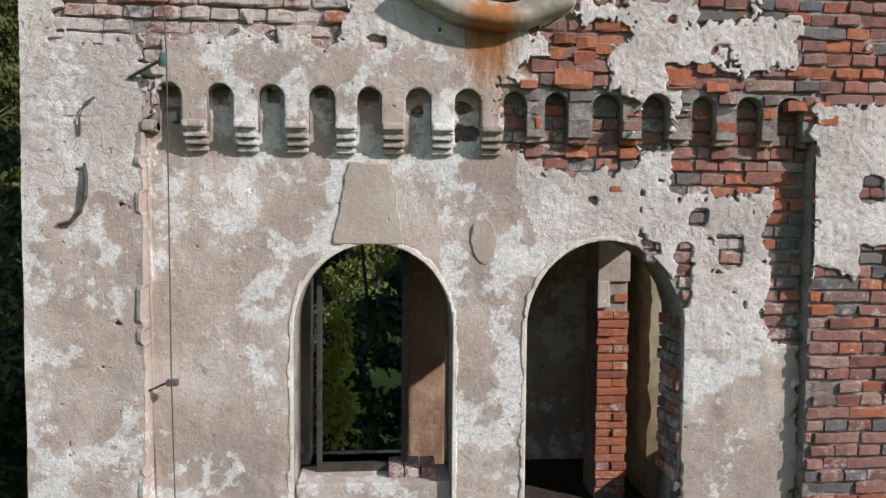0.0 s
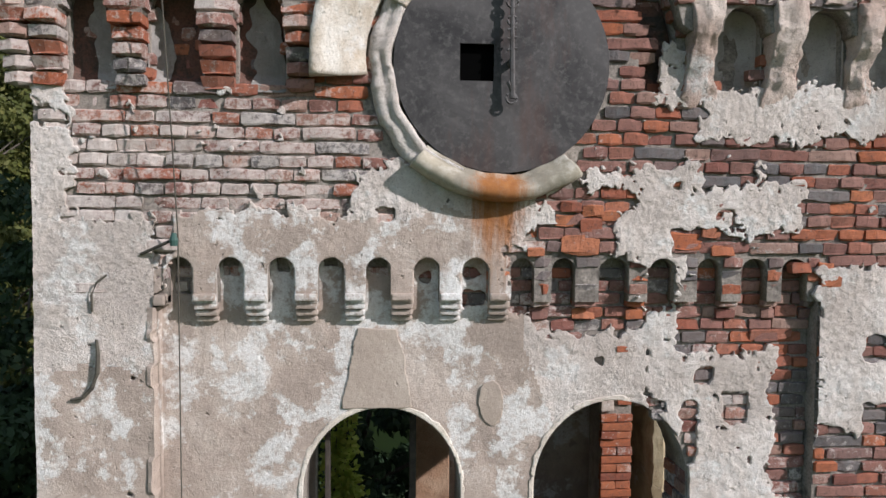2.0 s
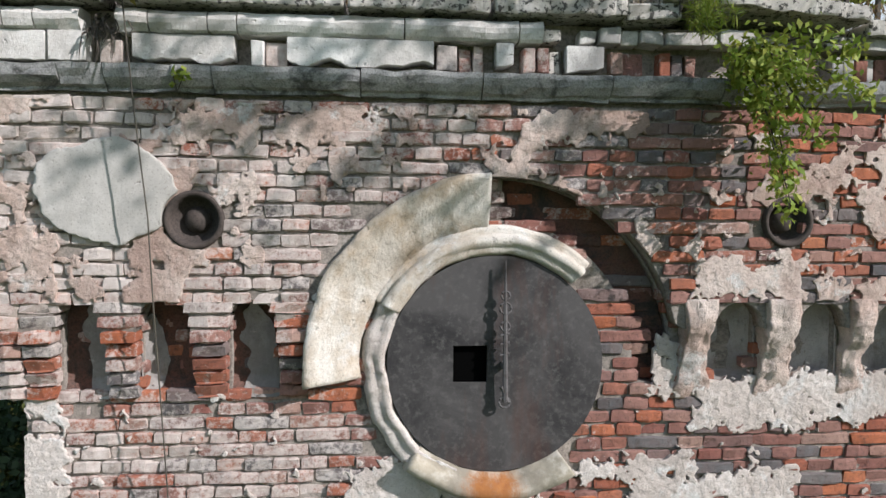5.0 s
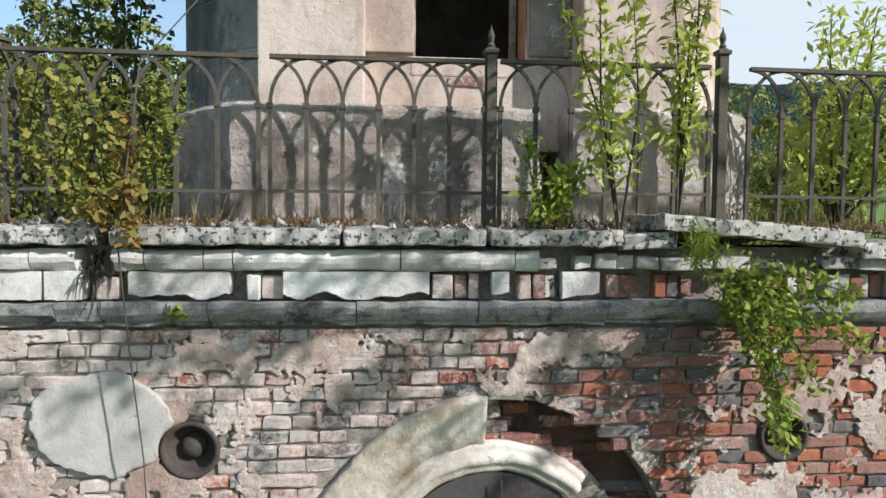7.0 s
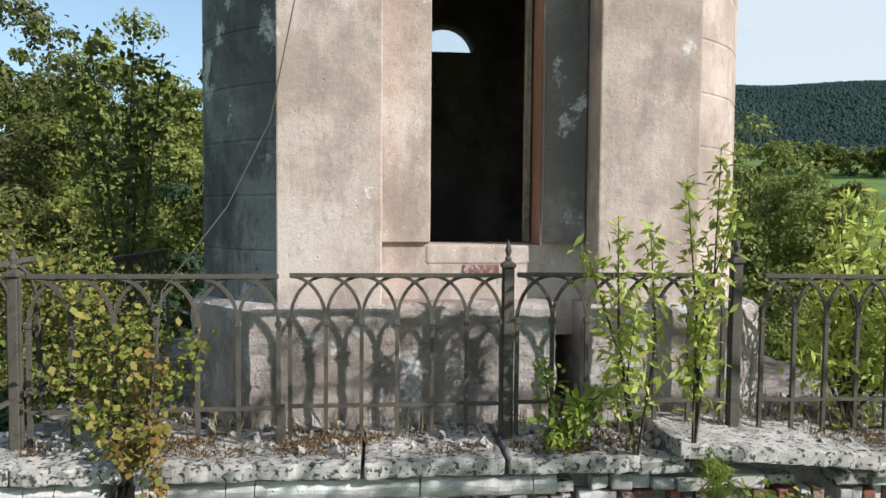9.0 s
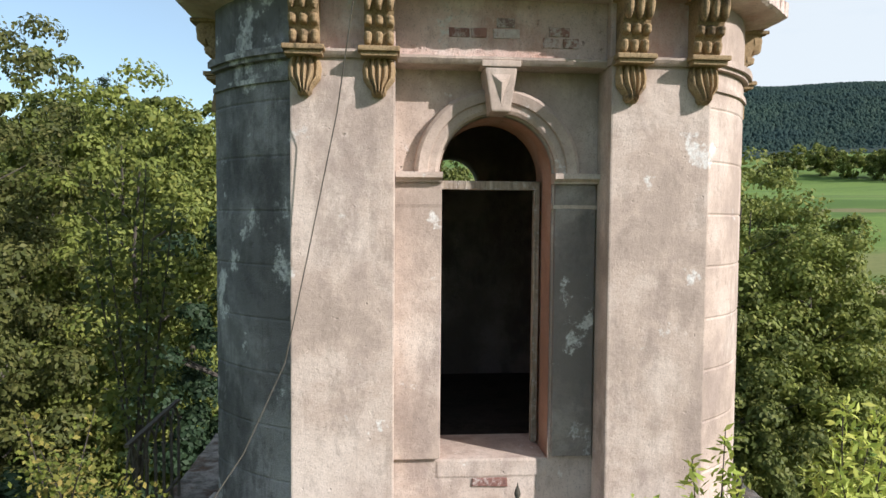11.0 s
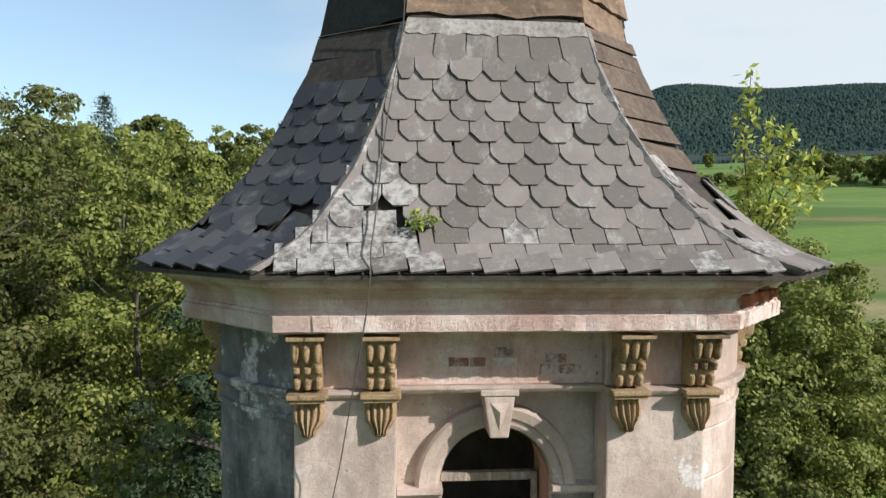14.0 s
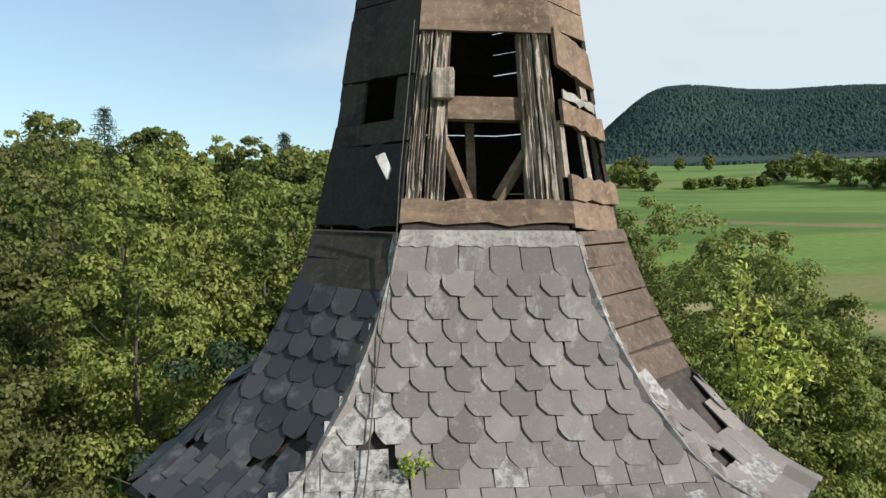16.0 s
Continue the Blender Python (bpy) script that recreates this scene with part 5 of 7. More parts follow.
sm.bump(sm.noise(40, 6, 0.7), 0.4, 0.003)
SHADED_SLATE = sm.m
LEAD = stone_mat("grey_flashing", (0.42, 0.395, 0.36), (0.22, 0.20, 0.18), (0.14, 0.125, 0.11), 4, 0.003)


def interp(z, col):
    for p, q in zip(PROFILE, PROFILE[1:]):
        if z <= q[0]:
            t = (z - p[0]) / (q[0] - p[0])
            return p[col] + t * (q[col] - p[col])
    return PROFILE[-1][col]


def edge(face, z):
    """Left and right ends of a roof face at height z."""
    f, a, b, c, d = (interp(z, k) for k in range(1, 6))
    p = octagon(f, a, b, c, d, 0.8)
    i, j = {"front": (0, 1), "left": (7, 0), "right": (1, 2), "farleft": (6, 7), "farright": (2, 3)}[face]
    return Vector((*p[i], z)), Vector((*p[j], z))


# heights at equal steps along the slope
LINE = [20.135]
while LINE[-1] < 21.70:
    z = LINE[-1]
    a, b = (edge("front", zz)[0] for zz in (z, z + 0.02))
    LINE.append(z + 0.02 * (0.118 if len(LINE) < 4 else 0.160) / math.hypot(b.y - a.y, 0.02))


def slate_mesh(hexed, seed, mat):
    rnd = random.Random(seed)
    w, h = 0.108, 0.30
    if hexed:
        pts = [(-w, h), (-w, 0.085), (-w * 0.86, 0.05), (-w * 0.46, 0.0), (w * 0.46, 0.0), (w * 0.86, 0.05), (w, 0.085), (w, h)]
    else:
        pts = [(-w, 0.24), (-w, 0.0), (w, 0.0), (w, 0.24)]
    pts = [(x + rnd.uniform(-0.004, 0.004), z + rnd.uniform(-0.005, 0.005)) for x, z in pts]
    bm = bmesh.new()
    f = [bm.verts.new((x, -0.008 - 0.030 * (1 - z / h), z)) for x, z in pts]
    b = [bm.verts.new((x, 0.002 - 0.026 * (1 - z / h), z)) for x, z in pts]
    bm.faces.new(f), bm.faces.new(b[::-1])
    for i in range(len(pts)):
        k = (i + 1) % len(pts)
        bm.faces.new((f[k], f[i], b[i], b[k]))
    bmesh.ops.recalc_face_normals(bm, faces=bm.faces[:])
    me = bpy.data.meshes.new("slate")
    bm.to_mesh(me)
    bm.free()
    me.materials.append(mat)
    return me


HEX, RECT = [slate_mesh(True, i, SLATE) for i in range(6)], [slate_mesh(False, 20 + i, SLATE) for i in range(5)]
HEX_LIMED, RECT_LIMED = [slate_mesh(True, i, LIMED) for i in range(4)], [slate_mesh(False, 20 + i, LIMED) for i in range(4)]
HEX_SHADED, RECT_SHADED = [slate_mesh(True, i, SHADED_SLATE) for i in range(6)], [slate_mesh(False, 20 + i, SHADED_SLATE) for i in range(5)]
srng = random.Random(11)


def slates(face, upto, missing):
    for k in range(len(LINE) - 2):
        z, z2 = LINE[k], LINE[k + 2]
        if z > upto:
            break
        l, r = edge(face, z)
        l2, r2 = edge(face, z2)
        along = (r - l).normalized()
        up = ((l2 + r2) / 2 - (l + r) / 2).normalized()
        nrm = along.cross(up).normalized()
        w = 0.222
        hexed = k > 2
        step = w if hexed else 0.20
        off = (k % 2) * step / 2
        lm, rm_ = edge(face, LINE[k + 1])
        mid, half = (l + r) / 2, (rm_ - lm).length / 2
        n = math.ceil(half / step) + 1
        for i in range(-n, n + 1):
            u = i * step + off
            a, b = max(u - step / 2, -half - 0.01), min(u + step / 2, half + 0.01)
            if b - a < 0.05 or (missing and missing(u, z)):
                continue
            pick = (HEX_SHADED, RECT_SHADED) if "left" in face else (HEX, RECT)
            if face == "front" and (u < -half + 0.42 - 0.3 * max(0.0, z - 20.3) and z < 20.75 or (not hexed and srng.random() < 0.12)) or face == "right" and srng.random() < 0.15:
                pick = (HEX_LIMED, RECT_LIMED)
            ob = new("slate", srng.choice(pick[0] if hexed else pick[1]))
            ob.parent = roof
            m = Matrix((along, -nrm, up)).transposed().to_4x4()
            m.translation = mid + along * ((a + b) / 2) + nrm * srng.uniform(0.0, 0.004)
            ob.matrix_basis = m @ pose(0, 0, 0, 0, srng.uniform(-1.5, 1.5), 0) @ Matrix.Diagonal(((b - a) / 0.216 * 0.955, 1, 1, 1))


slates("front", 21.36, lambda u, z: (-0.80 < u < -0.58 and 20.26 < z < 20.44))
slates("left", 21.26, lambda u, z: srng.random() < 0.07)
slates("right", 20.75, lambda u, z: srng.random() < 0.10 or z > 20.5 and u > 0.1)
slates("farleft", 20.9, lambda u, z: abs(u) < 0.9)
slates("farright", 20.6, lambda u, z: abs(u) < 0.9)
# long slates at the head of the slope
za, zb, n = 21.44, 21.765, 6
(l, r), (l2, r2) = edge("front", za), edge("front", zb)
lc_, rc_ = edge("front", za + 0.07)
for i in range(n):
    t0, t1 = (i + 0.02) / n, (i + 0.98) / n
    q = [l.lerp(r, t0 + 0.25 / n), l.lerp(r, t1 - 0.25 / n), lc_.lerp(rc_, t1), l2.lerp(r2, t1), l2.lerp(r2, t0), lc_.lerp(rc_, t0)]
    lift = 0.030 + 0.004 * (i % 2)
    bm = bmesh.new()
    f = [bm.verts.new(p + Vector((0, -lift, 0.2 * lift))) for p in q]
    b = [bm.verts.new(p + Vector((0, -lift + 0.008, 0.2 * lift))) for p in q]
    bm.faces.new(f), bm.faces.new(b[::-1])
    for k in range(6):
        bm.faces.new((f[(k + 1) % 6], f[k], b[k], b[(k + 1) % 6]))
    part("slate", bm, SLATE, roof)
bm = bmesh.new()
n = 40
(l, r), (l2, r2) = edge("front", 21.66), edge("front", 21.765)
rings = []
for i in range(n + 1):
    t = i / n
    a = l.lerp(r, t) + Vector((0, -0.040, 0.022 * fbm(t * 3, 0.2, 4, 2.0)))
    c = l2.lerp(r2, t) + Vector((0, -0.042, 0.004))
    rings.append([a, c, c + Vector((0, 0.006, 0)), a + Vector((0, 0.006, 0))])
loft(bm, rings, (True, True))
bmesh.ops.recalc_face_normals(bm, faces=bm.faces[:])
part("head_flashing", bm, LEAD, roof, "pale streaked sheet at the head of the slates")
# hips
for face, end in (("front", 0), ("front", 1)):
    zs = [20.145, 20.17, 20.2, 20.23, 20.26, 20.30, 20.34, 20.39, 20.45, 20.52, 20.6, 20.7, 20.8, 20.9, 21.0, 21.1, 21.2, 21.32, 21.45, 21.57, 21.7]
    for k, (z0, z1) in enumerate(zip(zs, zs[1:])):
        bm = bmesh.new()
        a, b = edge(face, z0)[end], edge(face, z1)[end]
        s = 0.034 + srng.uniform(-0.016, 0.022)
        d = (b - a).normalized()
        rings = []
        for p in (a - d * 0.02, (a + b) / 2, b + d * 0.02):
            o = Vector((0, -0.02, 0.022))
            rings.append([p + o + Vector((-s, 0.012 if end == 1 else s * 0.9, 0)), p + o + Vector((0, -0.012, 0.008)), p + o + Vector((s, s * 0.9 if end == 1 else 0.012, 0)), p])
        loft(bm, rings, (True, True))
        part("hip_slate", bm, LIMED if srng.random() < 0.7 else SLATE, roof)
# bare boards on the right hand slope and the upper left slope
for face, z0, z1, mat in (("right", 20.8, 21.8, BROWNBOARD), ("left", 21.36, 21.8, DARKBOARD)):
    z = z0
    while z < z1:
        h = srng.uniform(0.13, 0.2)
        l, r = edge(face, z)
        l2, r2 = edge(face, min(z + h, 21.76))
        j = srng.uniform(-0.03, 0.03)
        bm = bmesh.new()
        q = [l + Vector((0, -0.03, 0)), r + Vector((0, -0.03, j)), r2 + Vector((0, -0.02, j)), l2 + Vector((0, -0.02, 0))]
        f = [bm.verts.new(p) for p in q]
        b = [bm.verts.new(p + Vector((0, 0.025, 0))) for p in q]
        bm.faces.new(f), bm.faces.new(b[::-1])
        for k in range(4):
            bm.faces.new((f[(k + 1) % 4], f[k], b[k], b[(k + 1) % 4]))
        part("board", bm, mat, roof, "bare weathered board")
        z += h + 0.012
# eave board
bm = bmesh.new()
loft(bm, [[(x, y, z) for x, y in octagon(f, a, b, c, d, 0.8)] for z, f, a, b, c, d in ((20.11, -0.02, -1.40, 1.60, -2.24, 2.09), (20.11, -0.075, -1.425, 1.64, -2.29, 2.15), (20.135, -0.075, -1.425, 1.64, -2.29, 2.15))], (True, False))
part("eave_board", bm, DARKBOARD, roof)

# ---- spire ----
spire = thing("spire", "decayed timber spire stump with torn boards", "spire", "structure")
SP = [(21.76, 0.93, -0.56, 0.60, -1.19, 1.13), (22.5, 1.02, -0.49, 0.53, -1.03, 0.95), (23.2, 1.11, -0.43, 0.46, -0.93, 0.82), (25.6, 1.5, -0.24, 0.28, -0.6, 0.55)]


def sp_edge(face, z):
    for p, q in zip(SP, SP[1:]):
        if z <= q[0]:
            t = (z - p[0]) / (q[0] - p[0])
            break
    v = [p[k] + t * (q[k] - p[k]) for k in range(1, 6)]
    o = octagon(*v)
    i, j = {"front": (0, 1), "left": (7, 0), "right": (1, 2), "farleft": (6, 7), "farright": (2, 3), "back": (4, 5), "bl": (5, 6), "br": (3, 4)}[face]
    return Vector((*o[i], z)), Vector((*o[j], z))


def plank(face, z0, z1, t0=0.0, t1=1.0, mat=None, out=0.0, tilt=0.0, thick=0.028, name="board", ragged=0.0):
    l, r = sp_edge(face, z0)
    l2, r2 = sp_edge(face, z1)
    nrm = (r - l).cross(l2 - l).normalized()
    n = 8
    fr, bk = [], []
    for i in range(n + 1):
        t = t0 + (t1 - t0) * i / n
        dz = tilt * (t - t0)
        fr.append((l.lerp(r, t) + nrm * out + Vector((0, 0, dz + ragged * fbm(t * 3, z0, 3, 2))), l2.lerp(r2, t) + nrm * out + Vector((0, 0, dz + ragged * fbm(t * 3, z1, 3, 5)))))
    bm = bmesh.new()
    rings = [[a, b, b - nrm * thick, a - nrm * thick] for a, b in fr]
    loft(bm, rings, (True, True))
    bmesh.ops.recalc_face_normals(bm, faces=bm.faces[:])
    return part(name, bm, mat or BOARD, spire)


# front: sill beam, posts, rails, braces and boards
plank("front", 21.80, 21.97, -0.02, 1.03, BOARD, 0.05, 0.012, 0.09, "sill_beam", 0.03)
plank("front", 21.755, 21.81, 0.0, 1.0, DARKBOARD, 0.03, 0.0, 0.03, "board", 0.02)
for t0, t1, o in ((0.0, 0.10, 0.03), (0.115, 0.24, 0.04), (0.76, 0.86, 0.03), (0.875, 0.985, 0.045)):
    l, r = sp_edge("front", 21.97)
    l2, r2 = sp_edge("front", 23.16)
    bm = bmesh.new()
    rings = []
    for k in range(25):
        s = k / 24
        a, b = l.lerp(l2, s), r.lerp(r2, s)
        p0, p1 = a.lerp(b, t0), a.lerp(b, t1)
        row = []
        for i in range(13):
            q = p0.lerp(p1, i / 12)
            q = q + Vector((0.008 * fbm(s, i, 7, t0), -o - 0.03 * fbm(i * 0.9, s * 0.7, 1.5, t0 * 9) + (0.03 if fbm(i * 1.7, s * 0.9, 1.2, t0 * 5) > 0.12 else 0.0), 0))
            row.append(q)
        rings.append(row + [p1 + Vector((0, 0.09, 0)), p0 + Vector((0, 0.09, 0))])
    loft(bm, rings, (True, True))
    bmesh.ops.recalc_face_normals(bm, faces=bm.faces[:])
    part("post", bm, TIMBER, spire, "split weathered post")
plank("front", 22.54, 22.70, 0.24, 0.78, BOARD, 0.0, 0.0, 0.08, "rail", 0.004)
bm = bmesh.new()
box(bm, -0.36, -0.20, 0.93, 1.12, 22.66, 22.88, 0.03, 0.01)
part("beam_end", bm, TIMBER, spire, "broken beam end")
for pts in (((-0.30, 1.05, 22.45), (-0.10, 1.05, 21.98)), ((0.34, 1.05, 22.35), (0.12, 1.08, 21.98)), ((-0.04, 1.25, 21.98), (-0.06, 1.3, 22.54))):
    bm = bmesh.new()
    tube(bm, pts, 0.045, 4)
    part("brace", bm, BOARD, spire)
plank("front", 23.15, 23.40, -0.01, 1.02, BOARD, 0.05, 0.0, 0.03, "board", 0.006)
for k in range(10):
    plank("front", 23.42 + k * 0.2, 23.60 + k * 0.2, -0.01, 1.01, BOARD, 0.03)
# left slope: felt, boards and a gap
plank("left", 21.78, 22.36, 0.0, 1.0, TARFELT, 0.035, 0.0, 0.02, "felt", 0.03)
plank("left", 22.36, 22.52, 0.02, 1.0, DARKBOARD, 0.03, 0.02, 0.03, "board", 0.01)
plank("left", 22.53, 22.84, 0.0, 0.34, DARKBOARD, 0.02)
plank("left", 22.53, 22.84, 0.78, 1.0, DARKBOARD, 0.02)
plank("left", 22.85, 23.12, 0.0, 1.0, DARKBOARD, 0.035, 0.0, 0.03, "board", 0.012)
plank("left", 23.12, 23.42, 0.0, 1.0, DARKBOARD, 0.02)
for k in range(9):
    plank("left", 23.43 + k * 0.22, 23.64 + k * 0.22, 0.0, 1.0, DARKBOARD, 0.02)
l, r = sp_edge("left", 22.15)
bm = bmesh.new()
vs = box(bm, -0.035, 0.035, -0.006, 0.006, -0.085, 0.085, 0, 0.012)
tag = part("metal_scrap", bm, CORNICE, spire, "torn white scrap")
q = l.lerp(r, 0.80)
tag.matrix_basis = pose(q.x - 0.03, q.y - 0.06, 22.20, 8, -24, 8)
# right slope: broken boards
plank("right", 21.78, 21.98, 0.02, 0.9, BOARD, 0.05, -0.05, 0.03, "board", 0.02)
plank("right", 21.98, 22.14, 0.0, 1.0, BOARD, 0.07, -0.03, 0.03, "board", 0.03)
plank("right", 22.14, 22.54, 0.0, 0.10, TIMBER, 0.02)
plank("right", 22.14, 22.54, 0.52, 0.62, TIMBER, 0.01)
plank("right", 22.52, 22.68, 0.0, 1.05, BOARD, 0.06, -0.08, 0.03, "board", 0.02)
plank("right", 22.68, 22.74, 0.0, 0.8, LEAD, 0.075, -0.06, 0.01, "sheet", 0.03)
plank("right", 22.74, 22.95, 0.68, 0.85, TIMBER, 0.01)
plank("right", 22.92, 23.2, 0.0, 1.0, BOARD, 0.06, -0.10, 0.03, "board", 0.02)
for k in range(11):
    plank("right", 23.2 + k * 0.2, 23.39 + k * 0.2, 0.0, 1.0, BOARD, 0.03)
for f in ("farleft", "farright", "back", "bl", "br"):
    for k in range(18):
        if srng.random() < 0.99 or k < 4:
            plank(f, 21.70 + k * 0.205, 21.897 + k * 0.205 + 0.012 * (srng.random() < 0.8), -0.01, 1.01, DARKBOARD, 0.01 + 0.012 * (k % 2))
for f in ("left", "right"):
    for t in (0.03, 0.97):
        plank(f, 21.78, 25.4, t - 0.03, t + 0.03, TIMBER, -0.03, 0, 0.06, "corner_post")

# ---- railing ----
ZT, ZB, ZF = 16.68, 15.95, 15.76


def bar(bm, pts, w=0.011, d=0.011):
    """A flat bar along points lying in one upright plane."""
    pts = [Vector(p) for p in pts]
    rings = []
    for i, p in enumerate(pts):
        t = (pts[min(i + 1, len(pts) - 1)] - pts[max(i - 1, 0)]).normalized()
        s = Vector((-t.z, 0, t.x)) * w
        y = Vector((0, d, 0))
        rings.append([p + s - y, p - s - y, p - s + y, p + s + y])
    loft(bm, rings, (True, True))
    bmesh.ops.recalc_face_normals(bm, faces=bm.faces[:])


def panel(x0, x1, n, name="railing", label="rusty wrought-iron railing panel with interlaced pointed arches"):
    """A panel standing at its own origin's left end, along x."""
    ob = thing(name, label, "railing", group="terrace railing")
    w = (x1 - x0) / n
    bm = bmesh.new()
    bar(bm, [(0, 0, ZT), (x1 - x0, 0, ZT)], 0.011, 0.018)
    part("top_rail", bm, IRON, ob)
    bm = bmesh.new()
    bar(bm, [(0, 0, ZB), (x1 - x0, 0, ZB)], 0.009, 0.013)
    part("bottom_rail", bm, IRON, ob)
    spring = 16.42
    for i in range(n + 1):
        bm = bmesh.new()
        bar(bm, [(i * w, 0, ZF + 0.01), (i * w, 0, spring)], 0.011, 0.011)
        upright = part("upright", bm, IRON, ob)
        bm = bmesh.new()
        box(bm, i * w - 0.018, i * w + 0.018, -0.018, 0.018, spring - 0.02, spring + 0.012, 0.006)
        part("collar", bm, IRON, upright)
        for s in (-1, 1):
            if 0 <= i + s <= n:
                bm = bmesh.new()
                bar(bm, [(i * w + s * w * (1 - math.cos(t * math.pi / 2 / 8)), 0.004 * s, spring + (ZT - spring - 0.005) * math.sin(t * math.pi / 2 / 8)) for t in range(9)], 0.009, 0.008)
                part("arch_bar", bm, IRON, ob)
    return ob


def post(x, y, h=1.0, base=15.76):
    ob = thing("railing_post", "cast-iron railing post with a pointed finial", "post", group="terrace posts", at=(x, y, 0))
    bm = bmesh.new()
    box(bm, -0.026, 0.026, -0.026, 0.026, base - 0.05, base + h, 0.006)
    box(bm, -0.034, -0.028, -0.015, 0.015, base, base + h - 0.03)
    box(bm, 0.028, 0.034, -0.015, 0.015, base, base + h - 0.03)
    part("shaft", bm, IRON, ob)
    bm = bmesh.new()
    box(bm, -0.04, 0.04, -0.04, 0.04, base + h - 0.035, base + h - 0.01, 0.006)
    cap = part("cap", bm, IRON, ob)
    bm = bmesh.new()
    tube(bm, [(0, 0, base + h - 0.01), (0, 0, base + h + 0.012), (0, 0, base + h + 0.03), (0, 0, base + h + 0.06), (0, 0, base + h + 0.085), (0, 0, base + h + 0.10), (0, 0, base + h + 0.125)], [0.012, 0.022, 0.012, 0.02, 0.014, 0.007, 0.002], 10)
    part("finial", bm, IRON, cap)
    return ob


p = panel(-1.15, 0.03, 6)
p.matrix_basis = pose(-1.14, 0.10, 0)
copy_thing(p, pose(0.13, 0.10, 0.005, 0, 0, 0) @ Matrix.Diagonal((1.03, 1, 1, 1)))
copy_thing(p, pose(1.47, 0.10, 0.0, 0, 0.4, 0))
q = panel(-2.5, -1.2, 6, label="mossy iron railing panel leaning off its post")
q.matrix_basis = pose(-2.50, 0.06, -0.005, 0, 0, 1.2)
copy_thing(q, pose(-2.58, 0.12, 0.03, 0, -4, 82))
copy_thing(q, pose(-2.62, 1.5, 0.0, 0, 0, 90))
post(0.075, 0.10)
post(1.415, 0.10, 1.03)
post(-2.565, 0.05, 0.97, 15.74)
post(2.76, 0.10, 1.0)
bm = bmesh.new()
box(bm, -0.022, 0.022, -0.022, 0.022, 15.72, 15.96, 0.006)
stub = thing("post_stub", "broken mossy stub of a railing post", "post", at=(-1.19, 0.09, 0))
part("shaft", bm, IRON, stub)

# ---- cables, hooks and fittings on the facade ----
cable = thing("lightning_cable", "thin steel cable hanging down the tower front", "cable")
bm = bmesh.new()
tube(bm, [(-0.79, -0.12, 20.14), (-0.81, -0.09, 19.94), (-0.97, 0.20, 19.0), (-1.13, 0.28, 18.25), (-1.28, 0.32, 17.55), (-1.50, 0.2, 17.05), (-1.80, 0.02, 16.6), (-1.79, -0.26, 15.9), (-1.79, -0.35, 15.72), (-1.75, -0.30, 15.1),
          (-1.70, -0.28, 14.6), (-1.685, -0.26, 14.17), (-1.66, -0.19, 13.4), (-1.66, -0.09, 12.85), (-1.67, -0.03, 11.1), (-1.66, 0.02, 9.8)], 0.004, 5)
part("wire", bm, IRON, cable)
bm = bmesh.new()
tube(bm, [(-0.79, -0.12, 20.14), (-0.79, -0.04, 20.27), (-0.77, 0.12, 20.43), (-0.74, 0.36, 20.75), (-0.70, 0.54, 21.08), (-0.60, 0.80, 21.7), (-0.58, 0.85, 22.1), (-0.48, 1.0, 23.2)], 0.005, 5)
part("roof_wire", bm, IRON, cable)
clip = thing("cable_clip", "rusty iron cable clip on a stay", "clip", at=(-1.66, -0.04, 11.08))
bm = bmesh.new()
box(bm, -0.03, 0.03, -0.02, 0.02, -0.018, 0.018, 0.005)
part("clamp", bm, TIN, clip)
bm = bmesh.new()
tube(bm, [(-0.03, 0, 0), (-0.15, 0.05, -0.06)], 0.007)
part("stay", bm, IRON, clip)
hook = thing("wall_hook", "curved iron bar hook let into the plaster", "hook", at=(-2.11, -0.03, 12.24))
bm = bmesh.new()
tube(bm, [(0.0, 0.0, 0.03), (0.012, -0.012, -0.05), (0.008, -0.015, -0.15), (-0.02, -0.015, -0.23), (-0.07, -0.012, -0.285), (-0.14, 0.0, -0.30)], [0.008, 0.012, 0.013, 0.013, 0.011, 0.008], 8)
part("bar", bm, IRON, hook)
hook2 = thing("wall_hook", "thin bent iron bar let into the plaster", "hook", at=(-2.12, -0.03, 12.55))
bm = bmesh.new()
tube(bm, [(-0.01, 0, -0.13), (-0.01, -0.008, -0.04), (0.02, -0.012, 0.03), (0.07, -0.005, 0.07)], 0.007, 6)
part("bar", bm, IRON, hook2)
insul = thing("insulator", "iron bracket with a glass insulator", "insulator", at=(-1.72, -0.05, 12.80))
bm = bmesh.new()
tube(bm, [(-0.16, 0.04, -0.07), (-0.02, -0.02, -0.01), (0.05, -0.04, 0.02)], 0.009)
part("arm", bm, IRON, insul)
bm = bmesh.new()
tube(bm, [(0.04, -0.04, -0.02), (0.04, -0.04, 0.01), (0.04, -0.04, 0.05)], [0.02, 0.024, 0.012], 10)
part("cap", bm, Mat("bottle_green", 0.3).color((0.05, 0.10, 0.085)).m, insul)

# ---- plants and trees ----
nrng = np.random.default_rng(3)


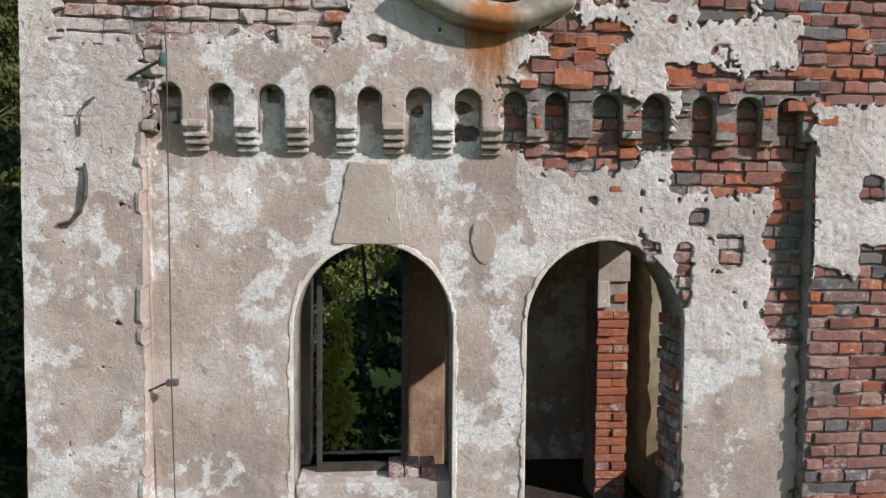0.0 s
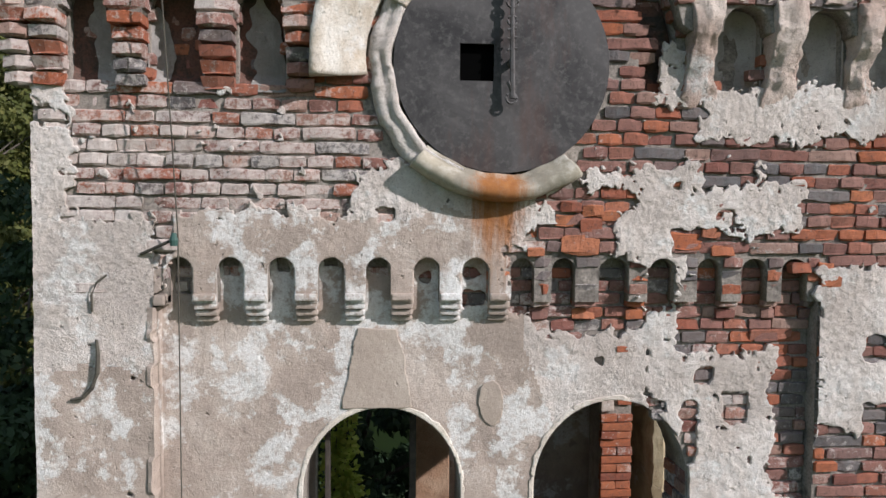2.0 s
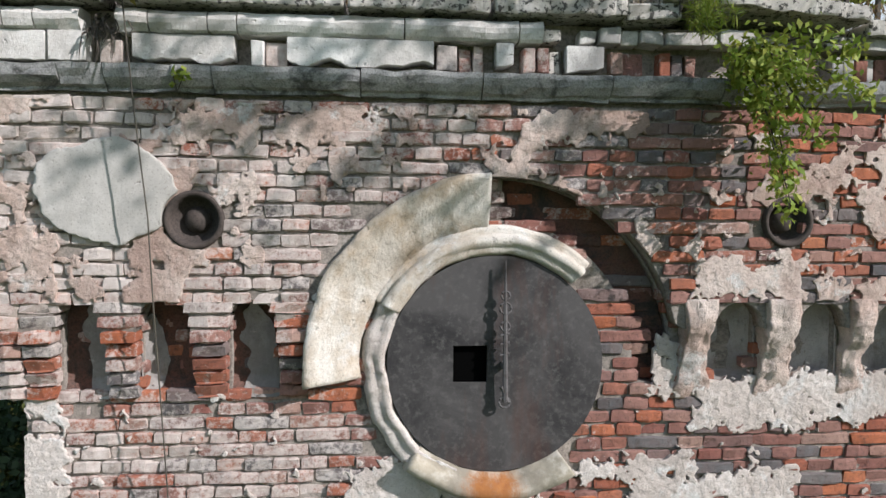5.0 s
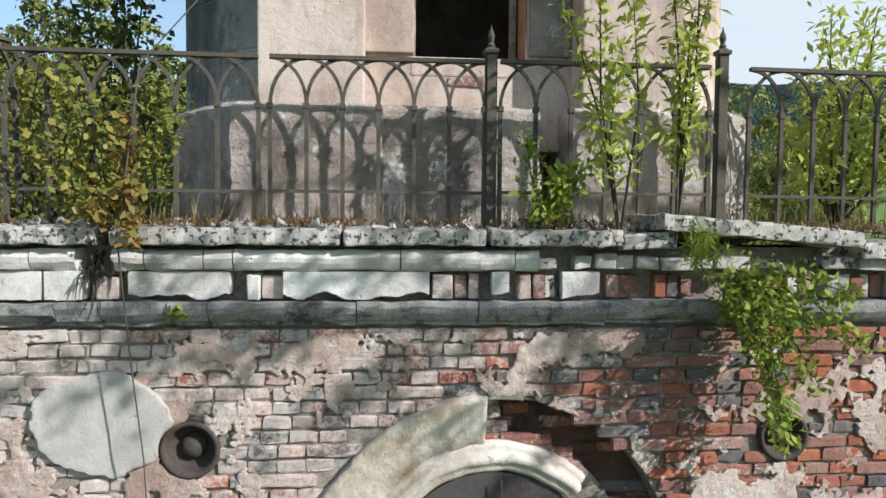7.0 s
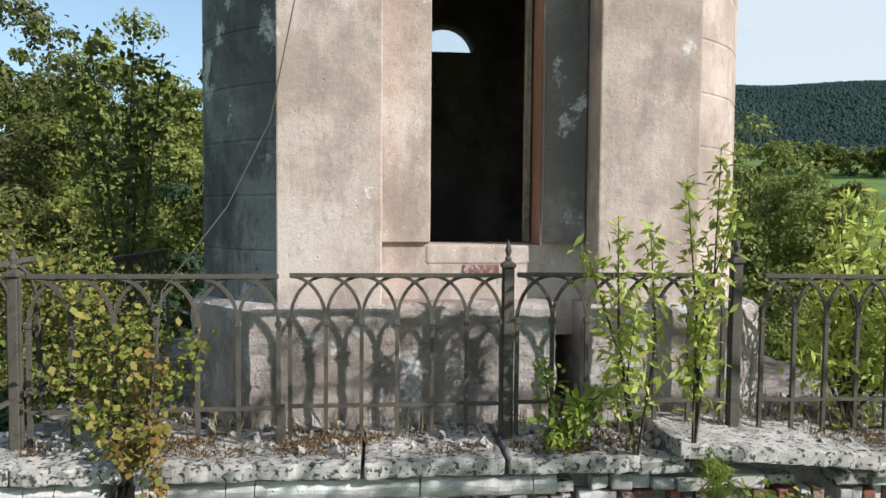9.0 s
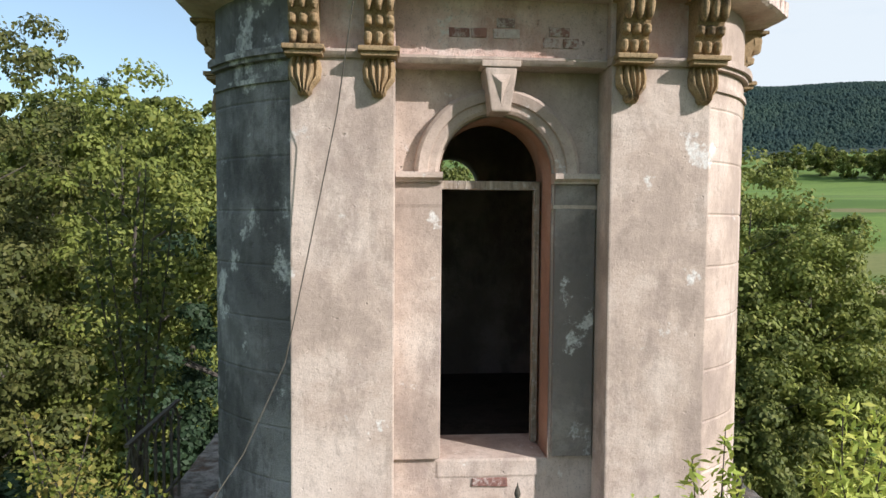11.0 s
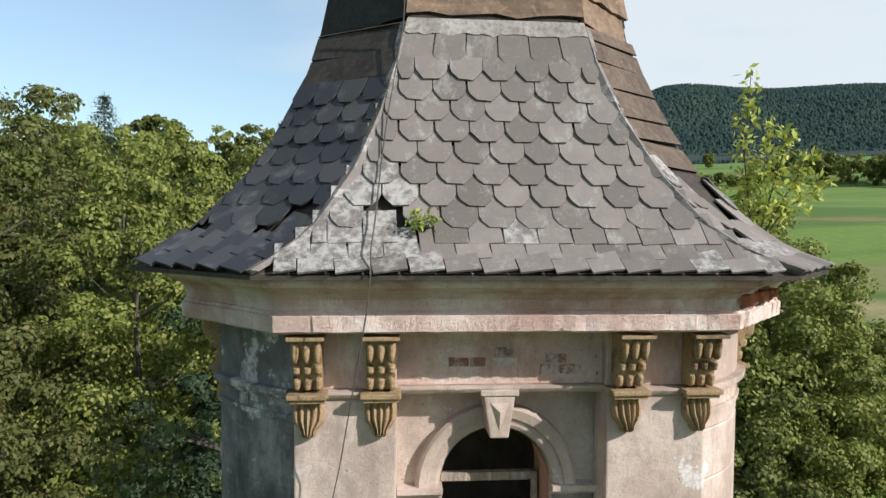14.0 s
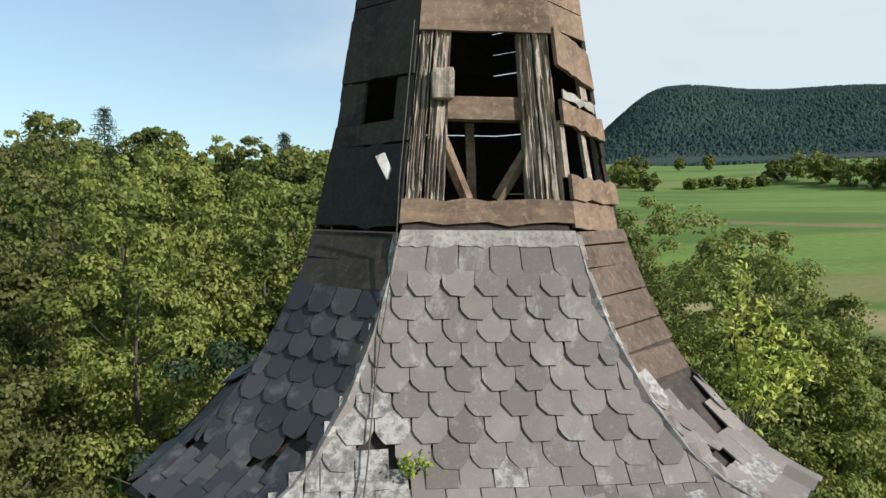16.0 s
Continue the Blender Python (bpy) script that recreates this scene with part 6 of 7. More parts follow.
def leaf_cloud(name, pts, size, mat, parent, droop=0.3, out=None, aspect=0.55):
    """One mesh of small folded leaves at the given places."""
    n = len(pts)
    pts = np.asarray(pts, float)
    d = nrng.normal(size=(n, 3))
    d[:, 2] -= droop
    if out is not None:
        d -= out * (d * out).sum(1, keepdims=True) * 0.75
    d /= np.linalg.norm(d, axis=1, keepdims=True)
    up = out * 1.1 + nrng.normal(size=(n, 3)) * 0.45 if out is not None else nrng.normal(size=(n, 3)) * 0.7 + np.array([0, -0.2, 1.0])
    s = np.cross(d, up)
    s /= np.linalg.norm(s, axis=1, keepdims=True) + 1e-9
    nm = np.cross(s, d)
    L = size * nrng.uniform(0.6, 1.25, (n, 1))
    v = np.stack([pts, pts + d * L * 0.5 + s * L * aspect / 2 + nm * L * 0.08, pts + d * L, pts + d * L * 0.5 - s * L * aspect / 2 + nm * L * 0.08], 1).reshape(-1, 3)
    q = np.arange(n)[:, None] * 4
    f = (q + np.array([[0, 1, 2, 3]])).ravel()
    me = bpy.data.meshes.new(name)
    me.vertices.add(len(v))
    me.vertices.foreach_set("co", v.ravel().astype(np.float32))
    me.loops.add(n * 4)
    me.loops.foreach_set("vertex_index", f.astype(np.int32))
    me.polygons.add(n)
    me.polygons.foreach_set("loop_start", (np.arange(n) * 4).astype(np.int32))
    me.polygons.foreach_set("loop_total", np.full(n, 4, np.int32))
    me.update(calc_edges=True)
    me.materials.append(mat)
    ob = new(name, me)
    ob.parent = parent
    return ob


def tree(x, y, h, r, label, mat=None, leaves=9000, leaf=0.22, base=None, crown_low=0.25, seed=0, clumps=150, clump=0.21):
    rnd = random.Random(seed + 77)
    z0 = height(x, y) if base is None else base
    ob = thing("tree", label, "tree", group="trees round the tower", at=(x, y, z0))
    bm = bmesh.new()
    top = h * 0.86
    trunk = [(0.3 * fbm(k, seed, 0.7), 0.3 * fbm(k, seed, 0.7, 5), top * k / 8) for k in range(9)]
    tube(bm, trunk, [0.045 * h * (1 - 0.11 * k) * 0.26 for k in range(9)], 8)
    for k in range(16):
        s = rnd.uniform(0.25, 0.95)
        i = min(7, int(s * 8))
        b = Vector(trunk[i])
        a = rnd.uniform(0, 6.28)
        l = r * rnd.uniform(0.6, 1.0) * math.sqrt(max(0.1, 1 - (s - 0.45) ** 2 * 1.6))
        m = b + Vector((math.cos(a) * l * 0.5, math.sin(a) * l * 0.5, l * 0.25))
        e = b + Vector((math.cos(a) * l, math.sin(a) * l, l * 0.55))
        tube(bm, [b, m, e], [0.012 * h * (1 - s) + 0.03, 0.035, 0.012], 5)
    part("trunk", bm, BARK, ob)
    c = []
    for k in range(clumps):
        u, a = rnd.uniform(-1, 1), rnd.uniform(0, 6.28)
        rr = math.sqrt(1 - u * u)
        v = Vector((rr * math.cos(a), rr * math.sin(a), u))
        k2 = 1 + 0.28 * noise.noise(v * 1.8 + Vector((seed, 0, 0)))
        d = min(1.02, (rnd.random() ** 0.4) * k2)
        zc = h * (crown_low + (1 - crown_low) / 2)
        c.append((v.x * r * d, v.y * r * d, zc + v.z * h * (1 - crown_low) / 2 * d))
    c = np.array(c)
    per = leaves // clumps
    rad = clump * r * nrng.uniform(0.55, 1.4, (clumps, 1, 1))
    o = nrng.normal(size=(clumps, per, 3))
    o /= np.linalg.norm(o, axis=2, keepdims=True)
    o[..., 2] = np.where(o[..., 2] < -0.3, -o[..., 2], o[..., 2])
    pts = c[:, None, :] + o * rad * nrng.uniform(0.55, 1.08, (clumps, per, 1)) * np.array([1, 1, 0.75])
    leaf_cloud("crown", pts.reshape(-1, 3), leaf, mat or LEAF, ob, 0.3, o.reshape(-1, 3), 0.62)
    return ob


def conifer(x, y, h, label, seed=0, base=None):
    rnd = random.Random(seed)
    ob = thing("tree", label, "tree", group="trees round the tower", at=(x, y, height(x, y) if base is None else base))
    bm = bmesh.new()
    tube(bm, [(0, 0, 0), (0, 0, h * 0.5), (0, 0, h)], [0.3, 0.16, 0.03], 7)
    pts = []
    for k in range(34):
        s = 0.3 + 0.7 * k / 34
        for j in range(6):
            a = j * 1.05 + k * 0.5 + rnd.uniform(-0.3, 0.3)
            l = (1 - s) * h * 0.4 + 0.3
            e = Vector((math.cos(a) * l, math.sin(a) * l, h * s - 0.12 * l))
            tube(bm, [(0, 0, h * s), e], [0.04, 0.012], 4)
            for t in range(26):
                q = Vector((0, 0, h * s)).lerp(e, rnd.uniform(0.2, 1.05))
                pts.append(q + Vector((rnd.gauss(0, 0.18), rnd.gauss(0, 0.18), rnd.gauss(-0.08, 0.12))))
    part("trunk", bm, BARK, ob)
    leaf_cloud("crown", pts, 0.42, LEAF_FIR_SHADE, ob, 0.5, aspect=0.22)
    return ob


def shrub(name, label, category, root, tips, n, size, mat, spread, stem=0.008, group="", droop=0.2, aspect=0.5):
    """Stems from a root to tips, with leaves set along the outer part of each."""
    ob = thing(name, label, category, group=group, at=root)
    pts = []
    for k, tip in enumerate(tips):
        tip = Vector(tip) - Vector(root)
        bm = bmesh.new()
        mid = tip * 0.5 + Vector((random.uniform(-0.08, 0.08), random.uniform(-0.06, 0.06), 0.06))
        tube(bm, [(0, 0, 0), mid, tip], [stem, stem * 0.7, stem * 0.25], 5)
        part("stem", bm, BARK, ob)
        for _ in range(n):
            t = random.uniform(0.25, 1.0)
            a = mid * (2 * t) if t < 0.5 else mid.lerp(tip, 2 * t - 1)
            s = spread * (1.15 - 0.7 * t)
            pts.append(a + Vector((random.gauss(0, s), random.gauss(0, s), random.gauss(0, s))))
    leaf_cloud("leaves", pts, size, mat, ob, droop, aspect=aspect)
    return ob


LEAF_FIR_SHADE = leaf_mat("fir_and_shade_leaf", (0.018, 0.035, 0.018), (0.03, 0.055, 0.025), (0.045, 0.07, 0.03))
LEAF_OLIVE = leaf_mat("leaf_olive", (0.04, 0.052, 0.014), (0.085, 0.095, 0.026), (0.16, 0.15, 0.05))
LEAF_VINE = leaf_mat("leaf_vine", (0.075, 0.11, 0.02), (0.18, 0.20, 0.04), (0.36, 0.27, 0.08))
LEAF_WILLOW = leaf_mat("leaf_willow", (0.23, 0.31, 0.055), (0.37, 0.43, 0.09), (0.52, 0.48, 0.12))
LEAF_BIRCH = leaf_mat("leaf_birch", (0.07, 0.09, 0.05), (0.11, 0.13, 0.07), (0.17, 0.18, 0.10))

# shrubs rooted in the cornice and terrace
shrub("sapling", "slender willow sapling with yellowing leaves rooted in the cornice", "sapling", (1.0, -0.28, 15.7), [(1.02, -0.47, 17.36), (1.12, -0.5, 17.15), (0.86, -0.45, 17.2), (0.95, -0.5, 16.7)], 150, 0.078, LEAF_WILLOW, 0.045, 0.009, "cornice plants", aspect=0.33)
shrub("sapling", "slender willow sapling with green leaves rooted in the cornice", "sapling", (0.72, -0.22, 15.7), [(0.50, -0.5, 17.02), (0.68, -0.45, 16.95), (0.37, -0.4, 16.85), (0.6, -0.5, 16.6)], 150, 0.078, LEAF_WILLOW, 0.055, 0.009, "cornice plants", aspect=0.33)
shrub("shrub", "bright green shrub growing between the slabs", "shrub", (0.40, -0.05, 15.72), [(0.22, -0.2, 16.25), (0.38, -0.25, 16.05), (0.55, -0.2, 16.1), (0.3, -0.3, 15.85)], 110, 0.06, LEAF_LIGHT, 0.06, 0.007, "cornice plants")
shrub("shrub", "leafy shrub hanging from the broken cornice", "shrub", (1.35, -0.22, 15.5), [(1.42, -0.5, 15.1), (1.66, -0.48, 15.25), (1.52, -0.45, 14.8), (1.56, -0.42, 14.62), (1.22, -0.5, 15.35), (1.78, -0.6, 15.45), (1.58, -0.65, 15.0), (1.42, -0.65, 15.3), (1.82, -0.65, 15.2), (1.3, -0.6, 15.2), (1.5, -0.5, 14.7)], 190, 0.052, LEAF_LIGHT, 0.065, 0.008, "cornice plants", 0.6)
SUNWARD = Vector((math.tan(radians(SUN_AZ)), -1.0, math.tan(radians(SUN_EL)) / math.cos(radians(SUN_AZ))))   # towards the sun, per metre before the facade


def dapple_tree():
    """A tall unseen tree added beside the tower; its leafy boughs reach across in front of the corner to dapple the
    upper wall.
    """
    ob = thing("tree", "unseen broadleaf tree added to dapple the tower with its boughs", "tree", group="trees round the tower", at=(11.5, -3.3, 0))
    rr = random.Random(17)
    at = Vector((11.5, -3.3, 0))
    bm = bmesh.new()
    tube(bm, [(0, 0, -0.3), (0.1, 0.05, 6), (-0.05, 0.1, 12), (-0.1, 0, 18), (-0.3, 0, 22.0)], [0.32, 0.26, 0.2, 0.12, 0.04], 9)
    part("trunk", bm, BARK, ob)
    limbs = []
    for z0, drop, y1 in ((17.6, 0.6, 0.35), (18.4, 0.5, 0.7), (19.0, 0.7, 0.5)):
        pts = [Vector((-9.6 * t, y1 * t + 0.15 * math.sin(t * 9 + z0), z0 + 1.1 * math.sin(t * 2.4) - drop * t * t)) for t in [i / 14 for i in range(15)]]
        bm = bmesh.new()
        tube(bm, pts, [0.075 * (1 - 0.92 * i / 14) for i in range(15)], 7)
        part("limb", bm, BARK, ob)
        limbs.append(pts[4:])
    pts = []
    for _ in range(90):
        v = Vector((rr.gauss(0, 1), rr.gauss(0, 1), rr.gauss(0, 1))).normalized() * rr.random() ** 0.4
        c = Vector((0.4 + 1.7 * v.x, 2.0 * v.y, 20.9 + 2.2 * v.z))
        pts += [c + Vector((rr.gauss(0, 0.22), rr.gauss(0, 0.22), rr.gauss(0, 0.16))) for _ in range(60)]
    for k in range(22):
        sx, sz = -2.2 + 2.9 * (k % 11 + rr.uniform(0.1, 0.9)) / 11, rr.uniform(14.95, 15.6) if k < 11 else rr.uniform(14.5, 14.95)
        if k >= 11 and sx < -0.7:
            sz += 0.4
        d = rr.uniform(2.3, 2.9)
        tip = Vector((sx, UPPER, sz)) + SUNWARD * d - at
        limb = rr.choice(limbs)
        root = min(limb[2:], key=lambda q: (q - tip - Vector((0.9, 0, 0.2))).length)
        bm = bmesh.new()
        mid = root.lerp(tip, 0.55) + Vector((0, 0, 0.12))
        tube(bm, [root, mid, tip], [0.014, 0.009, 0.003], 5)
        part("twig", bm, BARK, ob)
        for _ in range(24):
            t = rr.uniform(-0.25, 0.3)
            pts.append(tip + Vector((t + rr.gauss(0, 0.04), rr.gauss(0, 0.12), 0.55 * t + rr.gauss(0, 0.045))))
    leaf_cloud("crown", pts, 0.12, LEAF_MID, ob, 0.3, aspect=0.5)


dapple_tree()
shrub("pine_seedling", "small pine seedling on the cornice edge", "seedling", (1.12, -0.3, 15.62), [(1.05, -0.48, 15.6), (1.2, -0.5, 15.62), (1.12, -0.5, 15.48), (1.1, -0.46, 15.75)], 120, 0.085, LEAF_LIGHT, 0.03, 0.006, "cornice plants", 0.0, 0.08)
shrub("shrub", "large leafy shrub behind the railing", "shrub", (2.3, 0.35, 15.75), [(2.1, 0.2, 16.9), (2.5, 0.3, 17.1), (2.7, 0.5, 16.8), (2.3, 0.6, 16.6), (2.9, 0.4, 17.0), (1.9, 0.25, 16.3), (2.6, 0.1, 16.2), (2.4, 0.6, 17.2), (2.65, 0.6, 17.15), (2.2, 0.5, 16.75), (2.75, 0.3, 16.5)], 190, 0.085, LEAF_WILLOW, 0.11, 0.012, "terrace plants", aspect=0.33)
shrub("vine", "reddening wild vine spilling over the terrace edge", "vine", (-2.0, 0.15, 15.75), [(-2.2, -0.05, 16.6), (-1.9, 0.0, 16.5), (-2.4, 0.1, 16.5), (-1.75, -0.05, 16.2), (-2.1, -0.2, 16.0), (-1.6, 0.0, 16.35), (-2.3, -0.1, 16.2)], 150, 0.048, LEAF_VINE, 0.085, 0.007, "terrace plants", aspect=0.8)
shrub("vine", "rust-red vine tuft hanging at the terrace edge", "vine", (-1.85, -0.1, 15.75), [(-1.75, -0.38, 15.95), (-1.9, -0.36, 15.85), (-1.7, -0.4, 15.7), (-1.85, -0.1, 16.35)], 110, 0.05, LEAF_AUTUMN, 0.06, 0.006, "terrace plants", aspect=0.7)
shrub("shrub", "yellow-green shrub beyond the railing", "shrub", (-3.0, 1.5, 15.6), [(-2.9, 0.8, 16.9), (-2.6, 0.7, 16.85), (-3.2, 1.2, 17.0), (-2.4, 0.9, 16.6), (-2.8, 1.4, 17.0), (-2.2, 1.0, 16.4), (-2.9, 0.6, 16.2), (-2.3, 0.6, 16.75), (-1.9, 0.7, 16.3), (-2.1, 0.45, 16.1)], 230, 0.05, LEAF_VINE, 0.13, 0.012, "terrace plants", aspect=0.7)
shrub("sapling", "birch sapling growing at the back of the terrace", "sapling", (-3.1, 3.1, 15.6), [(-2.95, 3.0, 18.9), (-3.4, 3.1, 18.7), (-2.7, 3.0, 18.5), (-3.0, 3.2, 18.1), (-3.5, 3.0, 18.2)], 260, 0.085, LEAF, 0.16, 0.016, "terrace plants", aspect=0.7)
shrub("sapling", "sapling rooted behind the roof's eave", "sapling", (2.12, 1.3, 20.2), [(1.95, 1.1, 21.55), (2.2, 1.0, 21.1), (2.5, 1.2, 20.95), (2.3, 1.4, 21.2), (2.05, 1.2, 20.9), (2.7, 1.3, 20.75)], 170, 0.075, LEAF_WILLOW, 0.06, 0.008, "roof plants", aspect=0.4)
shrub("weed", "small green weed in a hole of the slates", "weed", (-0.50, 0.15, 20.352), [(-0.58, 0.08, 20.45), (-0.46, 0.07, 20.45), (-0.52, 0.06, 20.39)], 40, 0.035, LEAF_LIGHT, 0.03, 0.003, "roof plants", aspect=0.6)
shrub("weed", "small green weed on the brick ledge", "weed", (-1.58, -0.18, 15.24), [(-1.6, -0.22, 15.32), (-1.54, -0.22, 15.3)], 14, 0.045, LEAF_LIGHT, 0.018, 0.003, "cornice plants", aspect=0.6)
# ivy in the tower's shadow; sunlight is put in by the bright willow leaf
shrub("ivy", "green ivy on the far wall", "ivy", (-1.15, 3.95, 9.2), [(-1.05, 3.95, 11.35), (-0.95, 3.9, 10.9), (-1.1, 3.95, 10.4), (-0.9, 3.9, 10.0)], 260, 0.09, LEAF_WILLOW, 0.11, 0.01, aspect=0.8)

# moss and grass on the slabs
moss = thing("moss", "rust-brown moss and dry grass along the terrace edge", "moss", "stuff")
pts = []
for _ in range(26):
    mx, my, mr = random.uniform(-2.5, 2.3), random.uniform(-0.18, 0.12), random.uniform(0.03, 0.14)
    pts += [(random.gauss(mx, mr), random.gauss(my, mr * 0.4), 15.757 + random.uniform(0, 0.03)) for _ in range(int(900 * mr))]
pts = [q for q in pts if q[1] > -0.24]
leaf_cloud("tufts", pts, 0.035, leaf_mat("dry_moss", (0.10, 0.06, 0.025), (0.15, 0.085, 0.035), (0.17, 0.15, 0.06)), moss, -1.2, aspect=0.3)
grass = thing("dry_grass", "thin dry grass stalks behind the railing", "grass", "stuff")
pts = [(random.uniform(-2.4, 2.5), random.uniform(0.05, 0.5), 15.75) for _ in range(700)]
leaf_cloud("stalks", pts, 0.17, leaf_mat("straw", (0.22, 0.19, 0.09), (0.28, 0.22, 0.12), (0.14, 0.16, 0.05)), grass, -4.0, aspect=0.035)

# wood to the left and behind
# kind 4 takes the dark fir leaf: shade put into the crown's colour
for i, (x, y, top, r, kind) in enumerate(((-12.5, 17.5, 24.7, 3.6, 3), (-8.2, 17.8, 22.9, 3.0, 1), (-15.5, 22, 25.2, 4.0, 3), (-8.6, 25, 22.8, 3.4, 1), (-4.4, 27, 23.2, 3.2, 0), (-13, 30, 25.0, 4.4, 1), (-7.2, 34, 25.2, 4.2, 1),
                                         (-19, 36, 26.6, 4.6, 0), (-2.4, 34, 24.6, 3.8, 1), (-14, 44, 26.4, 4.8, 1), (-7, 46, 26.4, 4.8, 1), (-24, 48, 28.2, 5.0, 0), (-1.0, 48, 26.6, 4.6, 0), (-20, 60, 28.2, 5.5, 1), (-10, 62, 28.4, 5.5, 0),
                                         (-1.5, 64, 28.6, 5.2, 1), (-32, 66, 30.4, 6, 0), (-27.5, 81, 33.6, 4.6, 0), (-21, 84, 31.6, 3.6, 1), (-8, 82, 30.6, 5.5, 1), (-17, 80, 30.8, 4.6, 0), (4, 70, 28, 5.2, 0), (-5.2, 15.5, 18.6, 2.4, 4),
                                         (-10.5, 13.5, 18.5, 2.6, 3), (-46, 92, 33.0, 6.5, 1), (-36, 96, 32.6, 6.0, 0), (-25, 98, 32.4, 6.0, 1), (-12, 96, 31.8, 6.0, 1), (-2, 94, 31.4, 6.0, 0), (-0.9, 6.5, 13.6, 1.9, 4), (-4.0, 12.0, 14.0, 2.4, 4), (-7.0, 9.0, 13.5, 2.4, 4))):
    g = height(x, y)
    far = math.hypot(x, y)
    tree(x, y, top - g, r, "tall broadleaf tree in dense summer leaf" if kind != 3 else "broad lime tree with dull olive leaves", (LEAF, LEAF_MID, LEAF, LEAF_OLIVE, LEAF_FIR_SHADE)[kind],
         40000 if far < 32 else 22000, 0.165 if far < 26 else 0.25 if far < 40 else 0.34 if far < 56 else 0.48, seed=i, crown_low=0.12, clumps=170 if far < 26 else 230, clump=0.2 if far < 26 else 0.16)
conifer(-33.2, 80, 34.6 - height(-33.2, 80), "dark spruce above the wood", 1)
conifer(-40.0, 82, 30.8 - height(-40.0, 82), "dark spruce above the wood", 2)
conifer(-13.2, 84, 32.4 - height(-13.2, 84), "dark spruce above the wood", 3)
# trees to the right
for i, (x, y, top, r, kind) in enumerate(((14.5, 25, 21.9, 4.6, 1), (17.3, 24, 19.4, 3.6, 1), (20.2, 26, 17.6, 3.4, 1), (19.5, 33, 22.0, 4.4, 1), (12.0, 34, 22.6, 3.6, 0), (24.5, 41, 20.6, 4.4, 1), (17.0, 43, 24.0, 3.8, 1), (12.5, 21, 16.4, 2.8, 0), (17, 27, 15.0, 3.0, 1), (8.0, 30, 21.0, 3.0, 0))):
    tree(x, y, top - height(x, y), r, "broadleaf tree in full green leaf beside the meadow", (LEAF, LEAF_MID)[kind], 44000, 0.21, seed=40 + i, crown_low=0.1, clumps=170)
# hedgerow and field trees
hedge = [(0.535 + 0.02 * k + 0.006 * (k % 3), 372 - 5 * k + 9 * (k % 2), 11 + (k * 7) % 5, 6.2) for k in range(10)]
hedge += [(0.43 + 0.018 * k, 345 + 6 * (k % 3), 5 + (k * 3) % 3, 3.2) for k in range(6)]
hedge += [(0.415, 500, 9, 3.5), (0.452, 520, 11, 4.0), (0.375, 330, 9, 5), (0.355, 350, 10, 6), (0.335, 360, 11, 6), (0.36, 420, 10, 6), (0.34, 430, 10, 6)]
hedge += [(0.625, 82, 3.0, 2.8), (0.66, 80, 2.8, 2.8), (0.69, 81, 2.6, 2.5)]
for i, (a, d, h, r) in enumerate(hedge):
    x, y = d * math.sin(a), d * math.cos(a)
    tree(x, y, h, r, "round hedgerow tree out in the meadow", LEAF_MID if i % 3 else LEAF, 3200, 0.35 if d < 100 else 1.05, seed=80 + i, crown_low=0.03, clumps=60)

# forest over the far hill
forest = thing("far_forest", "dark wooded hill of spruce and beech", "forest", "stuff")
fv, ff = [], []
frng = random.Random(8)
for _ in range(46000):
    a, d = frng.uniform(0.2, 0.9), frng.uniform(640, 1300)
    x, y = d * math.sin(a), d * math.cos(a)
    if d < 722 + 12 * noise.noise(Vector((a * 9, 0, 0))):
        continue
    z, h, r = height(x, y) - 2, frng.uniform(4, 7.5), frng.uniform(2.4, 4.0)
    o = len(fv)
    shape = ((0.1, 1.0), (0.65, 0.68)) if frng.random() < 0.6 else ((0.05, 1.0), (0.5, 0.5))
    for s, w in shape:
        for k in range(5):
            t = k * 1.2566 + s * 2
            j = frng.uniform(0.75, 1.2)
            fv.append((x + r * w * j * math.cos(t), y + r * w * j * math.sin(t), z + h * s))
    fv.append((x, y, z + h))
    for k in range(5):
        ff.append((o + k, o + (k + 1) % 5, o + 5 + (k + 1) % 5, o + 5 + k))
        ff.append((o + 5 + k, o + 5 + (k + 1) % 5, o + 10))
me = bpy.data.meshes.new("canopy")
me.from_pydata(fv, [], ff)
# the blue of distance haze is mixed into the canopy colour
hm = Mat("hill_wood", 0.9)
hm.color(hm.mix(hm.ramp(hm.noise(0.012, 4, 0.6), (0.35, 0.0), (0.65, 1.0)), hm.ramp(hm.island(), (0.0, (0.034, 0.060, 0.048)), (1.0, (0.058, 0.086, 0.064))), (0.030, 0.052, 0.050)))
hm.b.inputs["Specular IOR Level"].default_value = 0.05
me.materials.append(hm.m)
me.polygons.foreach_set("use_smooth", [True] * len(me.polygons))
new("canopy", me).parent = forest

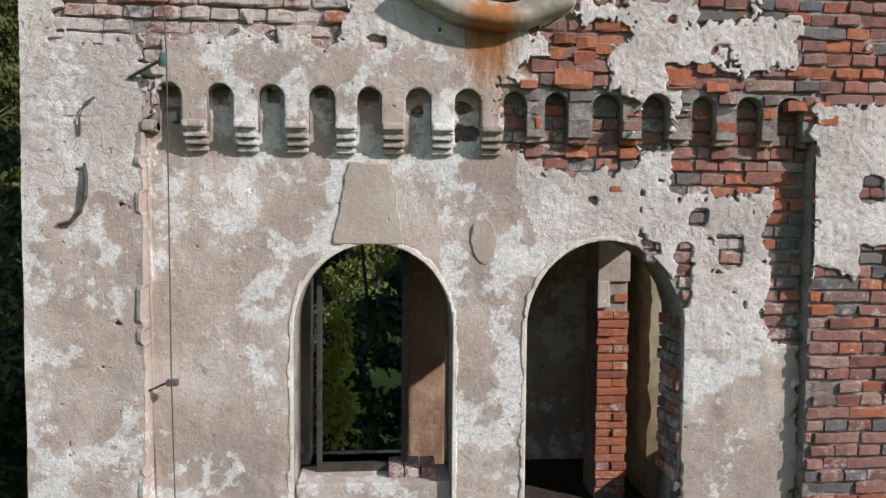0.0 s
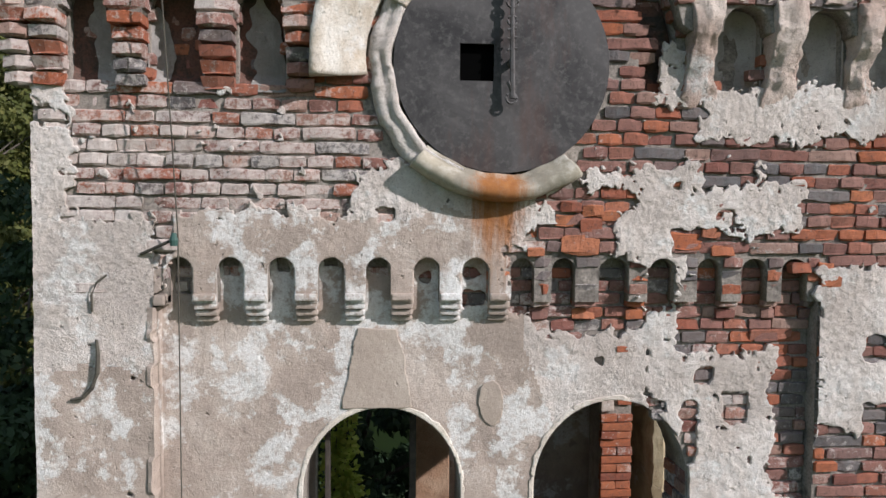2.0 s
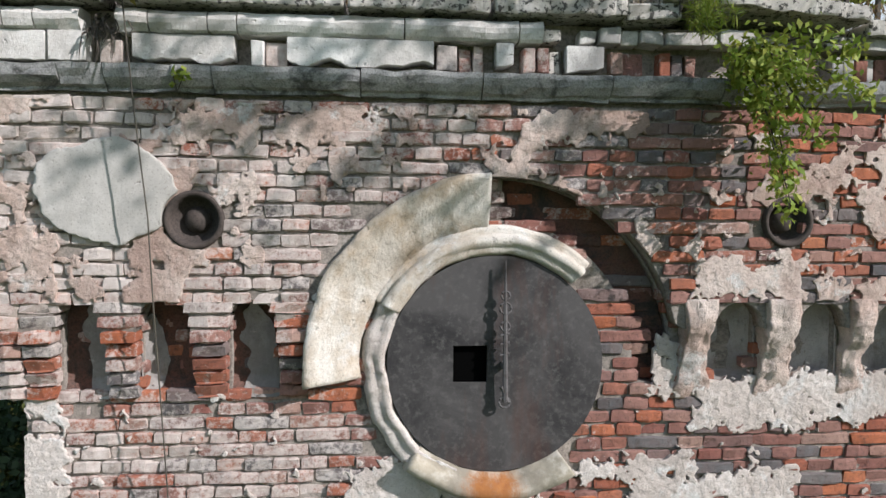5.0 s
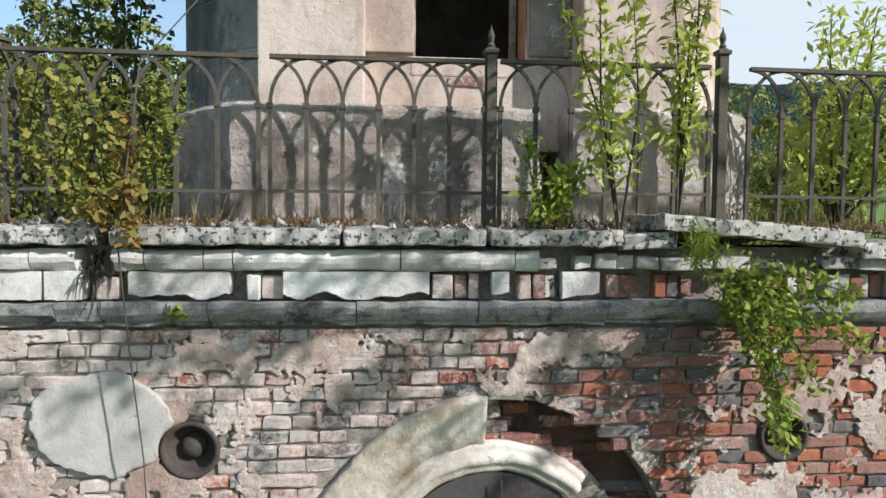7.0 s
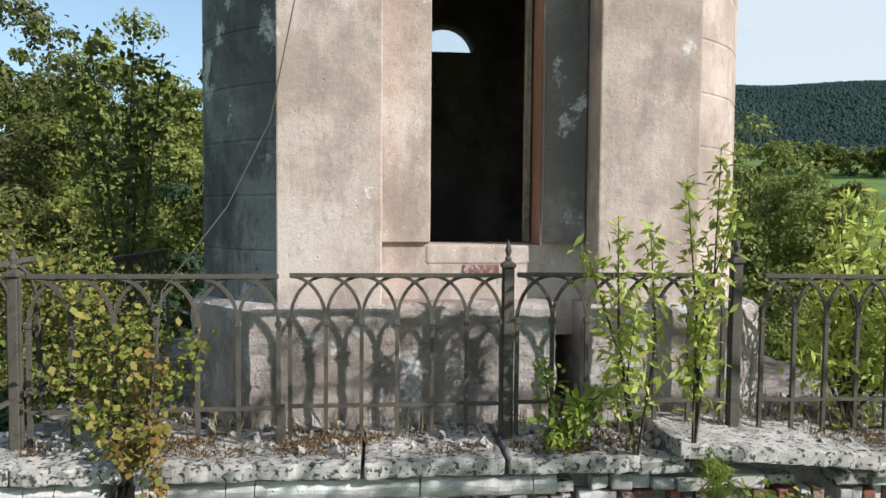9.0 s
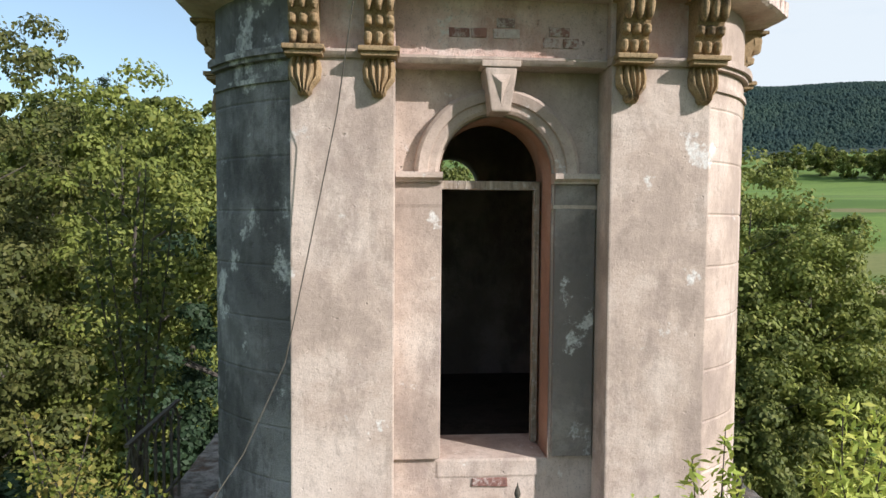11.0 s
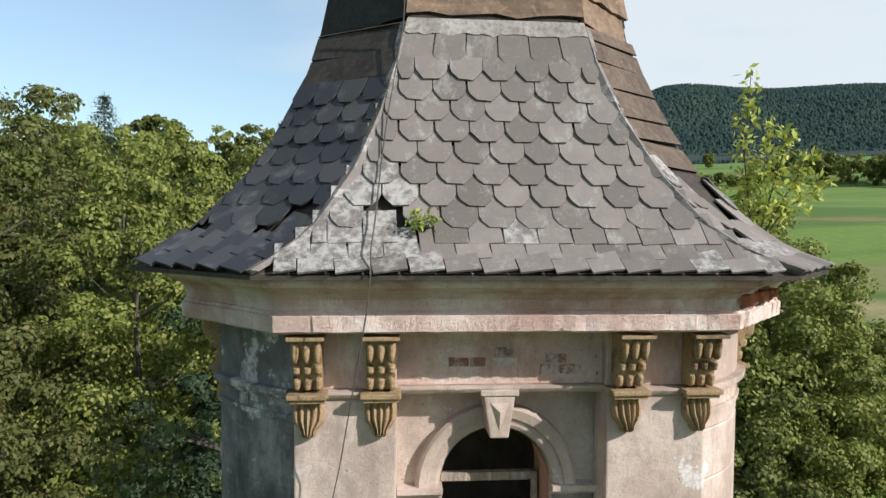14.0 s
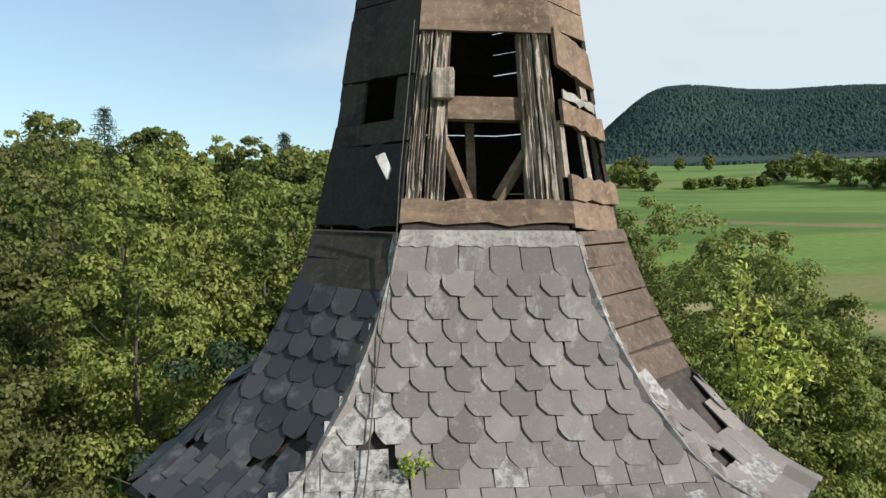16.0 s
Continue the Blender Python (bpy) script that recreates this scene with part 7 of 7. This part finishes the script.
# ---- bricks of the facade, each one a piece ----
def brick_mesh(name, w, seed, mat):
    rnd = random.Random(seed)
    bm = bmesh.new()
    d, h, n = 0.06, 0.0665, 4 if w > 0.18 else 2
    rows = []
    for j, (t, ins) in enumerate(((0.0, 0.008), (0.12, 0.0), (0.88, 0.0), (1.0, 0.008))):
        row = []
        for i in range(n + 1):
            e = 0.006 if i in (0, n) else 0.0
            c = (0.012 if j in (0, 3) else 0.0) * ((i == 0) - (i == n))
            y = ins + e + rnd.uniform(-0.003, 0.003) + (rnd.random() < 0.14) * rnd.uniform(0.004, 0.016)
            row.append(bm.verts.new((-w / 2 + w * i / n + c + rnd.uniform(-0.005, 0.005), y, (t - 0.5) * h + rnd.uniform(-0.0045, 0.0045))))
        rows.append(row)
    for a, b in zip(rows, rows[1:]):
        for i in range(n):
            bm.faces.new((a[i], a[i + 1], b[i + 1], b[i]))
    ring = rows[0] + [r[n] for r in rows[1:-1]] + rows[-1][::-1] + [r[0] for r in rows[1:-1][::-1]]
    back = [bm.verts.new((v.co.x, d, v.co.z)) for v in ring]
    for i in range(len(ring)):
        k = (i + 1) % len(ring)
        bm.faces.new((ring[k], ring[i], back[i], back[k]))
    me = bpy.data.meshes.new(name)
    bm.to_mesh(me)
    bm.free()
    me.materials.append(mat)
    return me


STRETCH = [brick_mesh("brick", 0.29, 10 + i, BRICK) for i in range(9)]
HEADER = [brick_mesh("brick", 0.14, 40 + i, BRICK) for i in range(9)]
# dark bricks for the recesses, coloured for shade as much as soot
SOOT_SHADE_BRICK = [brick_mesh("brick", 0.14, 90 + i, SOOT_SHADE) for i in range(5)]
RAW = [brick_mesh("brick", 0.14, 70 + i, RAWBRICK) for i in range(6)]
COURSE = 0.0777
rng = random.Random(5)


def lay(parent, rect, depth, bare, cut=lambda x, z: -1, cap=390, sooty=0.0):
    """Courses of brick over rect, wherever bare(x, z) says that the masonry shows."""
    x0, x1, z0, z1 = rect
    spots = []
    for j in range(math.ceil((z0 - 8) / COURSE), math.floor((z1 - 8) / COURSE)):
        z = 8 + (j + 0.5) * COURSE
        x = x0 - (0.076 if j % 2 else 0.152) - (0.1 * ((j // 2) % 2)) - rng.uniform(0, 0.05)
        k = j
        while x < x1:
            head = rng.random() < (0.9 if j % 2 else 0.62)
            w = 0.152 if head else 0.302
            a, b = max(x, x0), min(x + w, x1)
            if b - a > 0.045 and sum(bare(a + (b - a) * t, z + s) for t in (0.12, 0.5, 0.88) for s in (-0.025, 0.025)) >= 2 and max(cut(a + (b - a) * t, z) for t in (0.3, 0.5, 0.7)) < 0:
                spots.append(((a + b) / 2, z, b - a, head))
            x += w
            k += 1
    rng.shuffle(spots)
    rest_v, rest_f = [], []
    for i, (x, z, w, head) in enumerate(spots):
        me = rng.choice(HEADER if w < 0.18 else STRETCH)
        if w < 0.18 and rng.random() < 0.07:
            me = rng.choice(RAW)
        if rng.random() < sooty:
            me, w = rng.choice(SOOT_SHADE_BRICK), min(w, 0.16)
        base = 0.14 if me.vertices[0].co.x > -0.12 else 0.29
        m = pose(x, depth + rng.uniform(-0.009, 0.008) + (rng.random() < 0.06) * 0.014, z + rng.uniform(-0.003, 0.003), rng.uniform(-3, 3), rng.uniform(-1.3, 1.3), rng.uniform(-2.2, 2.2)) @ Matrix.Diagonal(((w - 0.011) / base, 1, rng.uniform(0.95, 1.03), 1))
        if i < cap:
            ob = new("brick", me)
            ob.parent = parent
            ob.matrix_basis = m
        else:
            o = len(rest_v)
            rest_v += [m @ v.co for v in me.vertices]
            rest_f += [[o + k for k in p.vertices] for p in me.polygons]
    if rest_f:
        me = bpy.data.meshes.new("brickwork")
        me.from_pydata(rest_v, [], rest_f)
        me.materials.append(BRICKS)
        ob = new("brickwork", me)
        ob.parent = parent
        ob["kind"] = "stuff"


def bare_field(x, z):
    return field_value(x, z) < 0.012


def bare_frieze(x, z):
    return frieze_value(x, z) < 0.012


def bare_upper(x, z):
    return upper_value(x, z) < 0.012 and grey_value(x, z) < 0.03


masonry = [thing(n, l, "brickwork", "structure") for n, l in (("wall_field", "bare brick in the recessed field"), ("wall_frieze", "bare brick round the clock with lime traces"),
                                                              ("wall_upper", "bare sooty brick of the overhanging upper band"), ("wall_corner", "bare red brick of the corner strip"))]
def frieze_cut(x, z):
    r, a = math.hypot(x - CLOCK[0], z - CLOCK[1]), math.degrees(math.atan2(z - CLOCK[1], x - CLOCK[0]))
    worn = 0.1 if 0.86 < r < 1.03 and -8 < a < 88 else -1
    out = r - 1.02 if z > 14.2 else -1
    if z > 13.66 and max(in_arch(x, z, a0, b0, 14.02, 14.19, 13.64) for a0, b0 in UPPER_ARCHES) > 0:
        return 1
    return max((0.52 if -50 < a < 48 else 0.72) - r, worn, out, 0.1 if x > 0.14 and x < FR and z < 12.74 else frieze_open(x, z))


def worn_cut(x, z):
    r, a = math.hypot(x - CLOCK[0], z - CLOCK[1]), math.degrees(math.atan2(z - CLOCK[1], x - CLOCK[0]))
    return -1 if 0.76 < r < 1.05 and -12 < a < 92 else 1


lay(masonry[0], (FL, FR, 10.0, 12.72), FIELD, bare_field, field_open)
lay(masonry[1], (XL, XR, 12.32, 14.85), 0.0, bare_frieze, frieze_cut)
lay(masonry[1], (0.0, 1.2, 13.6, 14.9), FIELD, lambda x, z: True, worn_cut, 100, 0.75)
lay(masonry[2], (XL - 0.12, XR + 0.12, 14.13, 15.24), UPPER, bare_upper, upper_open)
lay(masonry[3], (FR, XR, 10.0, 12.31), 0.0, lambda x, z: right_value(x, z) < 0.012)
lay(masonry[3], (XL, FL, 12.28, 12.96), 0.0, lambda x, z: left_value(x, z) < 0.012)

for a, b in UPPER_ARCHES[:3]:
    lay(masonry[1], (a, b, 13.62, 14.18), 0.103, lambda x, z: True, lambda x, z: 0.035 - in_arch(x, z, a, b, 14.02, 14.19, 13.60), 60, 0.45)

# brick corbels of the overhanging band, stepping back course by course
for x0, x1 in ((-2.56, -2.255), (-1.995, -1.835), (-1.545, -1.37), (-1.095, -0.945)):
    for j in range(7):
        z = 14.13 - j * COURSE
        y = UPPER + (0.0, 0.0, -0.012, 0.012, 0.03, 0.05, 0.075)[j]
        n = 1 if x1 - x0 < 0.2 else 2
        e = (0.045, 0.025, 0.01, 0, 0, 0, 0)[j]
        for k in range(n):
            w = (x1 - x0 + 2 * e) / n
            ob = new("brick", rng.choice(RAW if rng.random() < 0.35 else HEADER))
            ob.parent = masonry[2]
            ob.matrix_basis = pose(x0 - e + w * (k + 0.5) + rng.uniform(-0.004, 0.004), y + rng.uniform(-0.006, 0.006), z, 0, rng.uniform(-1, 1), rng.uniform(-2, 2)) @ Matrix.Diagonal((w / 0.146, 2.4, 1.06, 1))

# brick strips between the stripped arches of the lower band
for a, b in zip(LOWER_ARCHES[6:], LOWER_ARCHES[7:] + [(FR, FR)]):
    for j in range(5):
        if b[0] - a[1] < 0.03 or (0.95 < a[1] < 1.15 and j > 2) or rng.random() < 0.1:
            continue
        ob = new("brick", rng.choice(RAW if rng.random() < 0.25 else HEADER))
        ob.parent = masonry[1]
        y = (0.004, 0.008, 0.014, 0.045, 0.078)[j]
        ob.matrix_basis = pose((a[1] + b[0]) / 2, y + rng.uniform(-0.008, 0.008), 12.69 - j * COURSE, 0, rng.uniform(-1, 1), rng.uniform(-2, 2)) @ Matrix.Diagonal(((b[0] - a[1]) / 0.148, 1.6, 1, 1))

# broken blocks of raw orange brick where the plaster has come off
for x, z, w, k in ((0.565, 12.79, 0.22, 1.7), (0.62, 12.905, 0.13, 1.25), (0.47, 12.93, 0.11, 1.0), (0.63, 12.99, 0.12, 1.0), (0.74, 12.96, 0.12, 1.0), (0.5, 13.01, 0.12, 0.9), (1.19, 12.815, 0.2, 1.5), (1.34, 12.87, 0.11, 1.0),
                   (1.41, 12.76, 0.13, 1.0), (0.30, 12.75, 0.10, 0.8), (1.9, 12.66, 0.12, 1.0), (2.07, 12.66, 0.13, 1.0), (2.08, 12.58, 0.12, 1.0), (1.78, 12.25, 0.26, 1.0), (-0.42, 12.98, 0.10, 0.8), (0.85, 12.17, 0.07, 0.6), (1.38, 12.98, 0.10, 1.0)):
    ob = new("brick", rng.choice(RAW))
    ob.parent = masonry[1]
    ob.matrix_basis = pose(x, (-0.008 if z > 12.4 else 0.085) + rng.uniform(-0.012, 0.008), z, rng.uniform(-4, 4), rng.uniform(-3, 3), rng.uniform(-4, 4)) @ Matrix.Diagonal((w / 0.14, 1.0, k, 1))

# bricks laid bare where the lantern's cornice has crumbled
for k in range(17):
    t, z = rng.uniform(-0.12, 0.75), 19.88 + 0.075 * rng.randrange(0, 4)
    o = 0.30 + 0.09 * (z > 20.0)
    ob = new("brick", rng.choice(RAW + HEADER))
    ob.parent = lc
    ob.matrix_basis = pose(1.40 + 0.3 * o + 0.62 * max(t, 0) + 0.9 * min(t, 0), 0.60 - o + 0.60 * max(t, 0) + 0.012 + rng.uniform(-0.01, 0.012), z, rng.uniform(-6, 6), rng.uniform(-4, 4), (44 if t > 0 else 0) + rng.uniform(-8, 8)) @ Matrix.Diagonal((rng.uniform(0.6, 1.0), 1, 0.95, 1))

# the lantern stands forward, close behind the railing
forward = Matrix.Translation((-0.74, -0.12, -0.055)) @ Matrix.Diagonal((0.972, 1, 1, 1)) @ Matrix.Translation((0.74, 0, 0))
for ob in list(bpy.data.objects):
    if ob.parent is None and ob.name.split(".")[0] in ("lantern_wall", "lantern_cornice", "lantern_room", "door_1", "bracket", "lantern_base"):
        ob.matrix_basis = forward @ ob.matrix_basis
